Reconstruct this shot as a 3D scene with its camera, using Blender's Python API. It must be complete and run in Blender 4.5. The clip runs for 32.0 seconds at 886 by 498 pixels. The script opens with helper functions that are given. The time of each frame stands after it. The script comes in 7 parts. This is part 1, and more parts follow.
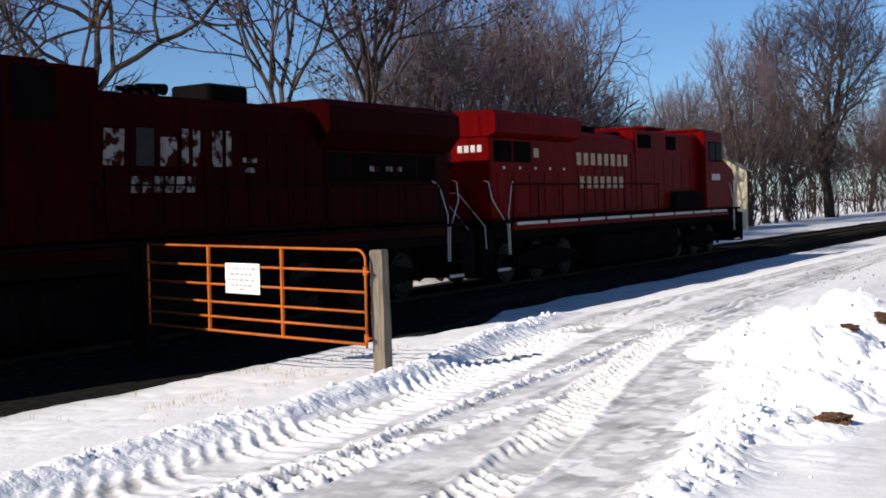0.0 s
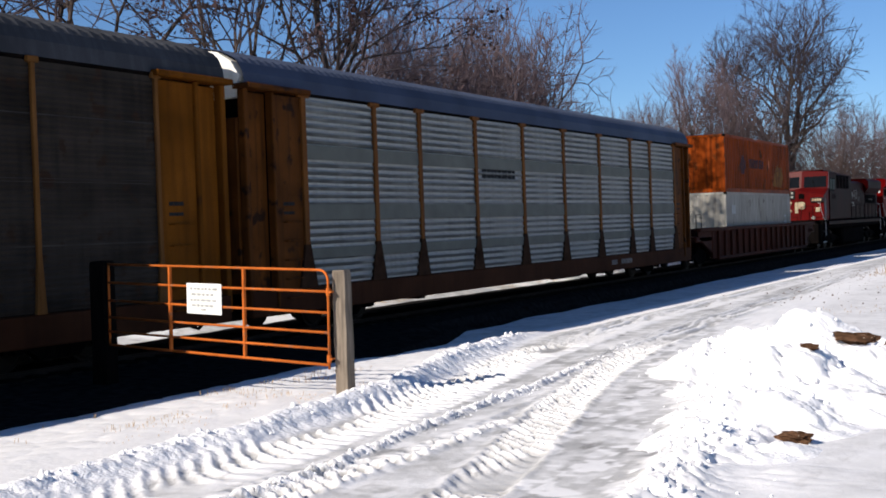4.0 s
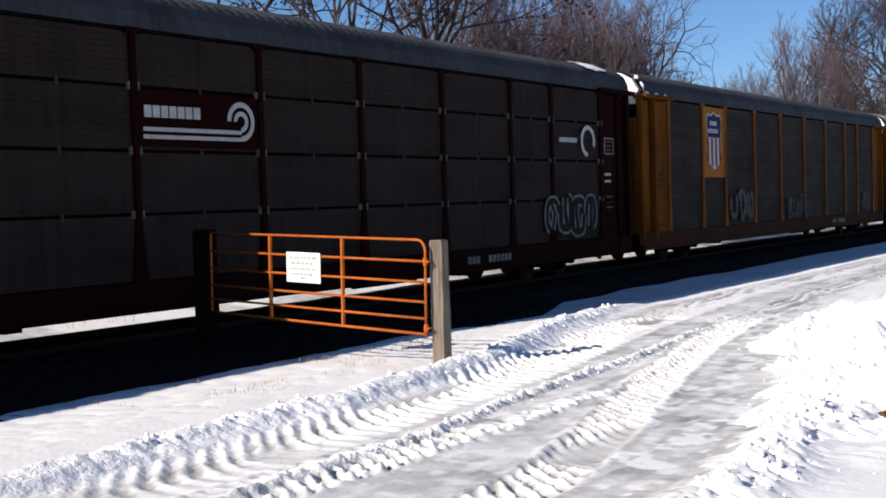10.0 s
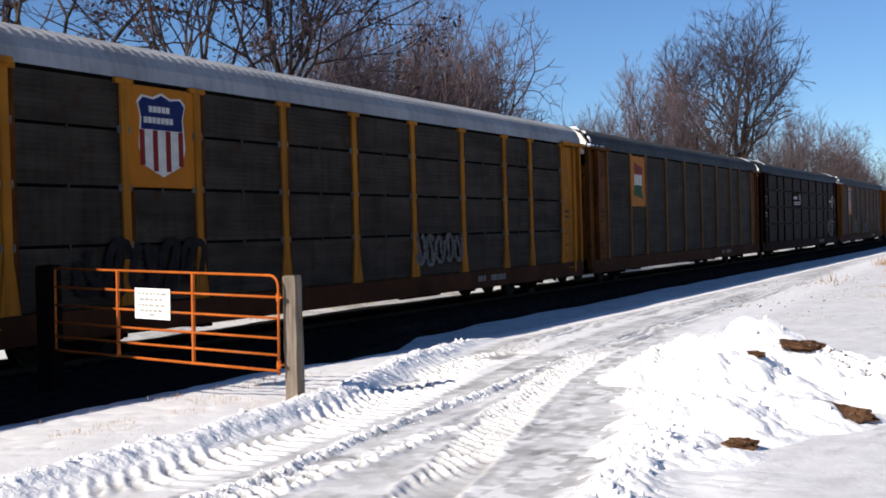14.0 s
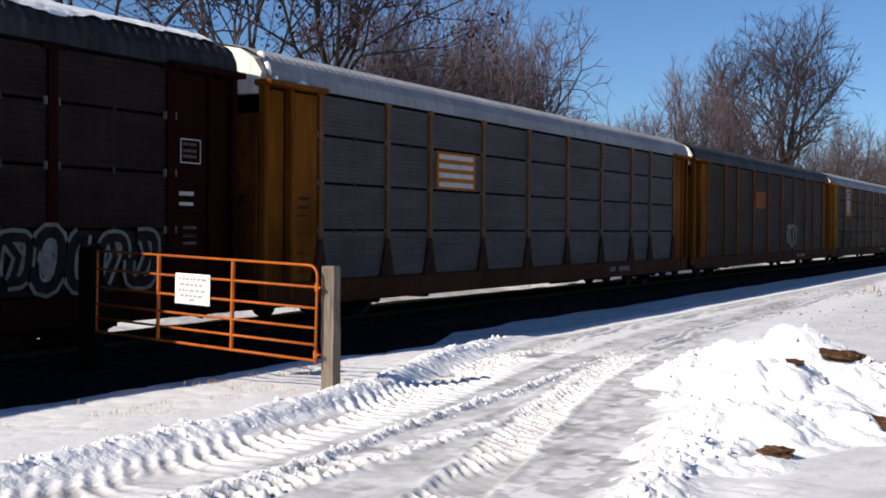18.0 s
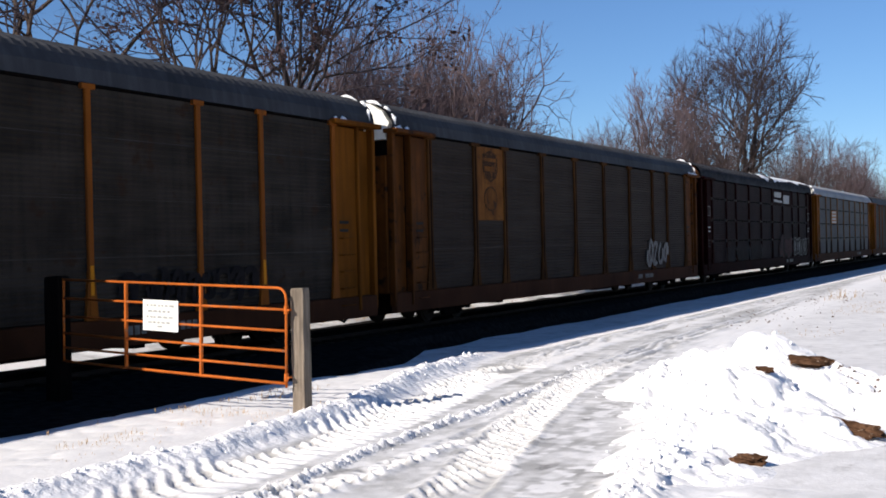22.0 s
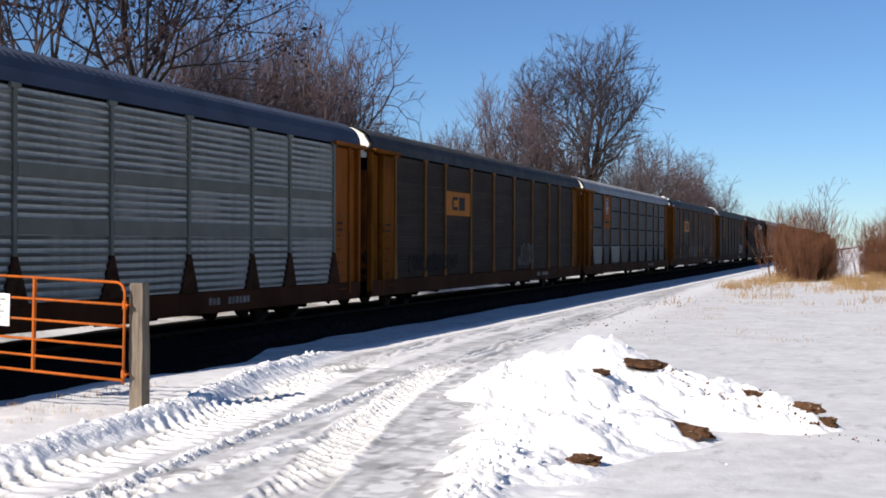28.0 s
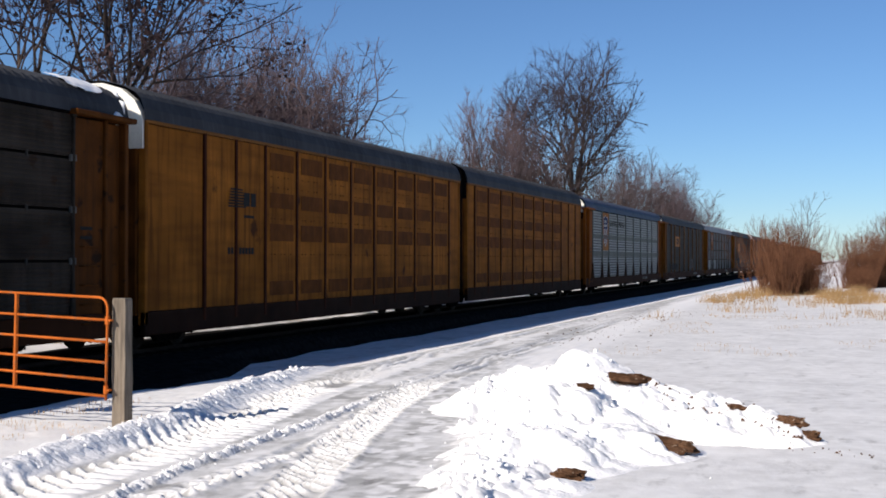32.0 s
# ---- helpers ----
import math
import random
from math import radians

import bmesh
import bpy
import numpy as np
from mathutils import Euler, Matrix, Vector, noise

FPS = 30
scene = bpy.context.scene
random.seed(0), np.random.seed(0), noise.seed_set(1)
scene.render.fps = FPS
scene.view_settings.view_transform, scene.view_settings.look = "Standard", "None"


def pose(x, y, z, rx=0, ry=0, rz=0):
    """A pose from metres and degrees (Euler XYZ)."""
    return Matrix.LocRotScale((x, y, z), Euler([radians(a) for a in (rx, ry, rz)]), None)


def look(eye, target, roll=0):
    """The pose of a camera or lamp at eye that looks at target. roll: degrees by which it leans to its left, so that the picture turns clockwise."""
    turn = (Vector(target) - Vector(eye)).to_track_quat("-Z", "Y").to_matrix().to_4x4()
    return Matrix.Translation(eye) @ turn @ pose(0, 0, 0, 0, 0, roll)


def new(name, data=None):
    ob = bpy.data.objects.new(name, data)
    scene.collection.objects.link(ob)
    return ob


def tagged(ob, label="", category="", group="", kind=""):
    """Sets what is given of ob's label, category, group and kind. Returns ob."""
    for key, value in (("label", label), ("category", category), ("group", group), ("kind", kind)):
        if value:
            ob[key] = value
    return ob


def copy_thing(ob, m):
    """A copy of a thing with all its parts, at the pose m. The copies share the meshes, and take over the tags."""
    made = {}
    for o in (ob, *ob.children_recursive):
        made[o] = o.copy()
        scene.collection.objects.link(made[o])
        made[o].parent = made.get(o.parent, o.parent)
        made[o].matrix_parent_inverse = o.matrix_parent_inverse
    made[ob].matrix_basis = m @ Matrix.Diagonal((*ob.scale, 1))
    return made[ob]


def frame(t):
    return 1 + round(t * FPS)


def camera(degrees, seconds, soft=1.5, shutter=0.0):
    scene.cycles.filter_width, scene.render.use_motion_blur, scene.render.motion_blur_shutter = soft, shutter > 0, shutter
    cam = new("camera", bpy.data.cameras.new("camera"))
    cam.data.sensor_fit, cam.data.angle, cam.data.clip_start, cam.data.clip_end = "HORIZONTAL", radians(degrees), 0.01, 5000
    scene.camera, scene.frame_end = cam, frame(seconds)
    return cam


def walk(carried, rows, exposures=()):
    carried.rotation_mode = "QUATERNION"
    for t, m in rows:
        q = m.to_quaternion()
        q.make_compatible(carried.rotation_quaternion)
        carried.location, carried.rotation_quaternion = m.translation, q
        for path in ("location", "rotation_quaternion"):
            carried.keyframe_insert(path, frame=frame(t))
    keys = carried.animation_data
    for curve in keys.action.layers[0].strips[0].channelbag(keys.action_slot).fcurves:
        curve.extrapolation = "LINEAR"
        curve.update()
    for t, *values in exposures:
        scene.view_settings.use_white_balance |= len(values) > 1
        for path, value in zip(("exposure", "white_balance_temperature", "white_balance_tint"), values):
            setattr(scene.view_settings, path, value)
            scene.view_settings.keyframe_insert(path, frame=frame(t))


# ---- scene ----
# x to the right of the track's direction, y along the track (the way the train goes), z up from the road.
EYE = 2.13
cam = camera(40.37, 32.0, 1.8)
LOOKS = [  # seconds, yaw, pitch, roll
    (0.0, 30.67, -1.92, 2.09), (0.5, 30.3, -1.62, 2.03), (1.0, 29.48, -1.15, 1.55), (1.5, 28.33, -1.18, 1.74),
    (2.0, 28.94, -1.27, 1.72), (2.5, 29.83, -1.26, 1.76), (3.0, 29.42, -1.33, 1.59), (3.5, 29.15, -1.07, 1.79),
    (5.5, 28.13, -1.51, 2.03), (6.0, 28.54, -2.76, 1.33), (6.5, 29.68, -2.48, 1.48), (7.0, 29.89, -2.18, 1.5),
    (7.5, 30.82, -1.32, 3.46), (8.0, 29.58, -1.07, 2.94), (8.5, 28.85, -0.87, 3.03), (9.0, 28.77, -1.41, 2.89),
    (9.5, 29.64, -1.54, 1.91), (9.8, 31.3, -2.1, 1.9), (10.0, 33.53, -2.28, 1.79), (10.2, 33.8, -3.2, 0.8),
    (10.5, 30.37, -1.6, -0.39), (11.0, 26.34, 0.14, 0.87), (11.5, 25.42, -0.69, 1.48), (12.0, 26.12, -1.43, 2.21),
    (12.5, 26.17, -1.4, 1.13), (13.0, 26.41, -1.49, 0.9), (13.5, 26.75, -1.09, 1.04), (14.0, 26.59, -0.8, 1.61),
    (14.5, 26.74, -1.0, 1.2), (16.5, 27.19, -1.52, 1.25), (17.0, 27.63, -1.94, 1.04), (17.5, 29.16, -1.45, 1.2),
    (18.0, 28.51, -1.0, -0.4), (18.5, 27.51, -0.6, -0.37), (19.0, 26.81, 0.17, -0.7), (19.5, 26.93, -0.37, 0.99),
    (20.0, 27.08, -0.02, 0.4), (20.5, 26.45, -0.01, 0.98), (21.0, 26.33, -1.02, 0.93), (21.5, 27.36, -0.46, 1.95),
    (22.0, 26.98, -0.15, 1.29), (22.5, 27.4, -0.07, 0.02), (23.0, 25.97, 0.21, 1.06), (23.5, 24.71, -1.3, 1.85),
    (24.0, 22.86, -0.31, 1.62), (24.5, 21.53, 0.18, 1.52), (25.0, 21.49, 0.07, 1.33), (25.5, 21.38, 0.49, 0.9),
    (26.0, 20.26, 0.79, 1.55), (26.5, 19.4, 0.05, 1.21), (28.5, 19.55, -0.34, -0.59), (29.0, 18.68, -0.49, -0.48),
    (29.5, 18.13, 0.08, 0.17), (30.0, 18.69, 0.66, 0.99), (30.5, 18.79, 0.29, 0.56), (31.0, 19.01, -0.54, 0.1),
    (31.5, 18.96, -0.28, -0.03), (32.0, 18.91, 0.45, -0.09),
]
EXPOSURES = [(0.0, 0.52), (3.5, 0.54), (6.0, 0.4), (7.5, 0.42), (9.0, 0.55), (14.5, 0.55), (16.5, 0.42), (18.2, 0.4), (19.5, 0.57), (23.0, 0.57), (24.0, 0.43), (26.5, 0.43), (28.5, 0.48),
             (31.0, 0.48), (32.0, 0.42)]
walk(cam, [(t, pose(0, 0, EYE, 90 + p, r, y)) for t, y, p, r in LOOKS], EXPOSURES)

# ---- light ----
SUN_EL, SUN_PHI = 31.5, 22.0   # height, and turn from the track's direction
to_sun = Vector((-math.sin(radians(SUN_PHI)) * math.cos(radians(SUN_EL)), -math.cos(radians(SUN_PHI)) * math.cos(radians(SUN_EL)), math.sin(radians(SUN_EL))))
world = bpy.data.worlds.new("winter_sky")
scene.world = world
world.use_nodes = True
wn = world.node_tree
sky = wn.nodes.new("ShaderNodeTexSky")
sky.sky_type = "NISHITA"
sky.sun_disc = False
sky.sun_elevation, sky.sun_rotation = radians(SUN_EL), radians(180 + SUN_PHI)
sky.altitude, sky.air_density, sky.dust_density, sky.ozone_density = 1200, 1.0, 0.05, 4.0
wn.nodes["Background"].inputs["Strength"].default_value = 0.064
deep = wn.nodes.new("ShaderNodeMix")
deep.data_type, deep.blend_type = "RGBA", "MULTIPLY"
deep.inputs[0].default_value, deep.inputs[7].default_value = 1.0, (0.785, 0.96, 1.165, 1)
wn.links.new(sky.outputs[0], deep.inputs[6])
wn.links.new(deep.outputs[2], wn.nodes["Background"].inputs["Color"])
sun = new("sun", bpy.data.lights.new("sun", "SUN"))
sun.data.energy, sun.data.angle, sun.data.color = 4.8, radians(0.55), (1.0, 0.91, 0.81)
sun.matrix_world = look((0, 0, 60), Vector((0, 0, 60)) - to_sun)

# ---- materials ----
MATS = {}


def mat(name, col, rough=0.7, metal=0.0, var=0.25, scale=1.5, fine=30.0, bump=0.15, streak=None, streak_amount=0.0, wave=0.0, wave_axis="Z", wave_depth=0.5, worn=None, worn_at=0.62, squash=(1, 1, 1), bands=None, layers=None, spec=None):
    """A painted, weathered surface: broad mottling, fine grain, optional vertical streaks, corrugation and worn patches."""
    if name in MATS:
        return MATS[name]
    m = bpy.data.materials.new(name)
    m.use_nodes = True
    t = m.node_tree
    N, K = t.nodes.new, t.links.new
    bsdf = t.nodes["Principled BSDF"]
    bsdf.inputs["Roughness"].default_value, bsdf.inputs["Metallic"].default_value = rough, metal
    bsdf.inputs["Specular IOR Level"].default_value = 0.12 if rough < 0.2 else 0.3
    bsdf.inputs["IOR"].default_value = 1.25 if rough < 0.2 else 1.12
    if spec is not None:
        bsdf.inputs["Specular IOR Level"].default_value = spec
    tc, info, add = N("ShaderNodeTexCoord"), N("ShaderNodeObjectInfo"), N("ShaderNodeVectorMath")
    add.operation = "MULTIPLY_ADD"
    K(info.outputs["Random"], add.inputs[0])
    add.inputs[1].default_value = (37, 53, 11)
    K(tc.outputs["Object"], add.inputs[2])
    sq = N("ShaderNodeVectorMath")
    sq.operation = "MULTIPLY"
    sq.inputs[1].default_value = squash
    K(add.outputs[0], sq.inputs[0])

    def noise_tex(s, detail, src):
        n = N("ShaderNodeTexNoise")
        n.inputs["Scale"].default_value, n.inputs["Detail"].default_value = s, detail
        K(src, n.inputs["Vector"])
        return n.outputs["Fac"]
    big, small = noise_tex(scale, 4, sq.outputs[0]), noise_tex(fine, 3, sq.outputs[0])

    def mixed(a, b, fac):
        x = N("ShaderNodeMix")
        x.data_type = "RGBA"
        for sock, v in ((x.inputs[6], a), (x.inputs[7], b), (x.inputs[0], fac)):
            if isinstance(v, (tuple, list)):
                sock.default_value = (*v[:3], 1)
            elif isinstance(v, float):
                sock.default_value = v
            else:
                K(v, sock)
        return x.outputs[2]

    def ramp(src, a, b):
        r = N("ShaderNodeMapRange")
        r.inputs["From Min"].default_value, r.inputs["From Max"].default_value = a, b
        K(src, r.inputs["Value"])
        return r.outputs[0]
    dark, light = [c * (1 - var) for c in col], [min(1, c * (1 + var)) for c in col]
    colour = mixed(dark, light, ramp(big, 0.3, 0.7))
    colour = mixed(colour, [c * 0.7 for c in col], ramp(small, 0.5, 1.1))
    if streak:
        sv = N("ShaderNodeVectorMath")
        sv.operation = "MULTIPLY"
        sv.inputs[1].default_value = (5, 5, 0.35)
        K(add.outputs[0], sv.inputs[0])
        mul = N("ShaderNodeMath")
        mul.operation = "MULTIPLY"
        mul.inputs[1].default_value = streak_amount
        K(ramp(noise_tex(1.3, 5, sv.outputs[0]), 0.45, 0.75), mul.inputs[0])
        colour = mixed(colour, streak, mul.outputs[0])
    if layers:   # long level bands of faded paint: colour, amount
        lv = N("ShaderNodeVectorMath")
        lv.operation = "MULTIPLY"
        lv.inputs[1].default_value = (0.35, 0.35, 3.2)
        K(add.outputs[0], lv.inputs[0])
        mul = N("ShaderNodeMath")
        mul.operation = "MULTIPLY"
        mul.inputs[1].default_value = layers[1]
        K(ramp(noise_tex(1.0, 3, lv.outputs[0]), 0.4, 0.75), mul.inputs[0])
        colour = mixed(colour, layers[0], mul.outputs[0])
    if worn:
        colour = mixed(colour, worn, ramp(noise_tex(scale * 2.3, 6, sq.outputs[0]), worn_at, worn_at + 0.08))
    if bands:   # shade in the grooves put into the colour: colour, grooves per metre
        w = N("ShaderNodeTexWave")
        w.bands_direction, w.wave_profile = "Z", "SIN"
        w.inputs["Scale"].default_value, w.inputs["Distortion"].default_value = bands[1] / 3.1831, 0.6
        w.inputs["Detail"].default_value, w.inputs["Detail Scale"].default_value = 2.0, 0.6
        K(tc.outputs["Object"], w.inputs["Vector"])
        mul = N("ShaderNodeMath")
        mul.operation = "MULTIPLY"
        K(ramp(w.outputs["Fac"], 0.4, 0.7), mul.inputs[0])
        K(ramp(big, 0.15, 0.55), mul.inputs[1])
        colour = mixed(colour, bands[0], mul.outputs[0])
    K(colour, bsdf.inputs["Base Color"])
    b = N("ShaderNodeBump")
    b.inputs["Strength"].default_value, b.inputs["Distance"].default_value = bump, 0.02
    K(small, b.inputs["Height"])
    normal = b.outputs[0]
    if wave:
        w = N("ShaderNodeTexWave")
        w.bands_direction = wave_axis
        w.inputs["Scale"].default_value = wave
        K(tc.outputs["Object"], w.inputs["Vector"])
        b2 = N("ShaderNodeBump")
        b2.inputs["Strength"].default_value, b2.inputs["Distance"].default_value = wave_depth, 0.03
        K(w.outputs["Fac"], b2.inputs["Height"])
        K(normal, b2.inputs["Normal"])
        normal = b2.outputs[0]
    K(normal, bsdf.inputs["Normal"])
    MATS[name] = m
    return m


def snow_material():
    m = bpy.data.materials.new("snow")
    m.use_nodes = True
    t = m.node_tree
    N, K = t.nodes.new, t.links.new
    bsdf = t.nodes["Principled BSDF"]
    bsdf.inputs["Roughness"].default_value = 0.75
    geo, at = N("ShaderNodeNewGeometry"), N("ShaderNodeAttribute")
    at.attribute_name = "packed"
    n1, n2, n3 = N("ShaderNodeTexNoise"), N("ShaderNodeTexNoise"), N("ShaderNodeTexNoise")
    for n, s, d in ((n1, 0.9, 5), (n2, 14, 5), (n3, 70, 3)):
        n.inputs["Scale"].default_value, n.inputs["Detail"].default_value = s, d
        K(geo.outputs["Position"], n.inputs["Vector"])
    r = N("ShaderNodeMapRange")
    r.inputs["From Min"].default_value, r.inputs["From Max"].default_value = 0.35, 0.66
    K(n1.outputs["Fac"], r.inputs["Value"])
    grey = N("ShaderNodeMix")
    grey.data_type = "RGBA"
    grey.inputs[6].default_value, grey.inputs[7].default_value = (0.31, 0.308, 0.302, 1), (0.52, 0.518, 0.512, 1)
    K(r.outputs[0], grey.inputs[0])
    fresh = N("ShaderNodeMix")
    fresh.data_type = "RGBA"
    fresh.inputs[6].default_value, fresh.inputs[7].default_value = (0.76, 0.757, 0.765, 1), (0.87, 0.865, 0.865, 1)
    K(n2.outputs["Fac"], fresh.inputs[0])
    x = N("ShaderNodeMix")
    x.data_type = "RGBA"
    n4, mul = N("ShaderNodeTexNoise"), N("ShaderNodeMath")
    n4.inputs["Scale"].default_value, n4.inputs["Detail"].default_value, n4.inputs["Roughness"].default_value = 3.5, 7, 0.65
    K(geo.outputs["Position"], n4.inputs["Vector"])
    r4 = N("ShaderNodeMapRange")
    r4.inputs["From Min"].default_value, r4.inputs["From Max"].default_value, r4.inputs["To Min"].default_value, r4.inputs["To Max"].default_value = 0.33, 0.6, 0.5, 1.15
    K(n4.outputs["Fac"], r4.inputs["Value"])
    mul.operation, mul.use_clamp = "MULTIPLY", True
    K(at.outputs["Fac"], mul.inputs[0])
    K(r4.outputs[0], mul.inputs[1])
    K(mul.outputs[0], x.inputs[0])
    K(fresh.outputs[2], x.inputs[6])
    K(grey.outputs[2], x.inputs[7])
    n5, sv, r5, m5, grit = N("ShaderNodeTexNoise"), N("ShaderNodeVectorMath"), N("ShaderNodeMapRange"), N("ShaderNodeMath"), N("ShaderNodeMix")
    sv.operation, sv.inputs[1].default_value = "MULTIPLY", (1.6, 0.7, 1.0)
    K(geo.outputs["Position"], sv.inputs[0])
    K(sv.outputs[0], n5.inputs["Vector"])
    n5.inputs["Scale"].default_value, n5.inputs["Detail"].default_value, n5.inputs["Roughness"].default_value = 1.5, 8, 0.68
    r5.inputs["From Min"].default_value, r5.inputs["From Max"].default_value = 0.57, 0.7
    K(n5.outputs["Fac"], r5.inputs["Value"])
    m5.operation, m5.use_clamp = "MULTIPLY", True
    K(r5.outputs[0], m5.inputs[0])
    K(mul.outputs[0], m5.inputs[1])
    grit.data_type = "RGBA"
    grit.inputs[7].default_value = (0.17, 0.165, 0.16, 1)
    K(m5.outputs[0], grit.inputs[0])
    K(x.outputs[2], grit.inputs[6])
    K(grit.outputs[2], bsdf.inputs["Base Color"])
    b = N("ShaderNodeBump")
    b.inputs["Strength"].default_value, b.inputs["Distance"].default_value = 0.35, 0.02
    K(n2.outputs["Fac"], b.inputs["Height"])
    b2 = N("ShaderNodeBump")
    b2.inputs["Strength"].default_value, b2.inputs["Distance"].default_value = 0.25, 0.008
    K(n3.outputs["Fac"], b2.inputs["Height"])
    K(b.outputs[0], b2.inputs["Normal"])
    at2, v = N("ShaderNodeAttribute"), N("ShaderNodeTexNoise")
    at2.attribute_name = "crumb"
    v.inputs["Scale"].default_value, v.inputs["Detail"].default_value, v.inputs["Roughness"].default_value = 7, 5, 0.6
    K(geo.outputs["Position"], v.inputs["Vector"])
    b3 = N("ShaderNodeBump")
    b3.inputs["Distance"].default_value = 0.045
    K(at2.outputs["Fac"], b3.inputs["Strength"])
    K(v.outputs["Fac"], b3.inputs["Height"])
    K(b2.outputs[0], b3.inputs["Normal"])
    K(b3.outputs[0], bsdf.inputs["Normal"])
    return m


SNOW = snow_material()
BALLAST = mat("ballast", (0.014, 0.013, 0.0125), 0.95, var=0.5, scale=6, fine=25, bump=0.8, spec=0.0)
RAIL_STEEL = mat("rail_steel", (0.03, 0.022, 0.018), 0.6, 0.0, var=0.3, spec=0.1)
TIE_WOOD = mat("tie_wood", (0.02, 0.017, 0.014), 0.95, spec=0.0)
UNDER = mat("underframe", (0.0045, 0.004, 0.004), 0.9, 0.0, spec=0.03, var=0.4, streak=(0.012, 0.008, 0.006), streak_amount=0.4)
WHEEL = mat("wheel_steel", (0.014, 0.011, 0.009), 0.55, 0.2, var=0.3)
YELLOW = mat("yellow_paint", (0.13, 0.045, 0.006), 0.6, var=0.4, scale=0.6, streak=(0.05, 0.018, 0.005), streak_amount=0.6, worn=(0.045, 0.017, 0.007), worn_at=0.68, spec=0.12)
BROWN_POST = mat("brownish_tan_post_paint", (0.14, 0.054, 0.014), 0.6, var=0.25, scale=0.9, streak=(0.05, 0.025, 0.012), streak_amount=0.6)
YELLOW_BRIGHT = mat("bright_yellow_paint", (0.25, 0.1, 0.014), 0.6, var=0.25, scale=0.9, streak=(0.09, 0.038, 0.012), streak_amount=0.7, spec=0.15)
FLANGE = mat("rust_stained_flange", (0.06, 0.022, 0.006), 0.7, var=0.45, scale=1.6, streak=(0.02, 0.012, 0.008), streak_amount=0.9, spec=0.1)
RUST_POST = mat("rust_brown_post", (0.06, 0.026, 0.009), 0.7, var=0.4, scale=1.2, streak=(0.022, 0.011, 0.006), streak_amount=0.8, spec=0.12)
RUSTY_PLACARD = mat("rust_streaked_placard", (0.15, 0.058, 0.013), 0.65, var=0.35, scale=1.6, streak=(0.06, 0.024, 0.009), streak_amount=0.8, worn=(0.05, 0.022, 0.011), worn_at=0.6)
FADED_INK = mat("faded_dark_ink", (0.04, 0.019, 0.009), 0.65, var=0.4, scale=5, worn=(0.12, 0.048, 0.013), worn_at=0.54)
YELLOW_CLEAN = mat("yellow_placard", (0.29, 0.1, 0.01), 0.5, var=0.12, scale=1.5, streak=(0.180, 0.084, 0.018), streak_amount=0.4)
TAN = mat("faded_tan_paint", (0.15, 0.066, 0.018), 0.6, var=0.2, scale=0.9, streak=(0.088, 0.044, 0.022), streak_amount=0.6)
ORANGE_POST = mat("faded_orange_paint", (0.19, 0.057, 0.008), 0.6, var=0.2, scale=0.9, streak=(0.083, 0.033, 0.014), streak_amount=0.6)
GOLD_PAINT = mat("weathered_golden_yellow_paint", (0.24, 0.0888, 0.0144), 0.6, var=0.3, scale=0.6, streak=(0.06, 0.023, 0.007), streak_amount=0.75, layers=((0.09, 0.032, 0.008), 0.6), worn=(0.05, 0.02, 0.009), worn_at=0.66, spec=0.15)
FIELD_BROWN = mat("dull_brown_field", (0.1, 0.034, 0.007), 0.65, var=0.3, scale=2, streak=(0.05, 0.02, 0.008), streak_amount=0.6)
GRIMY_ORANGE = mat("grimy_orange_end_paint", (0.085, 0.029, 0.006), 0.6, var=0.4, scale=1.2, streak=(0.03, 0.012, 0.005), streak_amount=0.8, worn=(0.02, 0.01, 0.006), worn_at=0.58)
POST_RED = mat("rusty_red_brown_post", (0.04, 0.012, 0.006), 0.65, var=0.3, streak=(0.02, 0.009, 0.006), streak_amount=0.6)
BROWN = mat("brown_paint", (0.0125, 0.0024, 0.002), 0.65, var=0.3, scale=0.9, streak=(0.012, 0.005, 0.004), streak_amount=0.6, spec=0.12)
RUBBER = mat("black_rubber", (0.012, 0.012, 0.013), 0.7, var=0.2)
DARK_END = mat("grimy_brown_end", (0.022, 0.01, 0.006), 0.7, var=0.3, streak=(0.017, 0.011, 0.008), streak_amount=0.7)
RUST_SILL = mat("rusty_side_sill", (0.045, 0.018, 0.009), 0.75, var=0.35, scale=0.8, streak=(0.03, 0.013, 0.008), streak_amount=0.6)
PANEL_DARK = mat("weathered_steel_panel", (0.0285, 0.023, 0.0185), 0.6, 0.0, var=0.45, scale=1.1, streak=(0.012, 0.01, 0.009), streak_amount=0.7, worn=(0.03, 0.018, 0.012), worn_at=0.6, layers=((0.053, 0.045, 0.037), 0.55))
PANEL_GREY = mat("grey_galvanised_panel", (0.056, 0.055, 0.056), 0.5, 0.0, var=0.15, scale=0.7, streak=(0.03, 0.029, 0.028), streak_amount=0.4, layers=((0.082, 0.081, 0.08), 0.6))
# the bands paint the ridges' light and dark lines
PANEL_WHITE = mat("bright_galvanised_panel", (0.32, 0.325, 0.305), 0.45, 0.0, var=0.15, scale=0.7, streak=(0.11, 0.11, 0.095), streak_amount=0.4, bands=((0.07, 0.072, 0.068), 6.25))
CLEAN_PANEL = mat("clean_replacement_panel", (0.2, 0.2, 0.195), 0.5, 0.0, var=0.15, bands=((0.09, 0.09, 0.09), 9.0))
PANEL_BAND = mat("dull_galvanised_band", (0.12, 0.125, 0.11), 0.55, 0.0, var=0.15)
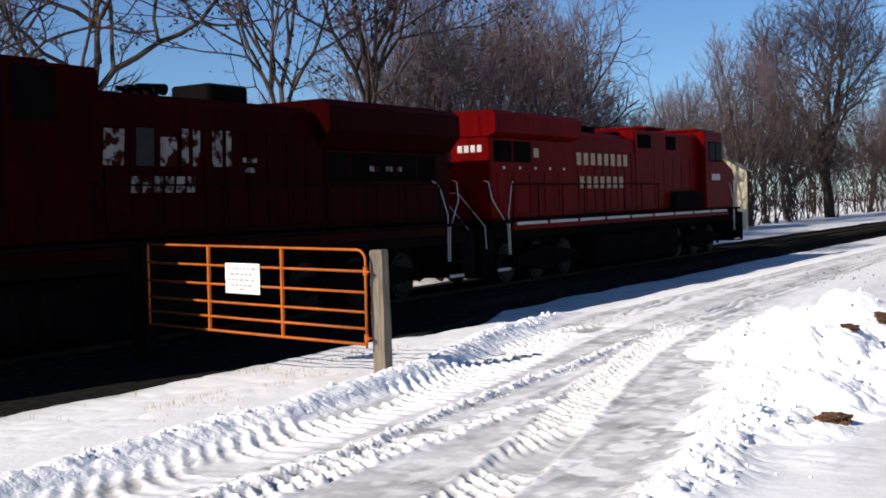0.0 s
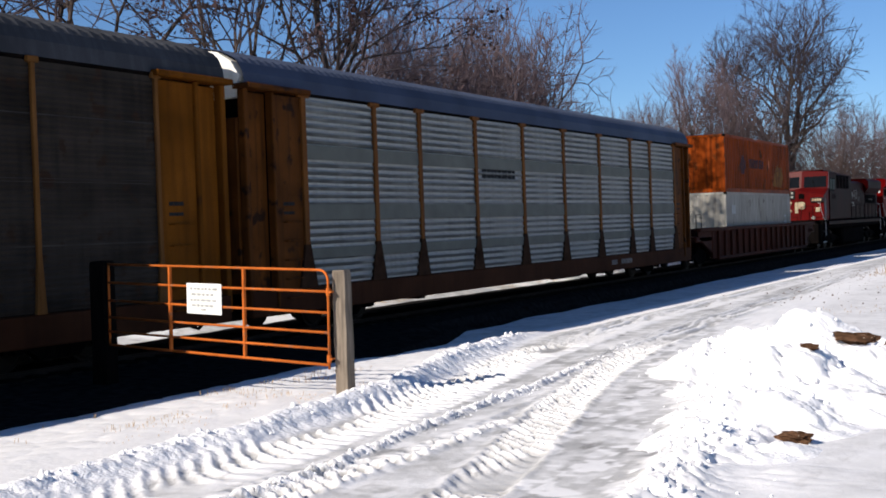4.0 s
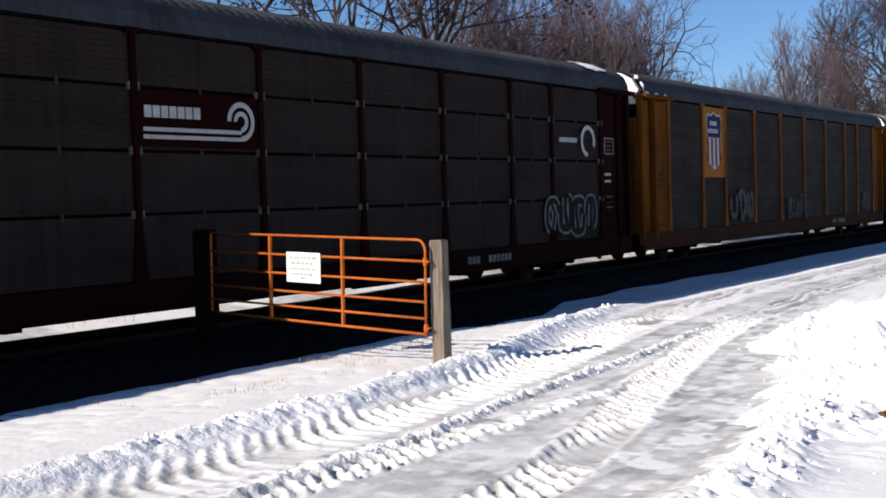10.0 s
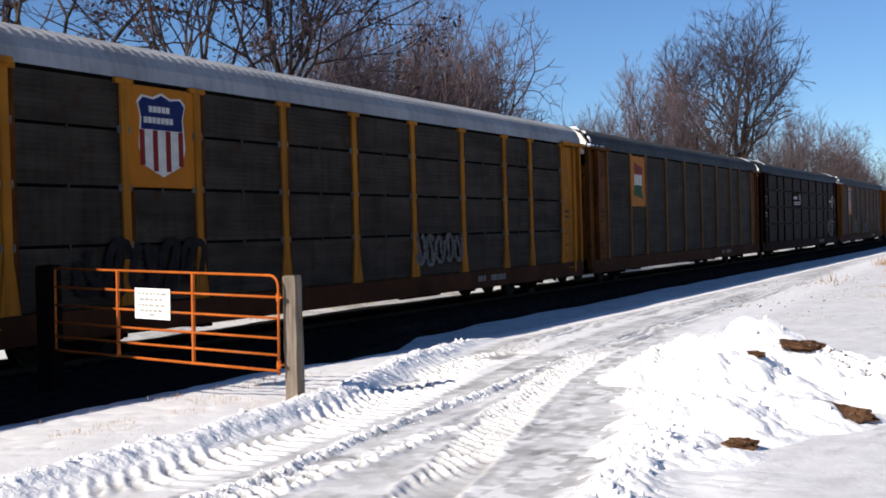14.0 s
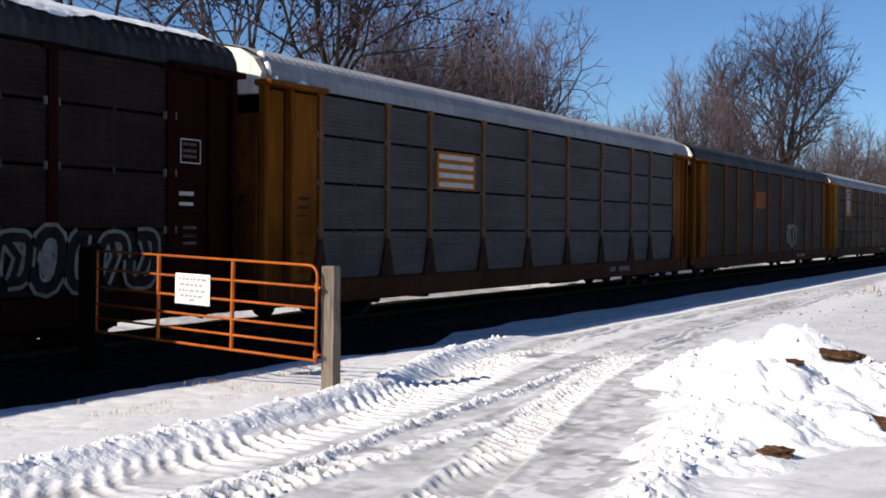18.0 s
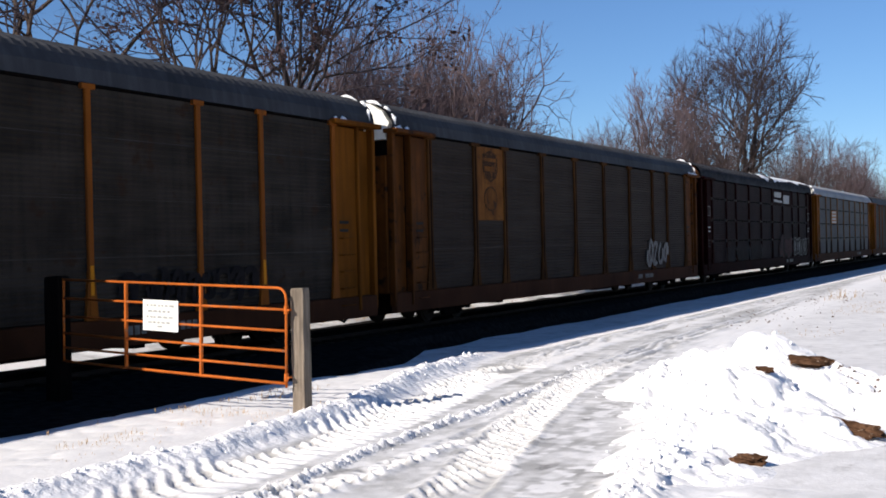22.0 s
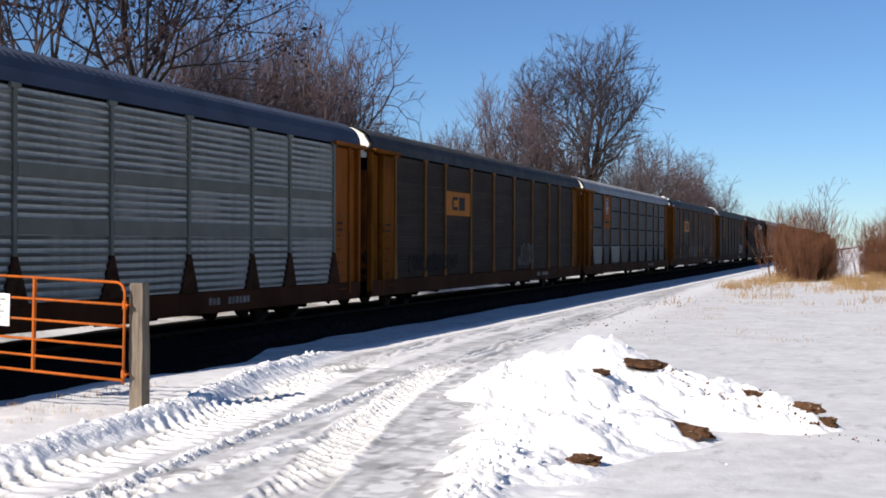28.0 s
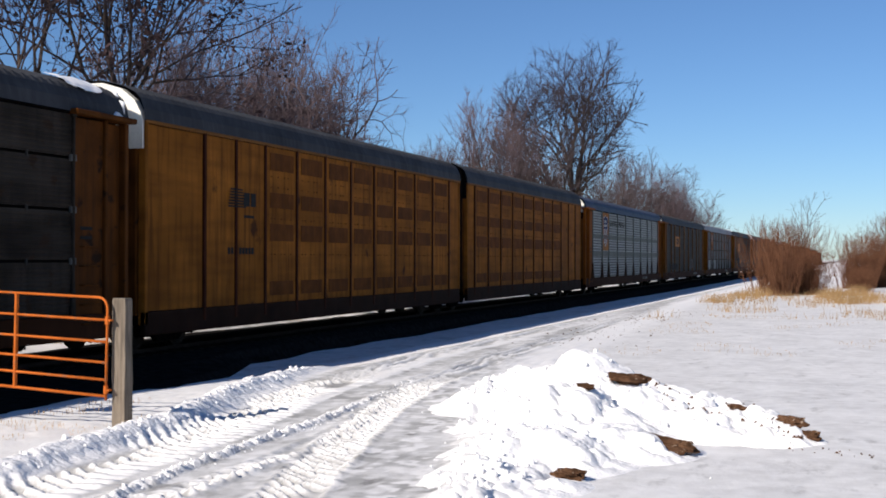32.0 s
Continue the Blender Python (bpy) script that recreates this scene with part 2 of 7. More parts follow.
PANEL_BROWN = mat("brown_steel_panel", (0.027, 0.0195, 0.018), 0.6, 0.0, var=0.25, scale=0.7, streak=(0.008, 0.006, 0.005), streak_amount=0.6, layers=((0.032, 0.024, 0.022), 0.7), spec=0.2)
RUSTY_PANEL = mat("reddish_grey_panel", (0.0305, 0.0228, 0.018), 0.6, 0.0, var=0.2, scale=0.7, streak=(0.02, 0.013, 0.011), streak_amount=0.6, layers=((0.0465, 0.0365, 0.0285), 0.7))
CLIP_GREY = mat("pale_panel_clip", (0.112, 0.109, 0.101), 0.5, var=0.4, scale=6)
DULL_SEAM = mat("dull_grey_seam", (0.046, 0.043, 0.039), 0.6, var=0.4, scale=1.2)
RUSTY_SEAM = mat("rusty_grey_seam", (0.056, 0.044, 0.038), 0.6, var=0.3, scale=1.2)
ROOF_DARK = mat("dark_roof_steel", (0.04, 0.042, 0.047), 0.6, 0.0, var=0.25, scale=0.8, streak=(0.14, 0.14, 0.15), streak_amount=0.18)
ROOF_LIGHT = mat("pale_roof_steel", (0.24, 0.25, 0.27), 0.55, 0.0, var=0.2, scale=0.6, streak=(0.096, 0.088, 0.080), streak_amount=0.36)
ROOF_NEAR_BLACK = mat("near_black_roof_steel", (0.024, 0.025, 0.029), 0.6, 0.0, var=0.4, scale=1.2, streak=(0.1, 0.1, 0.11), streak_amount=0.2)
PANEL_NEAR_BLACK = mat("near_black_steel_panel", (0.02, 0.0125, 0.0122), 0.6, 0.0, var=0.35, scale=1.1, streak=(0.008, 0.006, 0.006), streak_amount=0.6, layers=((0.026, 0.021, 0.02), 0.5), spec=0.15)
ROOF_BLUE = mat("blue_grey_roof_steel", (0.05, 0.062, 0.095), 0.5, 0.0, var=0.2, scale=0.7)
END_WHITE = mat("pale_end_door", (0.7, 0.69, 0.64), 0.5, 0.1, var=0.1, streak=(0.4, 0.35, 0.28), streak_amount=0.4)
WHITE_PAINT = mat("white_marking", (0.42, 0.41, 0.39), 0.6, var=0.15, scale=5)
BLACK_PAINT = mat("black_marking", (0.02, 0.02, 0.02), 0.6, var=0.2, scale=5)
BLUE_PAINT = mat("blue_marking", (0.011, 0.018, 0.075), 0.5, var=0.15, scale=5)
RED_PAINT = mat("red_marking", (0.14, 0.016, 0.014), 0.5, var=0.15, scale=5)
GREEN_PAINT = mat("green_marking", (0.01, 0.05, 0.022), 0.5, var=0.15, scale=5)
SILVER_SPRAY = mat("silver_spray_paint", (0.13, 0.127, 0.125), 0.5, 0.2, var=0.35, scale=5, worn=(0.1, 0.1, 0.11), worn_at=0.58)
FAINT_SPRAY = mat("worn_pale_spray_paint", (0.085, 0.08, 0.077), 0.6, var=0.4, scale=5, worn=(0.04, 0.035, 0.032), worn_at=0.52)
DARK_SPRAY = mat("dark_spray_paint", (0.012, 0.01, 0.011), 0.6, var=0.4, scale=4)
MAROON_SPRAY = mat("maroon_spray_paint", (0.045, 0.012, 0.013), 0.6, var=0.4, scale=4, worn=(0.08, 0.07, 0.07), worn_at=0.62)
# this red is darkened to the tone of the shaded side
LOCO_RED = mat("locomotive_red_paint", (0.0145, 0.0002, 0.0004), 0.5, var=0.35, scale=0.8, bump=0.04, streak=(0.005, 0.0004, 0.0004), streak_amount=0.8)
LOCO_RED_NEW = mat("bright_locomotive_red", (0.088, 0.0013, 0.0016), 0.4, var=0.2, scale=0.8, bump=0.03, streak=(0.02, 0.0008, 0.001), streak_amount=0.7, spec=0.1)
# the same paint made lighter: sunlight on the nose put into the colour
NOSE_RED = mat("sunlit_nose_red", (0.075, 0.0035, 0.0035), 0.5, var=0.25, scale=1.2, streak=(0.03, 0.003, 0.003), streak_amount=0.5)
LOCO_GRILLE = mat("black_grille", (0.006, 0.005, 0.005), 0.8, spec=0.05, var=0.3, wave=14.0, wave_depth=0.8)
CREAM = mat("faded_cream_lettering", (0.32, 0.27, 0.18), 0.6, var=0.2, scale=5, worn=(0.3, 0.05, 0.04), worn_at=0.6)
FADED_WHITE = mat("peeling_white_lettering", (0.17, 0.16, 0.15), 0.6, var=0.3, scale=2.2, worn=(0.02, 0.0015, 0.0015), worn_at=0.46)
# brighter coated red for the cab front alone: its sunlit glare is added here
CAB_GLINT_RED = mat("cab_front_glint_red", (0.06, 0.002, 0.002), 0.45, var=0.1, scale=0.8, bump=0.02)
LOCO_RED.node_tree.nodes["Principled BSDF"].inputs["Specular IOR Level"].default_value = 0.1
for coated in (CAB_GLINT_RED,):
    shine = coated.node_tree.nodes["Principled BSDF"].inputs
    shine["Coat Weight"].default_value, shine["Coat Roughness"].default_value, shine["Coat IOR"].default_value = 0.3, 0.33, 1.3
GLASS = mat("dark_window_glass", (0.006, 0.007, 0.009), 0.08, 0.0, var=0.1, bump=0.0)
SIDE_GLASS = mat("shaded_window_glass", (0.004, 0.004, 0.005), 0.3, 0.0, var=0.1, bump=0.0, spec=0.06)
BADGE_GREY = mat("dull_pale_badge", (0.11, 0.095, 0.085), 0.6, var=0.4, scale=4)
LAMP_LENS = mat("lamp_lens", (0.3, 0.29, 0.26), 0.1, 0.3, var=0.1)
RAILING = mat("white_handrail_paint", (0.4, 0.385, 0.365), 0.5, var=0.15)
CONT_ORANGE = mat("orange_container_paint", (0.2, 0.036, 0.004), 0.5, var=0.3, scale=0.7, streak=(0.035, 0.010, 0.004), streak_amount=0.8, worn=(0.05, 0.018, 0.006), worn_at=0.6)
CONT_WHITE = mat("grey_white_container_paint", (0.3, 0.288, 0.255), 0.55, var=0.15, scale=0.8, streak=(0.1, 0.08, 0.06), streak_amount=0.45)
OLD_LETTER = mat("peeling_dark_lettering", (0.022, 0.012, 0.022), 0.6, var=0.3, scale=4, worn=(0.11, 0.026, 0.006), worn_at=0.5)
OLD_YELLOW = mat("faded_yellow_patch", (0.14, 0.06, 0.006), 0.6, var=0.4, scale=2, worn=(0.09, 0.02, 0.004), worn_at=0.5)
WELL_BROWN = mat("well_car_brown", (0.042, 0.0125, 0.008), 0.65, var=0.25, streak=(0.03, 0.012, 0.008), streak_amount=0.6)
GATE_ORANGE = mat("orange_gate_paint", (0.42, 0.105, 0.02), 0.5, 0.1, var=0.2, scale=4, worn=(0.3, 0.12, 0.06), worn_at=0.6)
# latch post wood: the train's shadow on it is put into the colour
POST_SHADED = mat("shaded_post_wood", (0.006, 0.005, 0.0045), 0.95, spec=0.0, var=0.35, scale=4, fine=40, bump=0.6, squash=(6, 6, 0.6))
POST_WOOD = mat("weathered_post_wood", (0.2, 0.165, 0.13), 0.9, var=0.35, scale=4, fine=40, bump=0.6, squash=(6, 6, 0.6), streak=(0.12, 0.1, 0.08), streak_amount=0.6)
SIGN_WHITE = mat("white_sign_face", (0.8, 0.8, 0.76), 0.5, var=0.04, bump=0.02)
SIGN_INK = mat("faded_sign_ink", (0.35, 0.36, 0.35), 0.6, var=0.15, scale=9)
BARK = mat("grey_brown_bark", (0.06, 0.046, 0.04), 0.9, var=0.35, scale=3, bump=0.6)
TWIG = mat("reddish_twig", (0.113, 0.085, 0.091), 0.9, var=0.3, scale=1.0, bump=0.0)
BRUSHWOOD = mat("dark_brushwood", (0.072, 0.053, 0.049), 0.9, var=0.3, scale=1.0, bump=0.0)
TWIG_DARK = mat("dark_twig", (0.05, 0.041, 0.047), 0.9, var=0.3, scale=1.0, bump=0.0)
TWIG_GREY = mat("grey_twig", (0.112, 0.092, 0.097), 0.9, var=0.3, scale=1.0, bump=0.0)
DEAD_LEAF = mat("dead_leaf", (0.048, 0.032, 0.033), 0.8, var=0.4, scale=2)
BUSH = mat("red_brown_brush", (0.15, 0.072, 0.042), 0.9, var=0.35, scale=1.5, bump=0.0)
DRY_GRASS = mat("dry_grass", (0.36, 0.235, 0.115), 0.9, var=0.35, scale=2, bump=0.0)
SOIL = mat("frozen_soil", (0.085, 0.046, 0.027), 0.95, var=0.6, scale=7, fine=24, bump=1.0, worn=(0.45, 0.36, 0.28), worn_at=0.65, spec=0.05)
FOOT_RUST = mat("rusty_post_foot", (0.035, 0.019, 0.012), 0.8, var=0.4, scale=3, spec=0.1)
REFLECTOR = mat("orange_reflector", (0.5, 0.19, 0.01), 0.4, var=0.1)
SIDING = mat("white_house_siding", (0.66, 0.64, 0.6), 0.7, var=0.08, wave=3.5, wave_depth=0.6)
SIDING_CREAM = mat("cream_house_siding", (0.62, 0.52, 0.36), 0.7, var=0.08, wave=3.5, wave_depth=0.6)
SHINGLE = mat("grey_shingle", (0.1, 0.1, 0.1), 0.9, var=0.3, fine=12)
CONCRETE = mat("grey_concrete", (0.33, 0.33, 0.33), 0.85, var=0.1, scale=4, bump=0.3)


# ---- mesh building ----
class Shape:
    """Collects vertices and faces for one mesh."""

    def __init__(self):
        self.v, self.f = [], []

    def box(self, x0, x1, y0, y1, z0, z1):
        b = len(self.v)
        self.v += [(x, y, z) for x in (x0, x1) for y in (y0, y1) for z in (z0, z1)]
        self.f += [tuple(b + i for i in q) for q in ((0, 1, 3, 2), (4, 6, 7, 5), (0, 4, 5, 1), (2, 3, 7, 6), (0, 2, 6, 4), (1, 5, 7, 3))]
        return self

    def slab(self, x0, x1, y0, y1, z0, z1, c=0.01):
        """A box with chamfered edges."""
        xs, ys, zs = (x0, x0 + c, x1 - c, x1), (y0, y0 + c, y1 - c, y1), (z0, z0 + c, z1 - c, z1)
        idx = {}
        for i in (0, 1):
            for j in (0, 1):
                for k in (0, 1):
                    X, Y, Z = (0, 3)[i], (0, 3)[j], (0, 3)[k]
                    xi, yi, zi = (1, 2)[i], (1, 2)[j], (1, 2)[k]
                    for ax, p in (("x", (xs[X], ys[yi], zs[zi])), ("y", (xs[xi], ys[Y], zs[zi])), ("z", (xs[xi], ys[yi], zs[Z]))):
                        idx[ax, i, j, k] = len(self.v)
                        self.v.append(p)
        g = idx
        for i in (0, 1):
            self.f += [(g["x", i, 0, 0], g["x", i, 1, 0], g["x", i, 1, 1], g["x", i, 0, 1]), (g["y", 0, i, 0], g["y", 1, i, 0], g["y", 1, i, 1], g["y", 0, i, 1]), (g["z", 0, 0, i], g["z", 1, 0, i], g["z", 1, 1, i], g["z", 0, 1, i])]
            for j in (0, 1):
                self.f += [(g["x", i, j, 0], g["x", i, j, 1], g["y", i, j, 1], g["y", i, j, 0]), (g["x", i, 0, j], g["x", i, 1, j], g["z", i, 1, j], g["z", i, 0, j]), (g["y", 0, i, j], g["y", 1, i, j], g["z", 1, i, j], g["z", 0, i, j])]
                for k in (0, 1):
                    self.f.append((g["x", i, j, k], g["y", i, j, k], g["z", i, j, k]))
        return self

    def prism(self, outline, lo, hi, axis="y"):
        """Sweeps a closed outline of (a, b) pairs along an axis."""
        b, n = len(self.v), len(outline)
        for s in (lo, hi):
            for p, q in outline:
                self.v.append({"x": (s, p, q), "y": (p, s, q), "z": (p, q, s)}[axis])
        self.f += [(b + i, b + (i + 1) % n, b + n + (i + 1) % n, b + n + i) for i in range(n)]
        self.f += [tuple(b + i for i in range(n)), tuple(b + n + i for i in range(n))]
        return self

    def tube(self, path, r, n=8):
        """A round tube along a list of points; r is one radius or one each."""
        path = [Vector(p) for p in path]
        rs = r if isinstance(r, (list, tuple)) else [r] * len(path)
        b = len(self.v)
        for i, p in enumerate(path):
            d = (path[min(i + 1, len(path) - 1)] - path[max(i - 1, 0)]).normalized()
            u = d.orthogonal().normalized() if i == 0 else (u - d * u.dot(d)).normalized()
            w = d.cross(u)
            for k in range(n):
                a = 2 * math.pi * k / n
                self.v.append(tuple(p + (u * math.cos(a) + w * math.sin(a)) * rs[i]))
        for i in range(len(path) - 1):
            for k in range(n):
                self.f.append((b + i * n + k, b + i * n + (k + 1) % n, b + (i + 1) * n + (k + 1) % n, b + (i + 1) * n + k))
        self.f += [tuple(b + k for k in range(n)), tuple(b + (len(path) - 1) * n + k for k in range(n))]
        return self

    def mesh(self, name, material, smooth=False):
        me = bpy.data.meshes.new(name)
        me.from_pydata(self.v, [], self.f)
        bm = bmesh.new()
        bm.from_mesh(me)
        bmesh.ops.recalc_face_normals(bm, faces=bm.faces)
        bm.to_mesh(me)
        bm.free()
        me.materials.append(material)
        if smooth:
            me.shade_smooth()
        return me


def part(name, shape, material, parent, label="", smooth=False, at=None):
    me = shape if isinstance(shape, bpy.types.Mesh) else shape.mesh(name, material, smooth)
    ob = new(name, me)
    ob.parent = parent
    if at:
        ob.location = at
    return tagged(ob, label) if label else ob


def thing(name, label, category, group="", at=(0, 0, 0)):
    ob = new(name)
    ob.location = at
    return tagged(ob, label, category, group)


MESHES = {}


def shared(key, make):
    if key not in MESHES:
        MESHES[key] = make()
    return MESHES[key]


def hash_noise(x, y, seed=0):
    """Smooth value noise on arrays, 0 to 1."""
    xi, yi = np.floor(x).astype(np.int64), np.floor(y).astype(np.int64)
    fx, fy = x - xi, y - yi
    fx, fy = fx * fx * (3 - 2 * fx), fy * fy * (3 - 2 * fy)

    def h(a, b):
        n = (a * 374761393 + b * 668265263 + seed * 974634777) & 0x7FFFFFFF
        n = ((n ^ (n >> 13)) * 1274126177) & 0x7FFFFFFF
        return ((n ^ (n >> 16)) & 0xFFFF) / 65535.0
    return (h(xi, yi) * (1 - fx) + h(xi + 1, yi) * fx) * (1 - fy) + (h(xi, yi + 1) * (1 - fx) + h(xi + 1, yi + 1) * fx) * fy


def lumps(x, y, seed=0):
    """Rounded clods: one bump per cell, 0 to 1."""
    xi, yi = np.floor(x), np.floor(y)
    best = np.zeros_like(x)
    for dx in (-1, 0, 1):
        for dy in (-1, 0, 1):
            cx, cy = xi + dx, yi + dy
            px = cx + 0.15 + 0.7 * hash_noise(cx + 0.0, cy + 0.0, seed + 1)
            py = cy + 0.15 + 0.7 * hash_noise(cx + 0.0, cy + 0.0, seed + 2)
            rr = 0.4 + 0.4 * hash_noise(cx + 0.0, cy + 0.0, seed + 3)
            d = np.sqrt((x - px) ** 2 + (y - py) ** 2) / rr
            best = np.maximum(best, np.sqrt(np.clip(1 - d * d, 0, 1)) * rr / 0.8)
    return best


def curve_x(y, ys, xs):
    return np.interp(y, ys, xs)


def smooth(a, b, v):
    t = np.clip((v - a) / (b - a), 0, 1)
    return t * t * (3 - 2 * t)


def sheet(name, xs, ys, Z, material, packed=None, label="", crumb=None):
    nx, ny = len(xs), len(ys)
    X, Y = np.meshgrid(xs, ys)
    co = np.stack([X, Y, Z], -1).reshape(-1, 3)
    i = np.arange((ny - 1) * (nx - 1))
    a = (i // (nx - 1)) * nx + i % (nx - 1)
    quads = np.stack([a, a + 1, a + nx + 1, a + nx], -1)
    me = bpy.data.meshes.new(name)
    me.vertices.add(len(co))
    me.vertices.foreach_set("co", co.ravel())
    me.loops.add(quads.size)
    me.loops.foreach_set("vertex_index", quads.ravel())
    me.polygons.add(len(quads))
    me.polygons.foreach_set("loop_start", np.arange(0, quads.size, 4))
    me.update()
    if packed is not None:
        at = me.attributes.new("packed", "FLOAT", "POINT")
        at.data.foreach_set("value", packed.ravel().astype(np.float32))
    if crumb is not None:
        at = me.attributes.new("crumb", "FLOAT", "POINT")
        at.data.foreach_set("value", crumb.ravel().astype(np.float32))
    me.materials.append(material)
    me.shade_smooth()
    return tagged(new(name, me), label, kind="structure")


# ---- ground ----
def berm_x(y):
    return curve_x(y, [0, 6.6, 8.5, 10.8, 12.8, 15, 17.4, 20.2, 22.6, 28.2], [-7.7, -7.85, -8.0, -8.02, -8.15, -8.75, -9.26, -9.87, -10.35, -10.9])


def track_one_x(y):
    """The left edge of the wide treaded band beside the berm."""
    return curve_x(y, [0, 7.5, 8.9, 10.2, 12.2, 13.1, 15, 18, 24, 40, 70, 120], [-7.55, -7.56, -7.62, -7.72, -7.84, -7.98, -8.35, -8.85, -9.3, -9.4, -9.5, -9.4])


def track_two_x(y):
    return curve_x(y, [0, 8.1, 9.9, 11.1, 13.7, 15.8, 19, 23.5, 30, 45, 70, 120], [-4.2, -4.45, -4.85, -5.15, -5.83, -6.3, -6.85, -7.2, -7.45, -7.75, -8.2, -8.6])


def ridge_x(y):
    return curve_x(y, [0, 8.9, 10.4, 12.1, 13.5, 15, 20, 30], [-6.1, -6.16, -6.33, -6.45, -6.55, -6.68, -7.4, -7.95])


def second_ridge_x(y):
    return curve_x(y, [0, 7.2, 8.5, 10.7, 12.2, 14, 17], [-5.76, -5.74, -5.7, -5.68, -5.74, -6.0, -6.7])


def road_right_x(y):
    return curve_x(y, [0, 9, 10.7, 13, 18.4, 28, 39, 64, 120], [-2.6, -3.2, -3.5, -4.1, -5.9, -7.0, -7.5, -8.5, -8.7])


def cleats(x, y, k):
    """The mask, the raised lugs (0 to 1), the offset and the half-width of a tyre track: 0 the wide hooked one, 1 the short toothed one, 2 the narrow one."""
    n = hash_noise
    if k == 0:
        left, w = track_one_x(y) - 0.07, 0.56
    elif k == 1:
        w = 0.15 + 0.23 * smooth(9.8, 8.6, y)
        left = second_ridge_x(y) + 0.03 - 2 * w
    else:
        w = 0.29
        left = track_two_x(y) - w
    v = x - left + 0.05 * (n(x * 0 + k, y * 2.2, 25 + k) - 0.5)
    d = v - w
    m = smooth(w + 0.05, w - 0.05, np.abs(d)) * (smooth(60, 20, y), smooth(13.5, 11.5, y), smooth(60, 20, y))[k]
    # each lug runs back across the band, steep at its outer end and flattening to a hook
    if k == 0:
        lie = 1.1 * v - np.maximum(v - 0.36, 0) ** 2 * 0.95
    elif k == 1:
        lie = 0.9 * np.abs(v - w)
    else:
        lie = 1.05 * v - np.maximum(v - 0.25, 0) ** 2 * 1.3
    warp = 0.2 * n(x * 1.4, y * 1.4, 21 + k) + 0.2 * n(x * 6, y * 6, 28 + k) + 0.16 * n(x * 15, y * 15, 48 + k)
    wave = np.sin(2 * math.pi * ((y + lie) / (0.245, 0.18, 0.215)[k] + warp))
    keep = smooth(0.08, 0.34, n(x * 1.3, y * 0.9, 31 + k)) * (0.75 + 0.25 * n(x * 7, y * 7, 35 + k))
    if k == 0:
        m = m * (0.55 + 0.45 * smooth(7.8, 9.6, y))
    lug = smooth(-0.05, 0.5, wave) * keep * (1 - 0.35 * smooth(0.45, 0.75, n(x * 11, y * 11, 58 + k)))
    if k == 0:
        lug = lug + (1 - lug) * 0.8 * smooth(0.62, 0.95, v) * (0.5 + 0.5 * n(x * 3, y * 9, 37))
    return m, lug, d, w


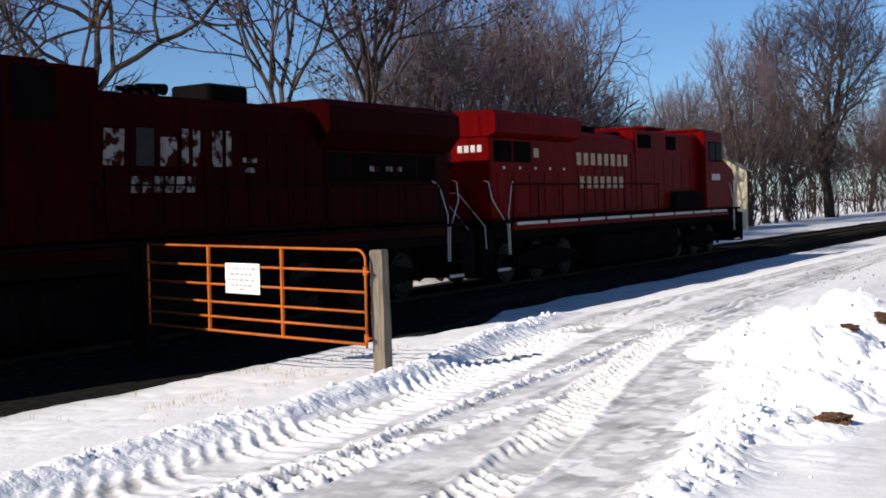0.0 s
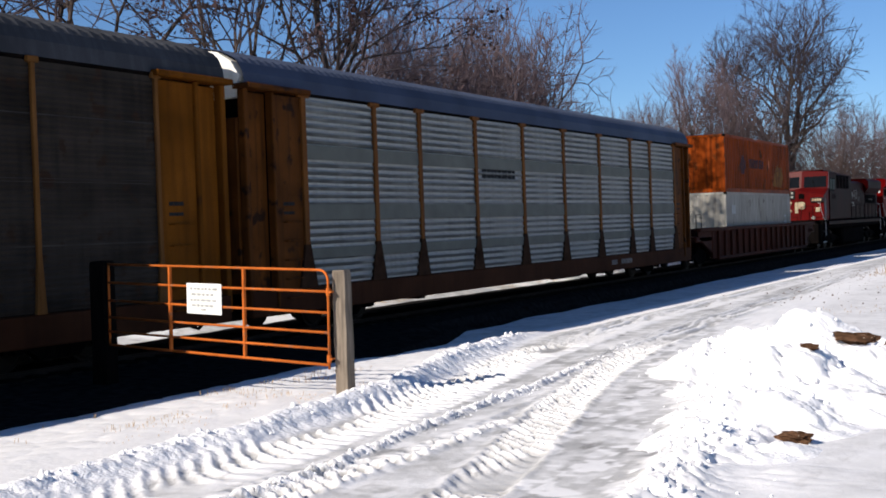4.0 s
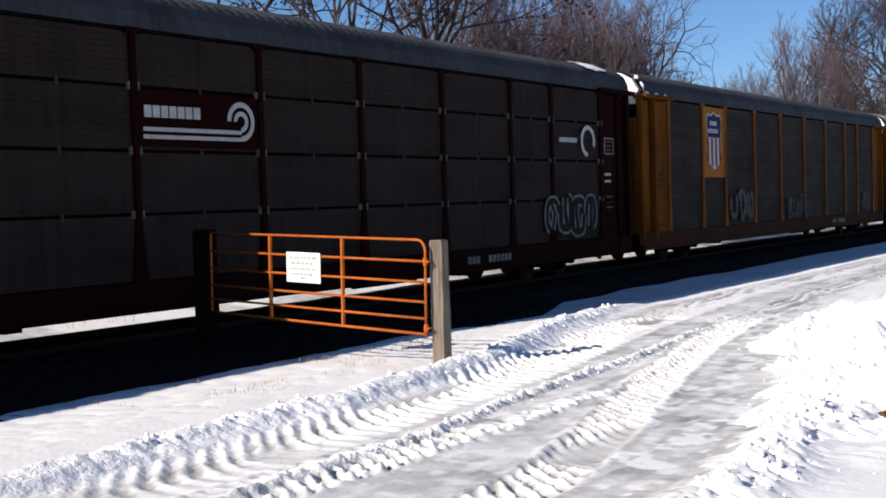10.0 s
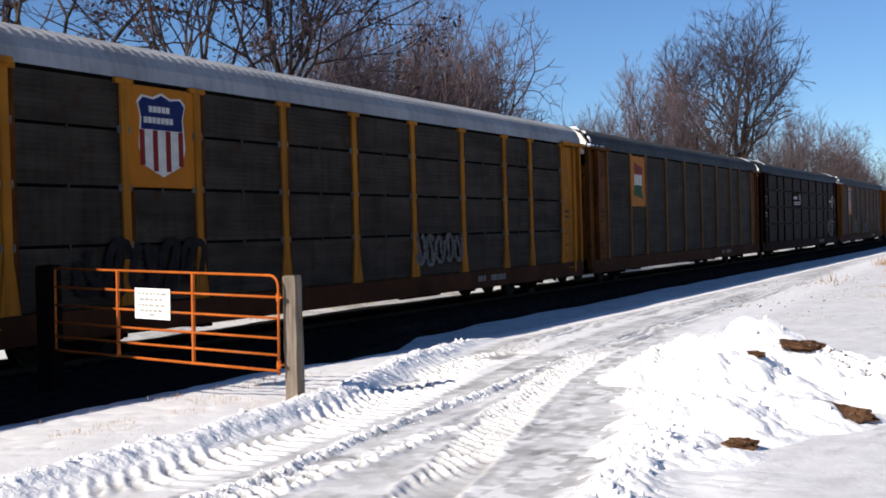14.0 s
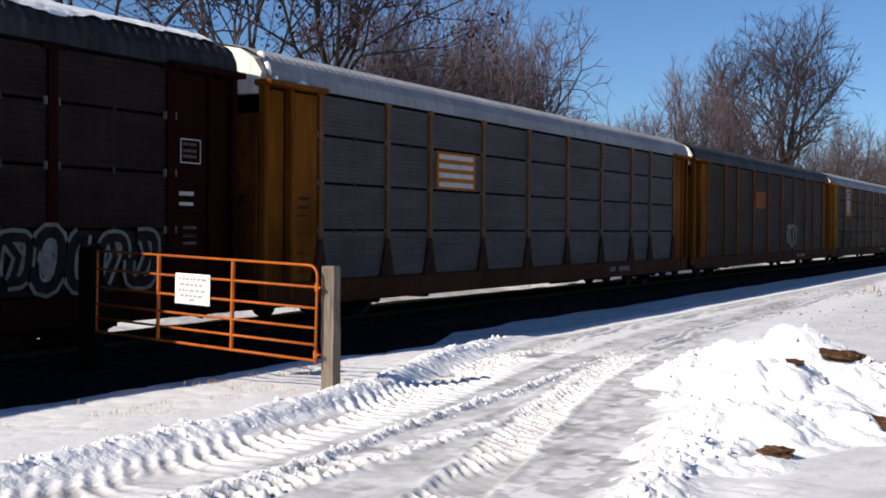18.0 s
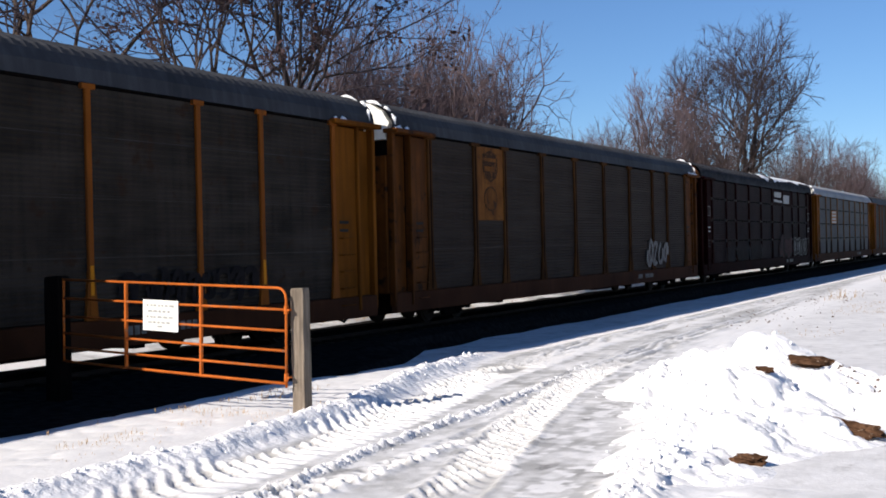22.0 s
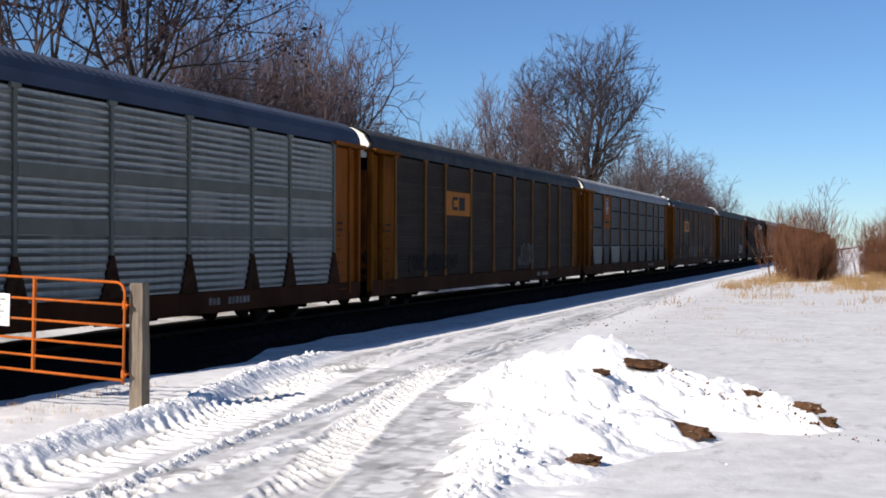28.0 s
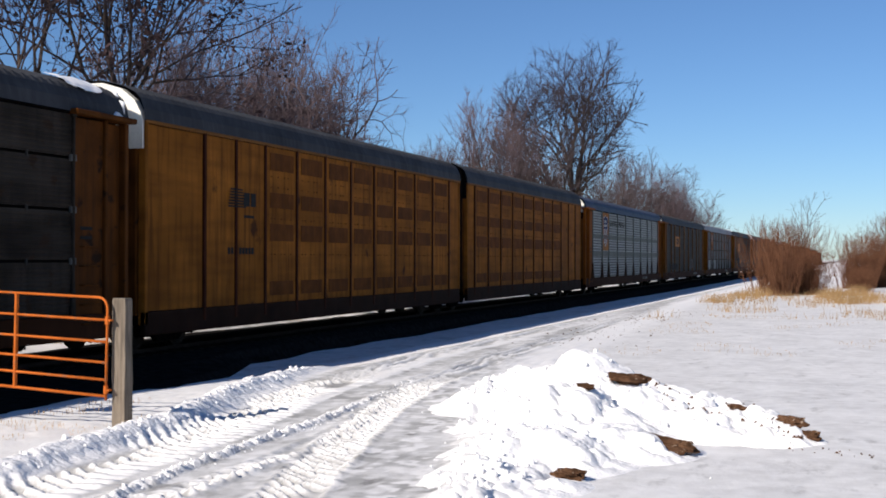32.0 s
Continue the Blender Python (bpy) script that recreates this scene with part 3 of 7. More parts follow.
def ground_height(x, y):
    n = hash_noise
    z = 0.035 * (n(x * 0.35, y * 0.35, 3) - 0.5) + 0.012 * (n(x * 2.1, y * 2.1, 4) - 0.5)
    z -= 0.12 * smooth(-11.0 - 0.7 * n(x * 0.8, y * 0.8, 2), -12.2, x) * smooth(-18.2, -16.9, x)
    z -= (0.1 + 0.22 * smooth(15, 27, y) * smooth(500, 200, y)) * smooth(-8.9, -11.0, x) * smooth(-18.2, -16.9, x)
    z += 0.16 * (n(x * 1.7, y * 0.9, 77) - 0.42) * smooth(-19.6, -18.9, x) * smooth(-17.4, -18.0, x)
    near = smooth(40, 22, y) * smooth(-2, 3, y)
    # ploughed berm of rounded clods, steeper towards the road
    d = x - berm_x(y)
    fade = smooth(25, 20, y)
    wx, wy = x + 0.1 * n(x * 3, y * 3, 91), y + 0.1 * n(x * 3, y * 3, 92)
    wob = 0.16 * (n(x * 0.0 + 3, y * 1.1, 11) - 0.5)
    crest = np.exp(-(np.abs(d - wob) / np.where(d > wob, 0.25, 0.32)) ** 2.2)
    z += fade * crest * (0.08 + 0.05 * n(x * 1.3, y * 1.3, 8) + 0.04 * smooth(9.5, 12, y)) + fade * np.exp(-((d - wob - 0.06) / 0.32) ** 2) * (0.03 * lumps(wx * 3.1, wy * 3.1, 9) + 0.032 * lumps(wx * 6.2, wy * 6.2, 19) + 0.014 * lumps(wx * 13, wy * 13, 29))
    # treaded tyre tracks
    for k, amp in ((0, 0.075), (1, 0.07), (2, 0.07)):
        m, lug, d, w = cleats(x, y, k)
        cut = smooth(-0.1, 0.35, d + w) if k == 0 else 1
        z += m * (amp * lug - 0.045) * (0.35 + 0.65 * cut)
        z += smooth(0.1, 0.0, np.abs(np.abs(d) - w - 0.02)) * (0.004, 0.02, 0.03)[k] * near * (0.1 + lumps(x * 7, y * 7, 41 + k)) * (0.5 + 0.7 * n(x, y, 44))
    # ridges of crumbs that the tyres squeezed up, with a sharp edge to the bare strip
    for line, amp in ((ridge_x, 0.075), (second_ridge_x, 0.05)):
        d = x - line(y) + 0.06 * (n(x * 0 + amp * 90, y * 1.7, 56) - 0.5)
        z += np.exp(-(d / np.where(d > 0, 0.045, 0.1)) ** 2) * near * smooth(19, 15, y) * amp * (0.2 + 1.1 * lumps(x * 7.5, y * 7.5, 51)) * smooth(0.15, 0.45, n(x * 0.5, y * 0.45, 52) + 0.15)
    z += 0.02 * near * smooth(-0.45, -0.1, x - ridge_x(y)) * smooth(0.0, -0.1, x - ridge_x(y)) * lumps(x * 8, y * 8, 53)
    # broken snow on the road's right side
    d = x - road_right_x(y)
    z += smooth(-1.3, 0.2, d) * smooth(2.0, 0.3, d) * near * 0.05 * lumps(x * 4.5, y * 4.5, 61) * smooth(0.45, 0.7, n(x * 0.9, y * 0.9, 62))
    z += np.exp(-((d - 0.15) / 0.3) ** 2) * smooth(16, 12, y) * smooth(2, 7, y) * (0.04 + 0.12 * lumps(x * 5, y * 5, 63) + 0.06 * lumps(x * 11, y * 11, 64))
    # rough snow in the verge by the gate
    z += 0.02 * smooth(-8.9, -9.4, x) * smooth(-12.5, -11, x) * near * lumps(x * 3, y * 3, 71)
    # broad fall-off of the field to the right
    z += 0.25 * smooth(30, 90, y) * smooth(-7, 5, x) * n(x * 0.1, y * 0.1, 73)
    return z


def stretch(lo, hi, step, far_lo, far_hi, growth=1.18):
    mid = list(np.arange(lo, hi, step))
    up, s, v = [], step, mid[-1]
    while v < far_hi:
        s = min(s * growth, 400)
        v += s
        up.append(v)
    down, s, v = [], step, mid[0]
    while v > far_lo:
        s = min(s * growth, 400)
        v -= s
        down.append(v)
    return np.array(down[::-1] + mid + up)


def build_ground():
    xs = stretch(-10.2, -3.0, 0.029, -2500, 2500, 1.09)
    ys = stretch(6.6, 19.0, 0.032, -800, 2500, 1.05)
    X, Y = np.meshgrid(xs, ys)
    Z = ground_height(X, Y)
    d_l, d_r = X - berm_x(Y) - 0.35, X - road_right_x(Y)
    packed = smooth(0.0, 0.35, d_l) * smooth(0.3, -0.4, d_r)
    packed = np.where(Y > 24, smooth(-10.1, -9.6, X) * smooth(0.4, -0.3, d_r), packed)
    packed *= 0.78 + 0.3 * smooth(0.3, 0.55, hash_noise(X * 0.8, Y * 0.5, 81))
    along = X - track_one_x(Y)
    packed *= 0.7 + 0.22 * smooth(0.3, 0.65, hash_noise(along * 9, Y * 0.3, 84)) + 0.3 * smooth(0.35, 0.65, hash_noise(X * 2.2, Y * 1.6, 85))
    flecks = hash_noise(X * 5 + 0.8 * hash_noise(X * 9, Y * 9, 88), Y * 3.4, 86) * 0.6 + hash_noise(X * 14, Y * 10, 89) * 0.4
    packed *= 1 - 0.85 * smooth(0.6, 0.7, flecks) * smooth(-0.2, 0.4, X - track_two_x(Y)) * smooth(30, 20, Y)
    packed *= 1 - 0.5 * smooth(0.62, 0.75, hash_noise(X * 7, Y * 5, 87))
    for line in (ridge_x, second_ridge_x):
        d = X - line(Y)
        packed *= 1 - 0.85 * np.exp(-(d / np.where(d > 0, 0.05, 0.13)) ** 2) * smooth(20, 15, Y)
    # grooves greyer than lugs: compacted snow, with the grooves' shade painted in
    for k in (0, 1, 2):
        m, lug, d, w = cleats(X, Y, k)
        if k == 0:
            m = m * smooth(0.1, 0.4, d + w)
        packed = packed * (1 - m) + m * np.clip((1.25, 1.1, 1.25)[k] - 1.7 * lug, 0.0, 1.3)
    packed *= smooth(140, 70, Y)
    loose = np.exp(-((X - berm_x(Y)) / 0.4) ** 2) + np.exp(-((X - ridge_x(Y)) / 0.12) ** 2)
    packed = np.maximum(packed, 0.22 * (1 - np.clip(loose, 0, 1)))
    packed = np.maximum(packed, 0.5 * smooth(0.5, 1.6, d_r) * smooth(150, 90, Y))
    # snow greyed beside the track: deepens the train's shadow through the colour
    packed = np.maximum(packed, (0.95 - 0.35 * smooth(17, 25, Y)) * smooth(-10.4, -11.8, X + 0.8 * hash_noise(X * 1.3, Y * 0.9, 83)) * smooth(-17.6, -16.7, X))
    packed = np.maximum(packed, 0.95 * smooth(0.4, 0.62, hash_noise(X * 1.1, Y * 0.8, 96)) * smooth(-20.5, -19.0, X) * smooth(-16.5, -16.9, X))
    sheet("ground", xs, ys, Z, SNOW, packed, "sunlit white snow over a packed road with tyre tracks", np.clip(loose, 0, 1))


build_ground()


def build_pile():
    """The ploughed heap beside the road."""
    xs, ys = np.arange(-7.0, 1.0, 0.036), np.arange(9.0, 19.5, 0.036)
    X, Y = np.meshgrid(xs, ys)
    base = np.zeros_like(X)
    for cx, cy, h, r in ((-4.6, 16.7, 0.62, 1.0), (-3.7, 16.8, 0.8, 1.25), (-2.5, 15.9, 0.62, 1.15), (-1.5, 15.1, 0.42, 0.85), (-0.9, 14.6, 0.25, 0.6), (-3.4, 14.6, 0.55, 1.2), (-2.6, 13.3, 0.36, 0.9), (-3.2, 12.3, 0.42, 0.9), (-3.2, 11.0, 0.32, 0.8)):
        d2 = ((X - cx) ** 2 + (Y - cy) ** 2) / (r * r)
        base = np.maximum(base, h * np.exp(-d2 * 1.1) * 1.05)
    n = hash_noise
    mask = smooth(0.05, 0.22, base)
    wx, wy = X + 0.12 * n(X * 3, Y * 3, 93), Y + 0.12 * n(X * 3, Y * 3, 95)
    rough = 0.65 + 0.5 * smooth(0.36, 0.56, n(X * 0.8, Y * 0.8, 15))
    Z = base * (0.8 + 0.4 * n(X * 0.9, Y * 0.9, 5)) + mask * (0.12 * lumps(wx * 1.5, wy * 1.5, 6) + rough * (0.13 * lumps(wx * 2.5, wy * 2.5, 7) + 0.065 * lumps(wx * 5.2, wy * 5.2, 8) + 0.025 * lumps(X * 10, Y * 10, 18)) - 0.16)
    Z = Z - 0.1
    ob = sheet("snow_pile", xs, ys, Z, SNOW, np.zeros_like(X) + 0.02, "", np.full_like(X, 0.6))
    ob["kind"] = "stuff"
    tagged(ob, "heaped clods of ploughed white snow beside the road", "snow pile")
    return xs, ys, Z


PILE_X, PILE_Y, PILE_Z = build_pile()


def pile_height(x, y):
    return float(PILE_Z[int(round((y - PILE_Y[0]) / 0.036)), int(round((x - PILE_X[0]) / 0.036))])


def clod(name, label, x, y, sx, sy, sz, seed):
    """A torn slab of frozen soil."""
    rnd = random.Random(seed)
    bm = bmesh.new()
    off = Vector((rnd.uniform(0, 50), rnd.uniform(0, 50), 0))
    bmesh.ops.create_icosphere(bm, subdivisions=4, radius=1)
    for v in bm.verts:
        q = v.co + off
        f = 1 + 0.55 * noise.noise(q * 1.3) + 0.35 * noise.noise(q * 3.1) + 0.2 * abs(noise.noise(q * 7))
        v.co = Vector((v.co.x * f * sx, v.co.y * f * sy, v.co.z * f * sz))
    me = bpy.data.meshes.new(name)
    bm.to_mesh(me)
    bm.free()
    me.materials.append(SOIL)
    ob = tagged(new(name, me), label, "soil clod")
    ob.location = (x, y, pile_height(x, y) + sz * 0.45)
    ob.rotation_euler = (rnd.uniform(-0.15, 0.15), rnd.uniform(-0.2, 0.2), rnd.uniform(-0.5, 0.5))
    return ob


for k, (x, y, sx, sy, sz) in enumerate(((-3.02, 16.6, 0.3, 0.2, 0.07), (-1.95, 13.2, 0.3, 0.16, 0.07), (-2.6, 11.35, 0.16, 0.1, 0.05), (-0.72, 14.75, 0.15, 0.1, 0.06), (-0.5, 14.5, 0.12, 0.09, 0.06), (-1.75, 15.5, 0.13, 0.08, 0.04), (-1.35, 15.1, 0.12, 0.08, 0.04), (-3.15, 14.6, 0.1, 0.07, 0.035))):
    clod("soil_clod", "ragged brown frozen soil clod on the snow pile", x, y, sx, sy, sz, 100 + k)


def build_soil_crumbs():
    """Specks of dirt flung along the road's far right side and round the clods."""
    rnd = random.Random(63)
    s = Shape()
    for i in range(420):
        if i < 300:
            y = rnd.uniform(27, 50)
            x, r = -7.1 + rnd.gauss(0, 0.8), rnd.uniform(0.012, 0.04)
            z = 0.0
        else:
            y = rnd.uniform(13.6, 16.2)
            x, r = -0.75 - (y - 14.3) * 1.15 + rnd.gauss(0.1, 0.2), rnd.uniform(0.01, 0.035)
            if not (-6.9 < x < 0.9):
                continue
            z = max(0.0, pile_height(x, y))
        k = len(s.v)
        s.v += [(x + r * rnd.uniform(-1.4, 1.4), y + r * rnd.uniform(-1.4, 1.4), z - 0.005) for _ in range(3)] + [(x, y, z + r)]
        s.f += [(k, k + 1, k + 2), (k, k + 1, k + 3), (k + 1, k + 2, k + 3), (k + 2, k, k + 3)]
    tagged(new("soil_crumbs", s.mesh("soil_crumbs", SOIL)), "dark specks of frozen dirt scattered on the snow", "dirt", kind="stuff")


build_soil_crumbs()


def build_crumbs():
    """Loose crumbs of snow along the berm, the pile's foot and the ridge between the tracks."""
    rnd = random.Random(41)
    bm = bmesh.new()
    bmesh.ops.create_icosphere(bm, subdivisions=1, radius=1)
    ball, faces = np.array([v.co for v in bm.verts]), [tuple(v.index for v in f.verts) for f in bm.faces]
    bm.free()
    s = Shape()
    spots = []
    for i in range(160):
        y = rnd.uniform(7, 21)
        spots.append((float(berm_x(np.array(y))) + rnd.gauss(0.1, 0.22), y, rnd.uniform(0.01, 0.034)))
    for i in range(500):
        y = rnd.uniform(8, 18)
        spots.append((float(road_right_x(np.array(y))) + rnd.gauss(0.25, 0.3), y, rnd.uniform(0.01, 0.035)))
    for i in range(450):
        y = rnd.uniform(8, 20)
        spots.append((float(ridge_x(np.array(y))) + rnd.gauss(0, 0.07), y, rnd.uniform(0.006, 0.018)))
    for i in range(320):
        spots.append((rnd.uniform(-5.8, -0.8), rnd.uniform(10.5, 18), rnd.uniform(0.012, 0.05)))
    heights = ground_height(np.array([[p[0] for p in spots]]), np.array([[p[1] for p in spots]]))[0]
    for (x, y, r), g in zip(spots, heights.tolist()):
        if -6.9 < x < 0.9 and 9.1 < y < 19.3:
            g = max(g, pile_height(x, y))
        if g < 0.06 and (r > 0.016 or rnd.random() < 0.6):
            continue
        k = len(s.v)
        q = [rnd.uniform(0.7, 1.3) for _ in range(3)]
        for v in ball:
            j = rnd.uniform(0.82, 1.15) * r
            s.v.append((x + v[0] * j * q[0], y + v[1] * j * q[1], g + r * 0.3 + v[2] * j * q[2]))
        s.f += [tuple(i + k for i in f) for f in faces]
    ob = new("snow_crumbs", s.mesh("snow_crumbs", SNOW))
    ob.data.shade_smooth()
    tagged(ob, "loose white snow crumbs along the ploughed ridges", "snow crumbs", kind="stuff")


build_crumbs()

# ---- the railway ----
XT, ZR = -15.93, 0.08
def build_ballast():
    """The stone bed, widened near-black by the gate to deepen the train's shadow, drifted over with snow to the rail's
    edge farther on.
    """
    sh = Shape()
    for y in [-400, -40] + list(range(-10, 40, 2)) + [50, 70, 100, 200, 1800]:
        f = float(smooth(17, 28, np.array(float(y)))) + 0.06 * math.sin(y * 1.3)
        w = 4.5 - 2.75 * f
        sh.v += [(-2.6 - 1.3 * f, y, -0.6), (-1.75 - 1.3 * f, y, -0.02), (-0.9, y, 0.02), (1.4, y, 0.02), (min(2.2, w), y, -0.02 - 0.05 * f), (w + 0.1, y, -0.07 - 0.2 * f), (w + 0.7, y, -0.75)]
    rows = len(sh.v) // 7
    for i in range(rows - 1):
        sh.f += [(i * 7 + k, i * 7 + k + 1, i * 7 + k + 8, i * 7 + k + 7) for k in range(6)]
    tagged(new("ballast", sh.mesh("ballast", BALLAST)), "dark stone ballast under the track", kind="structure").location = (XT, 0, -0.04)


build_ballast()
for sx in (-0.755, 0.755):
    rail = new("rail", Shape().prism([(sx - 0.07, -0.17), (sx - 0.07, -0.15), (sx - 0.012, -0.13), (sx - 0.012, -0.04), (sx - 0.036, -0.03), (sx - 0.036, 0), (sx + 0.036, 0), (sx + 0.036, -0.03), (sx + 0.012, -0.04), (sx + 0.012, -0.13), (sx + 0.07, -0.15), (sx + 0.07, -0.17)], -400, 1800).mesh("rail", RAIL_STEEL))
    rail.location = (XT, 0, ZR)
    tagged(rail, "worn steel rail with a rusty web", "rail", "rails of the track")
ties = Shape()
for i in range(700):
    ties.box(-1.3, 1.3, -60 + i * 0.5, -60 + i * 0.5 + 0.23, -0.3, -0.075)
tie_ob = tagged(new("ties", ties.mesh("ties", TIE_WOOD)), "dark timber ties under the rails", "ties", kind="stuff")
tie_ob.location = (XT, 0, ZR)

# ---- gate, posts and sign ----
GATE_AT = pose(-8.78, 12.75, 0, 0, 1.45, -9.15)
GATE_LONG, GTOP, GLOW = -4.56, 1.637, 0.42


def build_gate():
    g = thing("tube_gate", "orange painted six-bar tubular steel farm gate, closed", "gate")
    g.matrix_basis = GATE_AT
    L = GATE_LONG
    r, c = 0.0175, 0.14
    bend = [(0 - c + c * math.sin(a), 0, GTOP - c + c * math.cos(a)) for a in (0, math.pi / 8, math.pi / 4, math.pi * 3 / 8, math.pi / 2)]
    part("gate_frame", Shape().tube([(L, 0, GTOP)] + bend + [(0, 0, GLOW - 0.05)], r, 10).tube([(L + 0.012, 0, GLOW - 0.01), (L + 0.012, 0, GTOP + 0.01)], r, 10), GATE_ORANGE, g, smooth=True)
    for z in (GLOW, 0.622, 0.836, 1.092, 1.362):
        part("gate_bar", Shape().tube([(L, 0, z), (L / 2, 0, z - 0.004), (0, 0, z)], r * (1.0 if z > GLOW else 1.1), 10), GATE_ORANGE, g, smooth=True)
    for x in (-1.57, -3.12):
        part("brace", Shape().slab(x - 0.02, x + 0.02, -0.024, 0.024, GLOW - 0.02, GTOP + 0.01, 0.006), GATE_ORANGE, g)
    for z in (0.5, 1.36):
        part("hinge", Shape().tube([(0.0, 0, z - 0.05), (0.0, 0, z + 0.05)], 0.03, 10).box(0.0, 0.06, -0.012, 0.04, z - 0.012, z + 0.012), GATE_ORANGE, g)


def build_post(x, y, w, h, seed, label, wood):
    rnd = random.Random(seed)
    bm = bmesh.new()
    bmesh.ops.create_cube(bm, size=1)
    bmesh.ops.bevel(bm, geom=bm.edges[:], offset=0.06, segments=2, affect="EDGES", profile=0.6)
    for v in bm.verts:
        v.co = Vector((v.co.x * w, v.co.y * w, (v.co.z + 0.5) * (h + 0.3) - 0.3))
    ring = [e for e in bm.edges if abs((e.verts[0].co - e.verts[1].co).z) > h * 0.5]
    bmesh.ops.subdivide_edges(bm, edges=ring, cuts=12)
    for v in bm.verts:
        v.co.x += 0.012 * noise.noise(Vector((v.co.x * 9, v.co.y * 9, v.co.z * 2.2 + seed)))
        v.co.y += 0.012 * noise.noise(Vector((v.co.y * 9 + 7, v.co.x * 9, v.co.z * 2.2 + seed)))
        if v.co.z > h - 0.1:
            v.co.z += 0.025 * noise.noise(Vector((v.co.x * 12, v.co.y * 12, seed)))
    me = bpy.data.meshes.new("gate_post")
    bm.to_mesh(me)
    bm.free()
    me.materials.append(wood)
    ob = tagged(new("gate_post", me), label, "post", "gate posts")
    ob.location, ob.rotation_euler = (x, y, 0), (0, 0, rnd.uniform(-0.08, 0.08) + 0.1)


build_gate()
build_post(-8.655, 12.93, 0.185, 1.63, 3, "weathered grey square timber gate post in snow", POST_WOOD)
build_post(-13.42, 13.52, 0.27, 1.8, 8, "weathered square timber latch post, darkened as in the train's shadow", POST_SHADED)


def build_sign():
    s = thing("notice_sign", "white metal notice sign with faded rows of lettering on the gate", "sign")
    s.matrix_basis = GATE_AT @ pose(-2.35, -0.034, 1.192)
    part("plate", Shape().slab(-0.362, 0.362, -0.008, 0.008, -0.215, 0.215, 0.006), SIGN_WHITE, s)
    for x in (-0.31, 0.31):
        for z in (-0.17, 0.17):
            part("wire_tie", shared("wire_tie", lambda: Shape().slab(-0.012, 0.012, -0.004, 0.004, -0.012, 0.012, 0.003).mesh("wire_tie", SIGN_INK)), SIGN_INK, s, at=(x, -0.011, z))
    rnd = random.Random(4)
    for i, z in enumerate((0.14, 0.06, -0.02, -0.095)):
        x = -0.28 + 0.03 * (i % 2)
        while x < 0.2:
            w = rnd.uniform(0.04, 0.1)
            part("ink_bar", shared(("ink", round(w, 2)), lambda: Shape().box(0, round(w, 2), -0.002, 0.002, -0.018, 0.018).mesh("ink_bar", SIGN_INK)), SIGN_INK, s, at=(x, -0.011, z))
            x += w + 0.025
    part("ink_bar", Shape().box(-0.06, 0.05, -0.002, 0.002, -0.015, 0.015), SIGN_INK, s, at=(0, -0.011, -0.15))


build_sign()

# ---- the train ----
def wheel_mesh(r):
    n, s = 24, Shape()
    rings = [(0.0, 0.07), (0.0, r * 0.3), (0.035, r * 0.42), (0.03, r * 0.78), (0.0, r * 0.86), (0.0, r * 0.99), (-0.1, r), (-0.11, r + 0.028), (-0.135, r + 0.02), (-0.135, 0.07)]
    for dx, rad in rings:
        for k in range(n):
            a = 2 * math.pi * k / n
            s.v.append((dx, rad * math.cos(a), rad * math.sin(a)))
    for i in range(len(rings) - 1):
        for k in range(n):
            s.f.append((i * n + k, i * n + (k + 1) % n, (i + 1) * n + (k + 1) % n, (i + 1) * n + k))
    s.f.append(tuple(range(n)))
    return s.mesh("wheel", WHEEL)


def truck(car, y, axles, r, side=1.08):
    """A bogie: side frames, bolster, springs, and its wheels."""
    span = axles[-1] - axles[0]
    h = span / 2

    def frame_mesh():
        s = Shape()
        for sx in (-1, 1):
            x0, x1 = sorted((sx * (side - 0.09), sx * (side + 0.06)))
            s.prism([(-h - 0.25, r - 0.1), (-h - 0.25, r + 0.14), (-h + 0.2, r + 0.2), (-0.45, r + 0.34), (0.45, r + 0.34), (h - 0.2, r + 0.2), (h + 0.25, r + 0.14), (h + 0.25, r - 0.1), (h - 0.25, r - 0.06), (0.4, r - 0.24), (-0.4, r - 0.24), (-h + 0.25, r - 0.06)], x0, x1, "x")
            for a in axles:
                s.tube([(sx * (side - 0.1), a, r), (sx * (side + 0.13), a, r)], 0.12, 12)
            for k in (-0.22, 0, 0.22):
                s.tube([(sx * side, k, r - 0.2), (sx * side, k, r + 0.25)], 0.09, 8)
        s.box(-side, side, -0.25, 0.25, r + 0.12, r + 0.4)
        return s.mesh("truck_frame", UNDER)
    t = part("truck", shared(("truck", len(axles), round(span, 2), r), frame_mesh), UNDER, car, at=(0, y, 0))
    for a in axles:
        part("axle", shared(("axle", r), lambda: Shape().tube([(-0.7, 0, 0), (0.7, 0, 0)], 0.08, 10).mesh("axle", WHEEL)), WHEEL, t, at=(0, a, r))
        for sx in (-1, 1):
            w = part("wheel", shared(("wheel", r), lambda: wheel_mesh(r)), WHEEL, t, at=(sx * 0.82, a, r))
            if sx < 0:
                w.rotation_euler = (0, 0, math.pi)


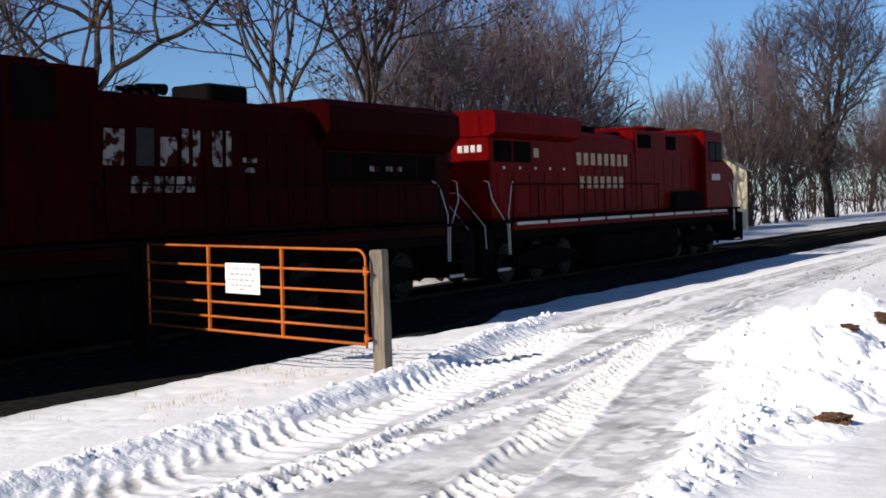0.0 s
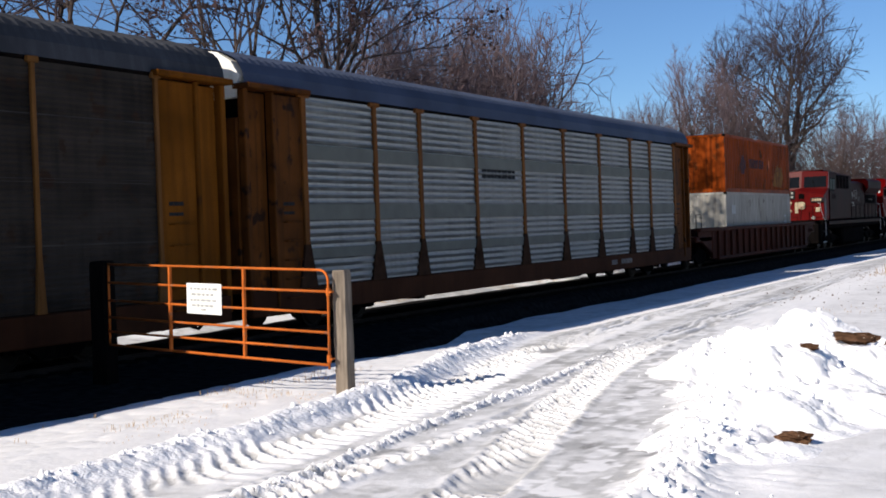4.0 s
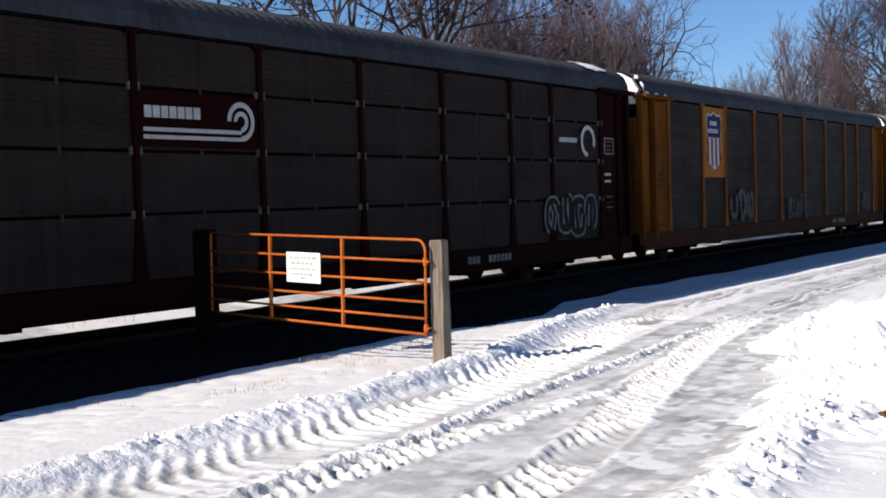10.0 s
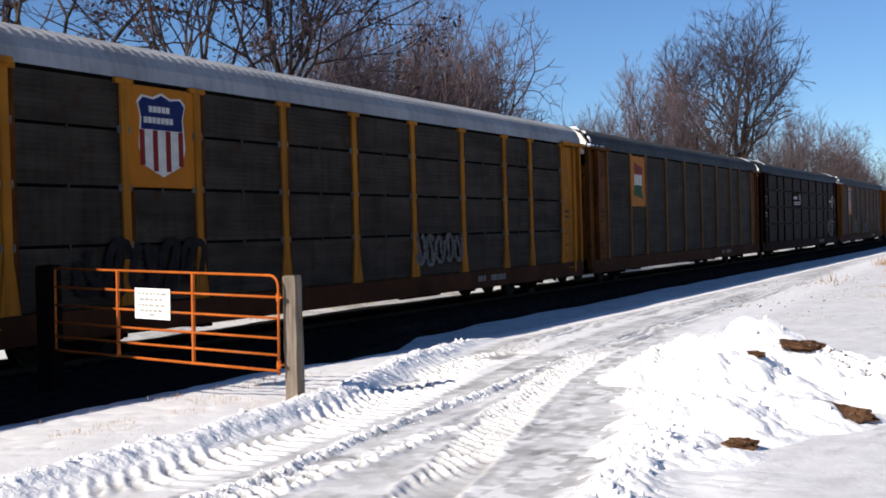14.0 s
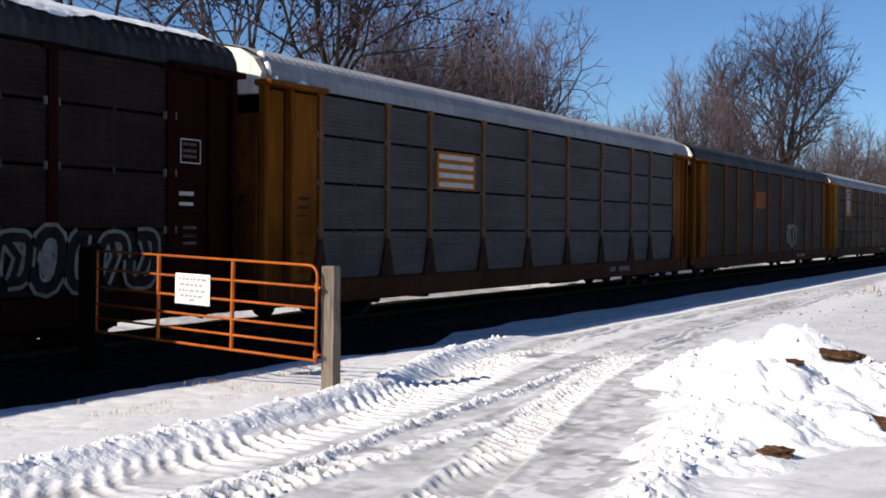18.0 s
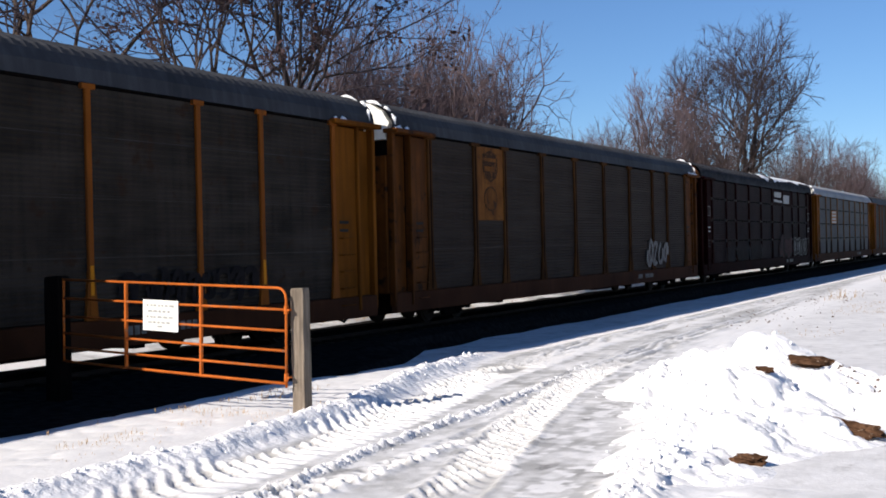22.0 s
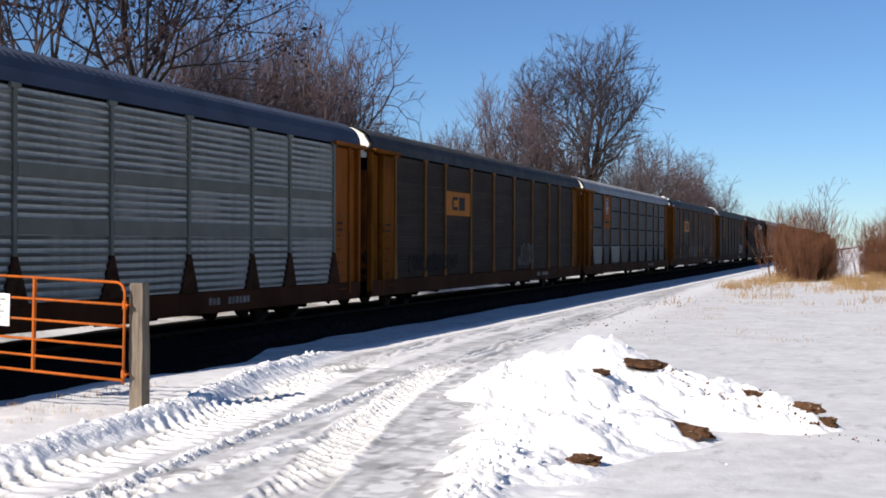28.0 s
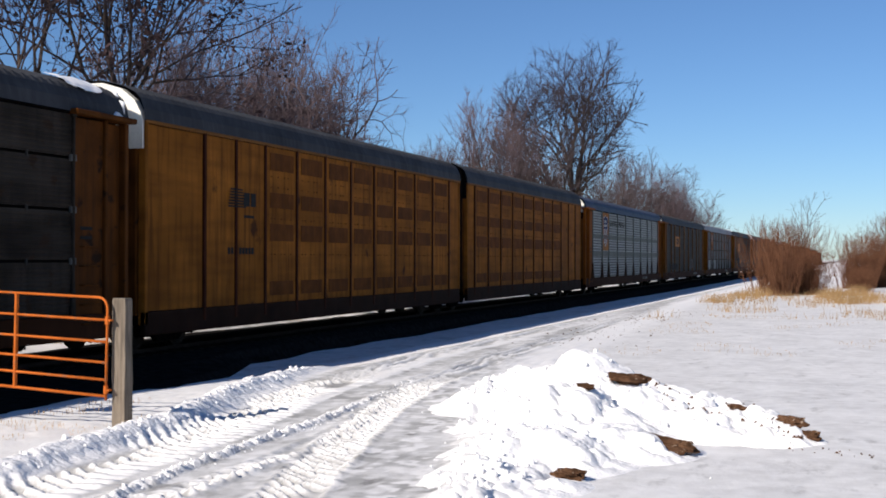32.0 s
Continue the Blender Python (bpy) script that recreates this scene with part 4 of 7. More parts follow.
def coupler(car, y, way):
    def make():
        s = Shape().slab(-0.09, 0.09, -0.6, 0.0, 0.72, 0.92, 0.02)
        s.prism([(-0.16, 0.0), (-0.19, 0.22), (-0.06, 0.3), (0.0, 0.12), (0.14, 0.1), (0.19, 0.24), (0.2, 0.02), (0.1, -0.1), (-0.1, -0.1)], 0.68, 0.97, "z")
        return s.mesh("coupler", UNDER)
    c = part("coupler", shared("coupler", make), UNDER, car, at=(0, y, 0))
    part("air_hose", shared("air_hose", lambda: Shape().tube([(0.35, -0.5, 0.72), (0.36, -0.3, 0.5), (0.34, -0.05, 0.32), (0.3, 0.25, 0.24), (0.24, 0.5, 0.33), (0.2, 0.62, 0.46)], 0.032, 8).mesh("air_hose", RUBBER)), RUBBER, c, "drooping black air hose")
    part("uncoupling_lever", shared("uncoupling_lever", lambda: Shape().tube([(0.06, 0.0, 0.95), (0.3, -0.25, 0.8), (0.7, -0.3, 0.62), (1.2, -0.3, 0.6), (1.32, -0.34, 0.42)], 0.018, 6).mesh("uncoupling_lever", UNDER)), UNDER, c)
    if way < 0:
        c.rotation_euler = (0, 0, math.pi)


def ribbed_roof(half, prof, pitch, depth, name, material, reach=1.35):
    """A roof with ribs across it, swept along the car and closed at its ends."""
    ys = [-half]
    y = -half + 0.12
    while y < half - 0.12:
        ys += [y, y + pitch * 0.22, y + pitch * 0.5, y + pitch * 0.72]
        y += pitch
    ys = [v for v in ys if v < half - 0.05] + [half]
    full = [(-x, z) for x, z in prof[::-1]] + prof[1:]
    s, n = Shape(), len(full)
    for i, v in enumerate(ys):
        up = depth if 0 < i < len(ys) - 1 and (i - 1) % 4 in (1, 2) else 0
        for x, z in full:
            lift = up if abs(x) < reach else 0
            s.v.append((x * (1 + lift * 0.55), v, z + lift))
    for i in range(len(ys) - 1):
        for k in range(n - 1):
            s.f.append((i * n + k, i * n + k + 1, (i + 1) * n + k + 1, (i + 1) * n + k))
    return s.mesh(name, material)


ROOF_PROF = [(0, 5.74), (0.5, 5.71), (1.0, 5.6), (1.3, 5.46), (1.42, 5.36), (1.52, 5.16), (1.56, 4.9)]
BAYS = [-12.0, -9.27, -7.25, -4.35, -1.45, 1.45, 4.35, 7.25, 9.27, 12.0]
ROWS4 = [(0.95, 1.955), (2.015, 2.955), (3.015, 3.965), (4.025, 4.84)]
FULL = [(0.95, 4.84)]


def blocks(car, name, material, y, z, h, widths, x=1.56, gap=0.25, slant=0.0, label=""):
    """A row of plain letter-sized blocks, each a part, from y along the car."""
    for w in widths:
        if w > 0:
            me = shared(("block", material.name, round(w, 2), round(h, 2), slant), lambda: Shape().prism([(0, 0), (w, 0), (w + slant * h, h), (slant * h, h)], 0, 0.006, "x").mesh(name, material))
            part(name, me, material, car, label, at=(x, y, z))
        y += abs(w) + gap * h * 0.5


def outline(car, name, material, pts, x=1.56, thick=0.006, label=""):
    return part(name, Shape().prism(pts, x, x + thick, "x"), material, car, label)


def ribbon(shape, pts, width, x):
    """A flat sprayed stroke of even width along (y, z) points, added to a shape."""
    b, n = len(shape.v), len(pts)
    for i, (y, z) in enumerate(pts):
        (y0, z0), (y1, z1) = pts[max(i - 1, 0)], pts[min(i + 1, n - 1)]
        d = math.hypot(y1 - y0, z1 - z0) or 1
        oy, oz = -(z1 - z0) / d * width / 2, (y1 - y0) / d * width / 2
        shape.v += [(x, y + oy, z + oz), (x, y - oy, z - oz), (x - 0.002, y - oy, z - oz), (x - 0.002, y + oy, z + oz)]
    for i in range(n - 1):
        k = b + 4 * i
        shape.f += [(k + a, k + (a + 1) % 4, k + 4 + (a + 1) % 4, k + 4 + a) for a in range(4)]
    shape.f += [(b, b + 1, b + 2, b + 3), (b + 4 * n - 4, b + 4 * n - 3, b + 4 * n - 2, b + 4 * n - 1)]


def graffiti(car, y, z, w, h, material, seed, edge=None):
    """A worn band of sprayed swirls on the lower panels, over a rim colour where one is given, with no letters in it."""
    rnd = random.Random(seed)
    n = max(2, int(w / (h * 0.62)))
    cw, lean = w / n, rnd.uniform(-0.1, 0.25)
    for i in range(n):
        yc, zc = y + (i + 0.5) * cw, z + h * rnd.uniform(0.45, 0.55)
        rw, rh = cw * rnd.uniform(0.34, 0.46), h * rnd.uniform(0.34, 0.46)
        a0, turn = rnd.uniform(0, 360), rnd.uniform(200, 330) * rnd.choice((-1, 1))
        square = rnd.uniform(0.5, 0.95)
        loop = []
        for k in range(13):
            a = radians(a0 + turn * k / 12)
            c, q = math.cos(a), math.sin(a)
            v = rh * math.copysign(abs(q) ** square, q)
            loop.append((yc + rw * math.copysign(abs(c) ** square, c) + lean * v, zc + v))
        bar = [(yc + rw * rnd.uniform(-0.8, 0.8), zc - rh), (yc + rw * rnd.uniform(-0.5, 0.5), zc + rh * 0.1), (yc + rw * rnd.uniform(-0.8, 0.8) + lean * rh, zc + rh)]
        wide = min(cw, h) * rnd.uniform(0.2, 0.29)
        if edge:
            rim = Shape()
            ribbon(rim, loop, wide + 0.13, 1.59)
            ribbon(rim, bar, wide + 0.13, 1.591)
            part("spray_rim", rim, edge, car)
        swirl = Shape()
        ribbon(swirl, loop, wide, 1.594)
        if rnd.random() < 0.75:
            ribbon(swirl, bar, wide * 0.9, 1.596)
        part("spray_patch", swirl, material, car)


def shield(car, y, z, w, h, x=1.57):
    """A shield emblem: blue head over red and white stripes."""
    def pts(k):
        return [(y + a * w * k, z + b * h * k) for a, b in ((-0.5, 0.38), (-0.4, 0.46), (-0.18, 0.44), (0, 0.5), (0.18, 0.44), (0.4, 0.46), (0.5, 0.38), (0.44, 0.2), (0.48, -0.15), (0.4, -0.36), (0.18, -0.44), (0, -0.5), (-0.18, -0.44), (-0.4, -0.36), (-0.48, -0.15), (-0.44, 0.2))]
    outline(car, "emblem", WHITE_PAINT, pts(1.0), x, 0.004, "white edged shield emblem")
    head = [(y + a * w * 0.94, z + b * h * 0.94) for a, b in ((-0.5, 0.38), (-0.4, 0.46), (-0.18, 0.44), (0, 0.5), (0.18, 0.44), (0.4, 0.46), (0.5, 0.38), (0.44, 0.2), (0.455, 0.06), (-0.455, 0.06), (-0.44, 0.2))]
    outline(car, "emblem_head", BLUE_PAINT, head, x + 0.004, 0.003)
    for i in range(7):
        if i % 2 == 0:
            a = -0.46 + i * 0.132
            m = a + 0.062
            low = -0.47 + 0.1 * abs(m) / 0.46 * 1.2
            outline(car, "emblem_stripe", RED_PAINT, [(y + a * w, z + low * h), (y + (a + 0.1) * w, z + low * h), (y + (a + 0.1) * w, z + 0.05 * h), (y + a * w, z + 0.05 * h)], x + 0.004, 0.003)
    for zz, n in ((0.26, 5), (0.13, 7)):
        blocks(car, "emblem_letter", WHITE_PAINT, y - 0.074 * w * n * 0.72, z + zz * h, 0.072 * h, [0.07 * w] * n, x + 0.008, 0.42)


def lettering(car, words, y, z, size, material, width, x=1.564):
    """Slanted painted words, reading along the car."""
    cu = bpy.data.curves.new("lettering", "FONT")
    cu.body, cu.size, cu.shear, cu.extrude = words, size, 0.2, 0.003
    ob = bpy.data.objects.new("lettering", cu)
    me = bpy.data.meshes.new_from_object(ob)
    bpy.data.objects.remove(ob)
    bpy.data.curves.remove(cu)
    long = max(v.co.x for v in me.vertices) - min(v.co.x for v in me.vertices)
    for v in me.vertices:
        v.co = Vector((x + v.co.z, y + v.co.x * width / long, z + v.co.y))
    me.materials.clear()
    me.materials.append(material)
    part("lettering", me, material, car, "slanted black lettering")


def ridged_panel(w, z0, z1, pitch, depth, material):
    """A steel side panel with horizontal ridges."""
    prof, z = [(1.485, z0), (1.515, z0)], z0 + 0.04
    while z < z1 - pitch:
        prof += [(1.515, z), (1.515 + depth, z + pitch * 0.2), (1.515 + depth, z + pitch * 0.5), (1.515, z + pitch * 0.7)]
        z += pitch
    prof += [(1.515, z1), (1.485, z1)]
    return Shape().prism(prof, -w / 2 + 0.012, w / 2 - 0.012).mesh("side_panel", material)


def autorack(label, panel, post, roof, rows, endmat=YELLOW, sill=None, door=GRIMY_ORANGE, cap=END_WHITE, post_w=0.13, placard=None, base_row=None, foot=None, flange=0.0):
    """An enclosed car carrier, 28.65 m over couplers. placard: (bay, z0, z1, material)."""
    car = thing("autorack_car", label, "freight car", "autorack cars of the train")
    sill = sill or post
    # near-black core: the shade in the panel gaps is its colour
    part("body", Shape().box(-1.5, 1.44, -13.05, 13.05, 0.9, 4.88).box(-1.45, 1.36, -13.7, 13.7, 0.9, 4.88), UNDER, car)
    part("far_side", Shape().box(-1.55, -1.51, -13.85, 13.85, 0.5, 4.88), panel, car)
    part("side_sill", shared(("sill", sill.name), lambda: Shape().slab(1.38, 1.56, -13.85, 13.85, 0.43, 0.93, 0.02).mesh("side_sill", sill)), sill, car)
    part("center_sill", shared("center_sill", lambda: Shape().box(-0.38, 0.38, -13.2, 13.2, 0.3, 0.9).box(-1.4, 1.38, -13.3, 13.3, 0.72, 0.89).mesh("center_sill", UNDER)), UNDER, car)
    part("brake_cylinder", shared("brake_cylinder", lambda: Shape().tube([(0.75, -2.6, 0.52), (0.75, -1.7, 0.52)], 0.17, 10).tube([(0.9, -1.7, 0.52), (0.9, 1.2, 0.42), (0.9, 1.6, 0.62)], 0.025, 6).mesh("brake_cylinder", UNDER)), UNDER, car)
    part("air_reservoir", shared("air_reservoir", lambda: Shape().tube([(0.8, 2.0, 0.5), (0.8, 4.1, 0.5)], 0.2, 10).mesh("air_reservoir", UNDER)), UNDER, car)
    part("brake_rod", shared("brake_rod", lambda: Shape().tube([(0.62, -8.6, 0.42), (0.62, 8.6, 0.36)], 0.03, 6).box(0.4, 0.9, -6.4, -6.1, 0.3, 0.72).box(0.4, 0.9, 6.1, 6.4, 0.3, 0.72).mesh("brake_rod", UNDER)), UNDER, car)
    part("roof", shared(("roof", roof.name), lambda: ribbed_roof(13.88, ROOF_PROF, 0.26, 0.04 if roof is ROOF_NEAR_BLACK else 0.022, "roof", roof, 1.54 if roof is ROOF_NEAR_BLACK else 1.35)), roof, car)
    # rail coloured near-black to draw the shadow line under the eave
    part("top_rail", shared("toprail", lambda: Shape().slab(1.44, 1.535, -13.1, 13.1, 4.85, 4.95, 0.01).mesh("top_rail", UNDER)), UNDER, car)
    for i in range(9):
        y0, y1 = BAYS[i], BAYS[i + 1]
        w = round(y1 - y0, 2)
        for j, (z0, z1) in enumerate(rows):
            m = panel
            if placard and i == placard[0] and z0 >= placard[1] - 0.06 and z1 <= placard[2] + 0.06:
                m = placard[3]
            if base_row and j == 0:
                m = base_row
            h = round(z1 - z0, 2)
            part("side_panel", shared(("panel", w, h, m.name), lambda: ridged_panel(w, 0.0, h, 0.16 if m is PANEL_WHITE else 0.09, 0.035 if m is PANEL_WHITE else 0.016, m)), m, car, at=(0, (y0 + y1) / 2, z0))
        if placard and i == placard[0] and rows is FULL:
            part("placard", Shape().slab(1.5, 1.556, y0 + 0.06, y1 - 0.06, placard[1], placard[2], 0.008), placard[3], car)

    def post_mesh():
        s = Shape().slab(1.52, 1.585, -post_w / 2, post_w / 2, 0.93, 4.9, 0.012)
        if not foot:
            f = post_w * 1.15
            s.prism([(-f, 0.93), (f, 0.93), (post_w * 0.5, 1.75), (-post_w * 0.5, 1.75)], 1.52, 1.578, "x")
        s.slab(1.52, 1.6, -post_w * 1.25, post_w * 1.25, 4.8, 4.9, 0.01)
        return s.mesh("side_post", post)
    for y in BAYS:
        p = part("side_post", shared(("post", post.name, post_w, foot), post_mesh), post, car, at=(0, y, 0))
        if flange:
            part("post_flange", shared(("flange", flange), lambda: Shape().slab(1.51, 1.532, post_w / 2, post_w / 2 + flange, 0.94, 4.83, 0.004).mesh("post_flange", FLANGE)), FLANGE, p, "rust-stained recessed flange")
        if foot:
            part("post_foot", shared(("foot", foot, post_w), lambda: Shape().prism([(-foot, 0.93), (foot, 0.93), (post_w * 0.52, 1.8), (-post_w * 0.52, 1.8)], 1.52, 1.588, "x").mesh("post_foot", FOOT_RUST)), FOOT_RUST, p, "rusty splayed post foot")
    if len(rows) == 1 and panel is not PANEL_WHITE:
        band = DULL_SEAM if panel is PANEL_DARK else RUSTY_SEAM
        for i in range(9):
            w = round(BAYS[i + 1] - BAYS[i], 2)
            for z in (2.0, 3.0, 4.0):
                part("panel_seam", shared(("seam", w, band.name), lambda: Shape().slab(1.5, 1.5235, -w / 2 + 0.02, w / 2 - 0.02, -0.03, 0.03, 0.003).mesh("panel_seam", band)), band, car, at=(0, (BAYS[i] + BAYS[i + 1]) / 2, z))
    if len(rows) > 1:
        for z in (1.985, 2.985, 3.995):
            for y in BAYS:
                for e in (-1, 1):
                    part("panel_clip", shared("clip", lambda: Shape().slab(1.51, 1.575, -0.019, 0.019, -0.065, 0.065, 0.006).mesh("panel_clip", CLIP_GREY)), CLIP_GREY, car, at=(0, y + e * (post_w / 2 + 0.035), z))
            for i in range(9):
                part("panel_clip", shared("small_clip", lambda: Shape().slab(1.505, 1.55, -0.02, 0.02, -0.07, 0.05, 0.006).mesh("panel_clip", DULL_SEAM)), DULL_SEAM, car, at=(0, (BAYS[i] + BAYS[i + 1]) / 2, z))
    for e in (-1, 1):
        def ys(a, b):
            return sorted((e * a, e * b))
        a, b = ys(12.07, 13.0)
        part("end_plate", shared(("endplate", endmat.name, e), lambda: Shape().slab(1.48, 1.535, a, b, 0.93, 4.8, 0.012).mesh("end_plate", endmat)), endmat, car)
        a2, b2 = ys(13.1, 13.74)
        part("end_plate", shared(("endplate2", endmat.name, e), lambda: Shape().slab(1.36, 1.42, a2, b2, 0.7, 4.8, 0.012).mesh("end_plate", endmat)), endmat, car)
        c, d = ys(13.0, 13.09)
        part("corner_post", shared(("corner", endmat.name, e), lambda: Shape().slab(1.42, 1.6, c, d, 0.6, 4.85, 0.02).mesh("corner_post", endmat)), endmat, car)
        f, g = ys(13.76, 13.9)
        part("corner_post", shared(("corner2", endmat.name, e), lambda: Shape().slab(1.38, 1.55, f, g, 0.6, 4.85, 0.02).mesh("corner_post", endmat)), endmat, car)
        k, l = ys(11.9, 13.95)
        part("end_lip", shared(("lip", endmat.name, e), lambda: Shape().slab(1.3, 1.72, k, l, 4.84, 4.95, 0.02).mesh("end_lip", endmat)), endmat, car)
        p, q = ys(13.71, 13.93)
        part("end_door", shared(("enddoor", door.name, e), lambda: Shape().slab(-1.37, 1.37, p, q, 0.9, 4.3, 0.03).mesh("end_door", door)), door, car)
        p2, q2 = ys(13.7, 13.9)
        part("end_cap", shared(("endcap", cap.name, e), lambda: Shape().prism([(x * 0.97, z - 0.03) for x, z in [(-1.55, 4.72), (1.4, 4.72), (1.4, 4.9), (1.5, 5.12), (1.3, 5.42), (0.95, 5.62), (0.5, 5.7), (-0.5, 5.7), (-0.95, 5.62), (-1.3, 5.42), (-1.5, 5.12), (-1.55, 4.9)]], p2, q2).mesh("end_cap", cap)), cap, car)

        for z in np.arange(0.75, 2.4, 0.38):
            part("grab_iron", shared(("rung", endmat.name), lambda: Shape().tube([(1.53, -0.26, 0), (1.62, -0.25, 0), (1.62, 0.25, 0), (1.53, 0.26, 0)], 0.014, 6).mesh("grab_iron", endmat)), endmat, car, at=(0, e * 12.5, float(z)))
        blocks(car, "stencil_mark", BLACK_PAINT if endmat is not BROWN else WHITE_PAINT, sorted((e * 12.25, e * 12.75))[0], 2.6, 0.07, [0.12, 0.1, 0.14], 1.537, 0.3)
        blocks(car, "stencil_mark", BLACK_PAINT if endmat is not BROWN else WHITE_PAINT, sorted((e * 12.25, e * 12.75))[0], 2.42, 0.06, [0.2, 0.16], 1.537, 0.3)
        if endmat is BROWN:
            y = sorted((e * 12.28, e * 12.88))[0]
            for a, b, z0, z1 in ((y, y + 0.55, 3.18, 3.2), (y, y + 0.55, 3.6, 3.62), (y, y + 0.02, 3.2, 3.6), (y + 0.53, y + 0.55, 3.2, 3.6)):
                outline(car, "data_frame", WHITE_PAINT, [(a, z0), (b, z0), (b, z1), (a, z1)], 1.537, 0.003)
            for z in (3.28, 3.38, 3.5, 2.0, 1.86, 1.72):
                blocks(car, "stencil_mark", FAINT_SPRAY, y + 0.07, z, 0.05, [0.1, 0.14, 0.09], 1.537, 0.5)
        truck(car, e * 10.0, (-0.88, 0.88), 0.42)
        coupler(car, e * 14.1, e)
    blocks(car, "reporting_mark", SILVER_SPRAY, 5.2, 0.62, 0.16, [0.13] * 3 + [-0.3] + [0.13] * 6, 1.562, 0.6)
    return car


def snow_cap(car, y, w, seed):
    """A ragged crust of snow on the shoulder of a roof."""
    prof = [(0.6, 5.69), (1.0, 5.61), (1.32, 5.46), (1.44, 5.35), (1.54, 5.15)]
    nt, nf = max(10, int(w / 0.05)), 22
    T, F = np.meshgrid(np.linspace(0, 1, nt + 1), np.linspace(0, 1, nf + 1), indexing="ij")
    rag = hash_noise(T * w * 3.0, F * 3.5, seed) * 0.6 + hash_noise(T * w * 9.0, F * 9.0, seed + 1) * 0.4
    side = np.minimum(T, 1 - T) * w / 0.35
    low = 0.55 + 0.45 * hash_noise(T * w * 0.7, T * 0, seed + 2)
    reach = np.clip(np.minimum(side, np.minimum(F / 0.12 + 0.35, (low - F) / 0.16)), 0, 1)
    keep = reach * (0.55 + 0.45 * (1 - F)) > 0.72 * rag + 0.06
    px = np.interp(F * 4, range(5), [p[0] for p in prof])
    pz = np.interp(F * 4, range(5), [p[1] for p in prof])
    th = 0.03 + 0.05 * rag
    sh, index = Shape(), {}
    for i in range(nt + 1):
        for k in range(nf + 1):
            if keep[i, k]:
                index[i, k] = len(sh.v)
                sh.v.append((float(px[i, k] + th[i, k] * 0.6), y + w * (float(T[i, k]) - 0.5), float(pz[i, k] + th[i, k])))
    for i in range(nt):
        for k in range(nf):
            q = [(i, k), (i + 1, k), (i + 1, k + 1), (i, k + 1)]
            got = [index[c] for c in q if c in index]
            if len(got) > 2:
                sh.f.append(tuple(got))
    if sh.f:
        part("snow_patch", sh, SNOW, car, "white snow on the roof", smooth=True)


def corner_snow(car, e, seed):
    """Snow left on the lip at a car's end and along the last rib of its roof."""
    rnd = random.Random(seed)
    s = Shape()
    y = 12.1
    while y < 13.7:
        n = rnd.uniform(0.12, 0.4)
        if rnd.random() < 0.6:
            s.tube([(1.55 + rnd.uniform(-0.03, 0.03), e * (y + n * f), 4.965) for f in (0, 0.3, 0.65, 1)], [0.015, rnd.uniform(0.05, 0.1), rnd.uniform(0.04, 0.09), 0.012], 7)
        y += n + rnd.uniform(0, 0.25)
    for a, b in ((0.75, 1.18), (1.24, 1.4), (1.45, 1.54)):
        if rnd.random() < 0.75:
            xs = [a + (b - a) * f for f in (0, 0.3, 0.6, 1)]
            s.tube([(x, e * (13.78 - rnd.uniform(0, 0.1)), float(np.interp(x, [p[0] for p in ROOF_PROF], [p[1] for p in ROOF_PROF])) + 0.02) for x in xs], [0.012, rnd.uniform(0.03, 0.07), rnd.uniform(0.03, 0.08), 0.012], 7)
    if s.f:
        part("snow_patch", s, SNOW, car, "white snow left on the roof's end", smooth=True)


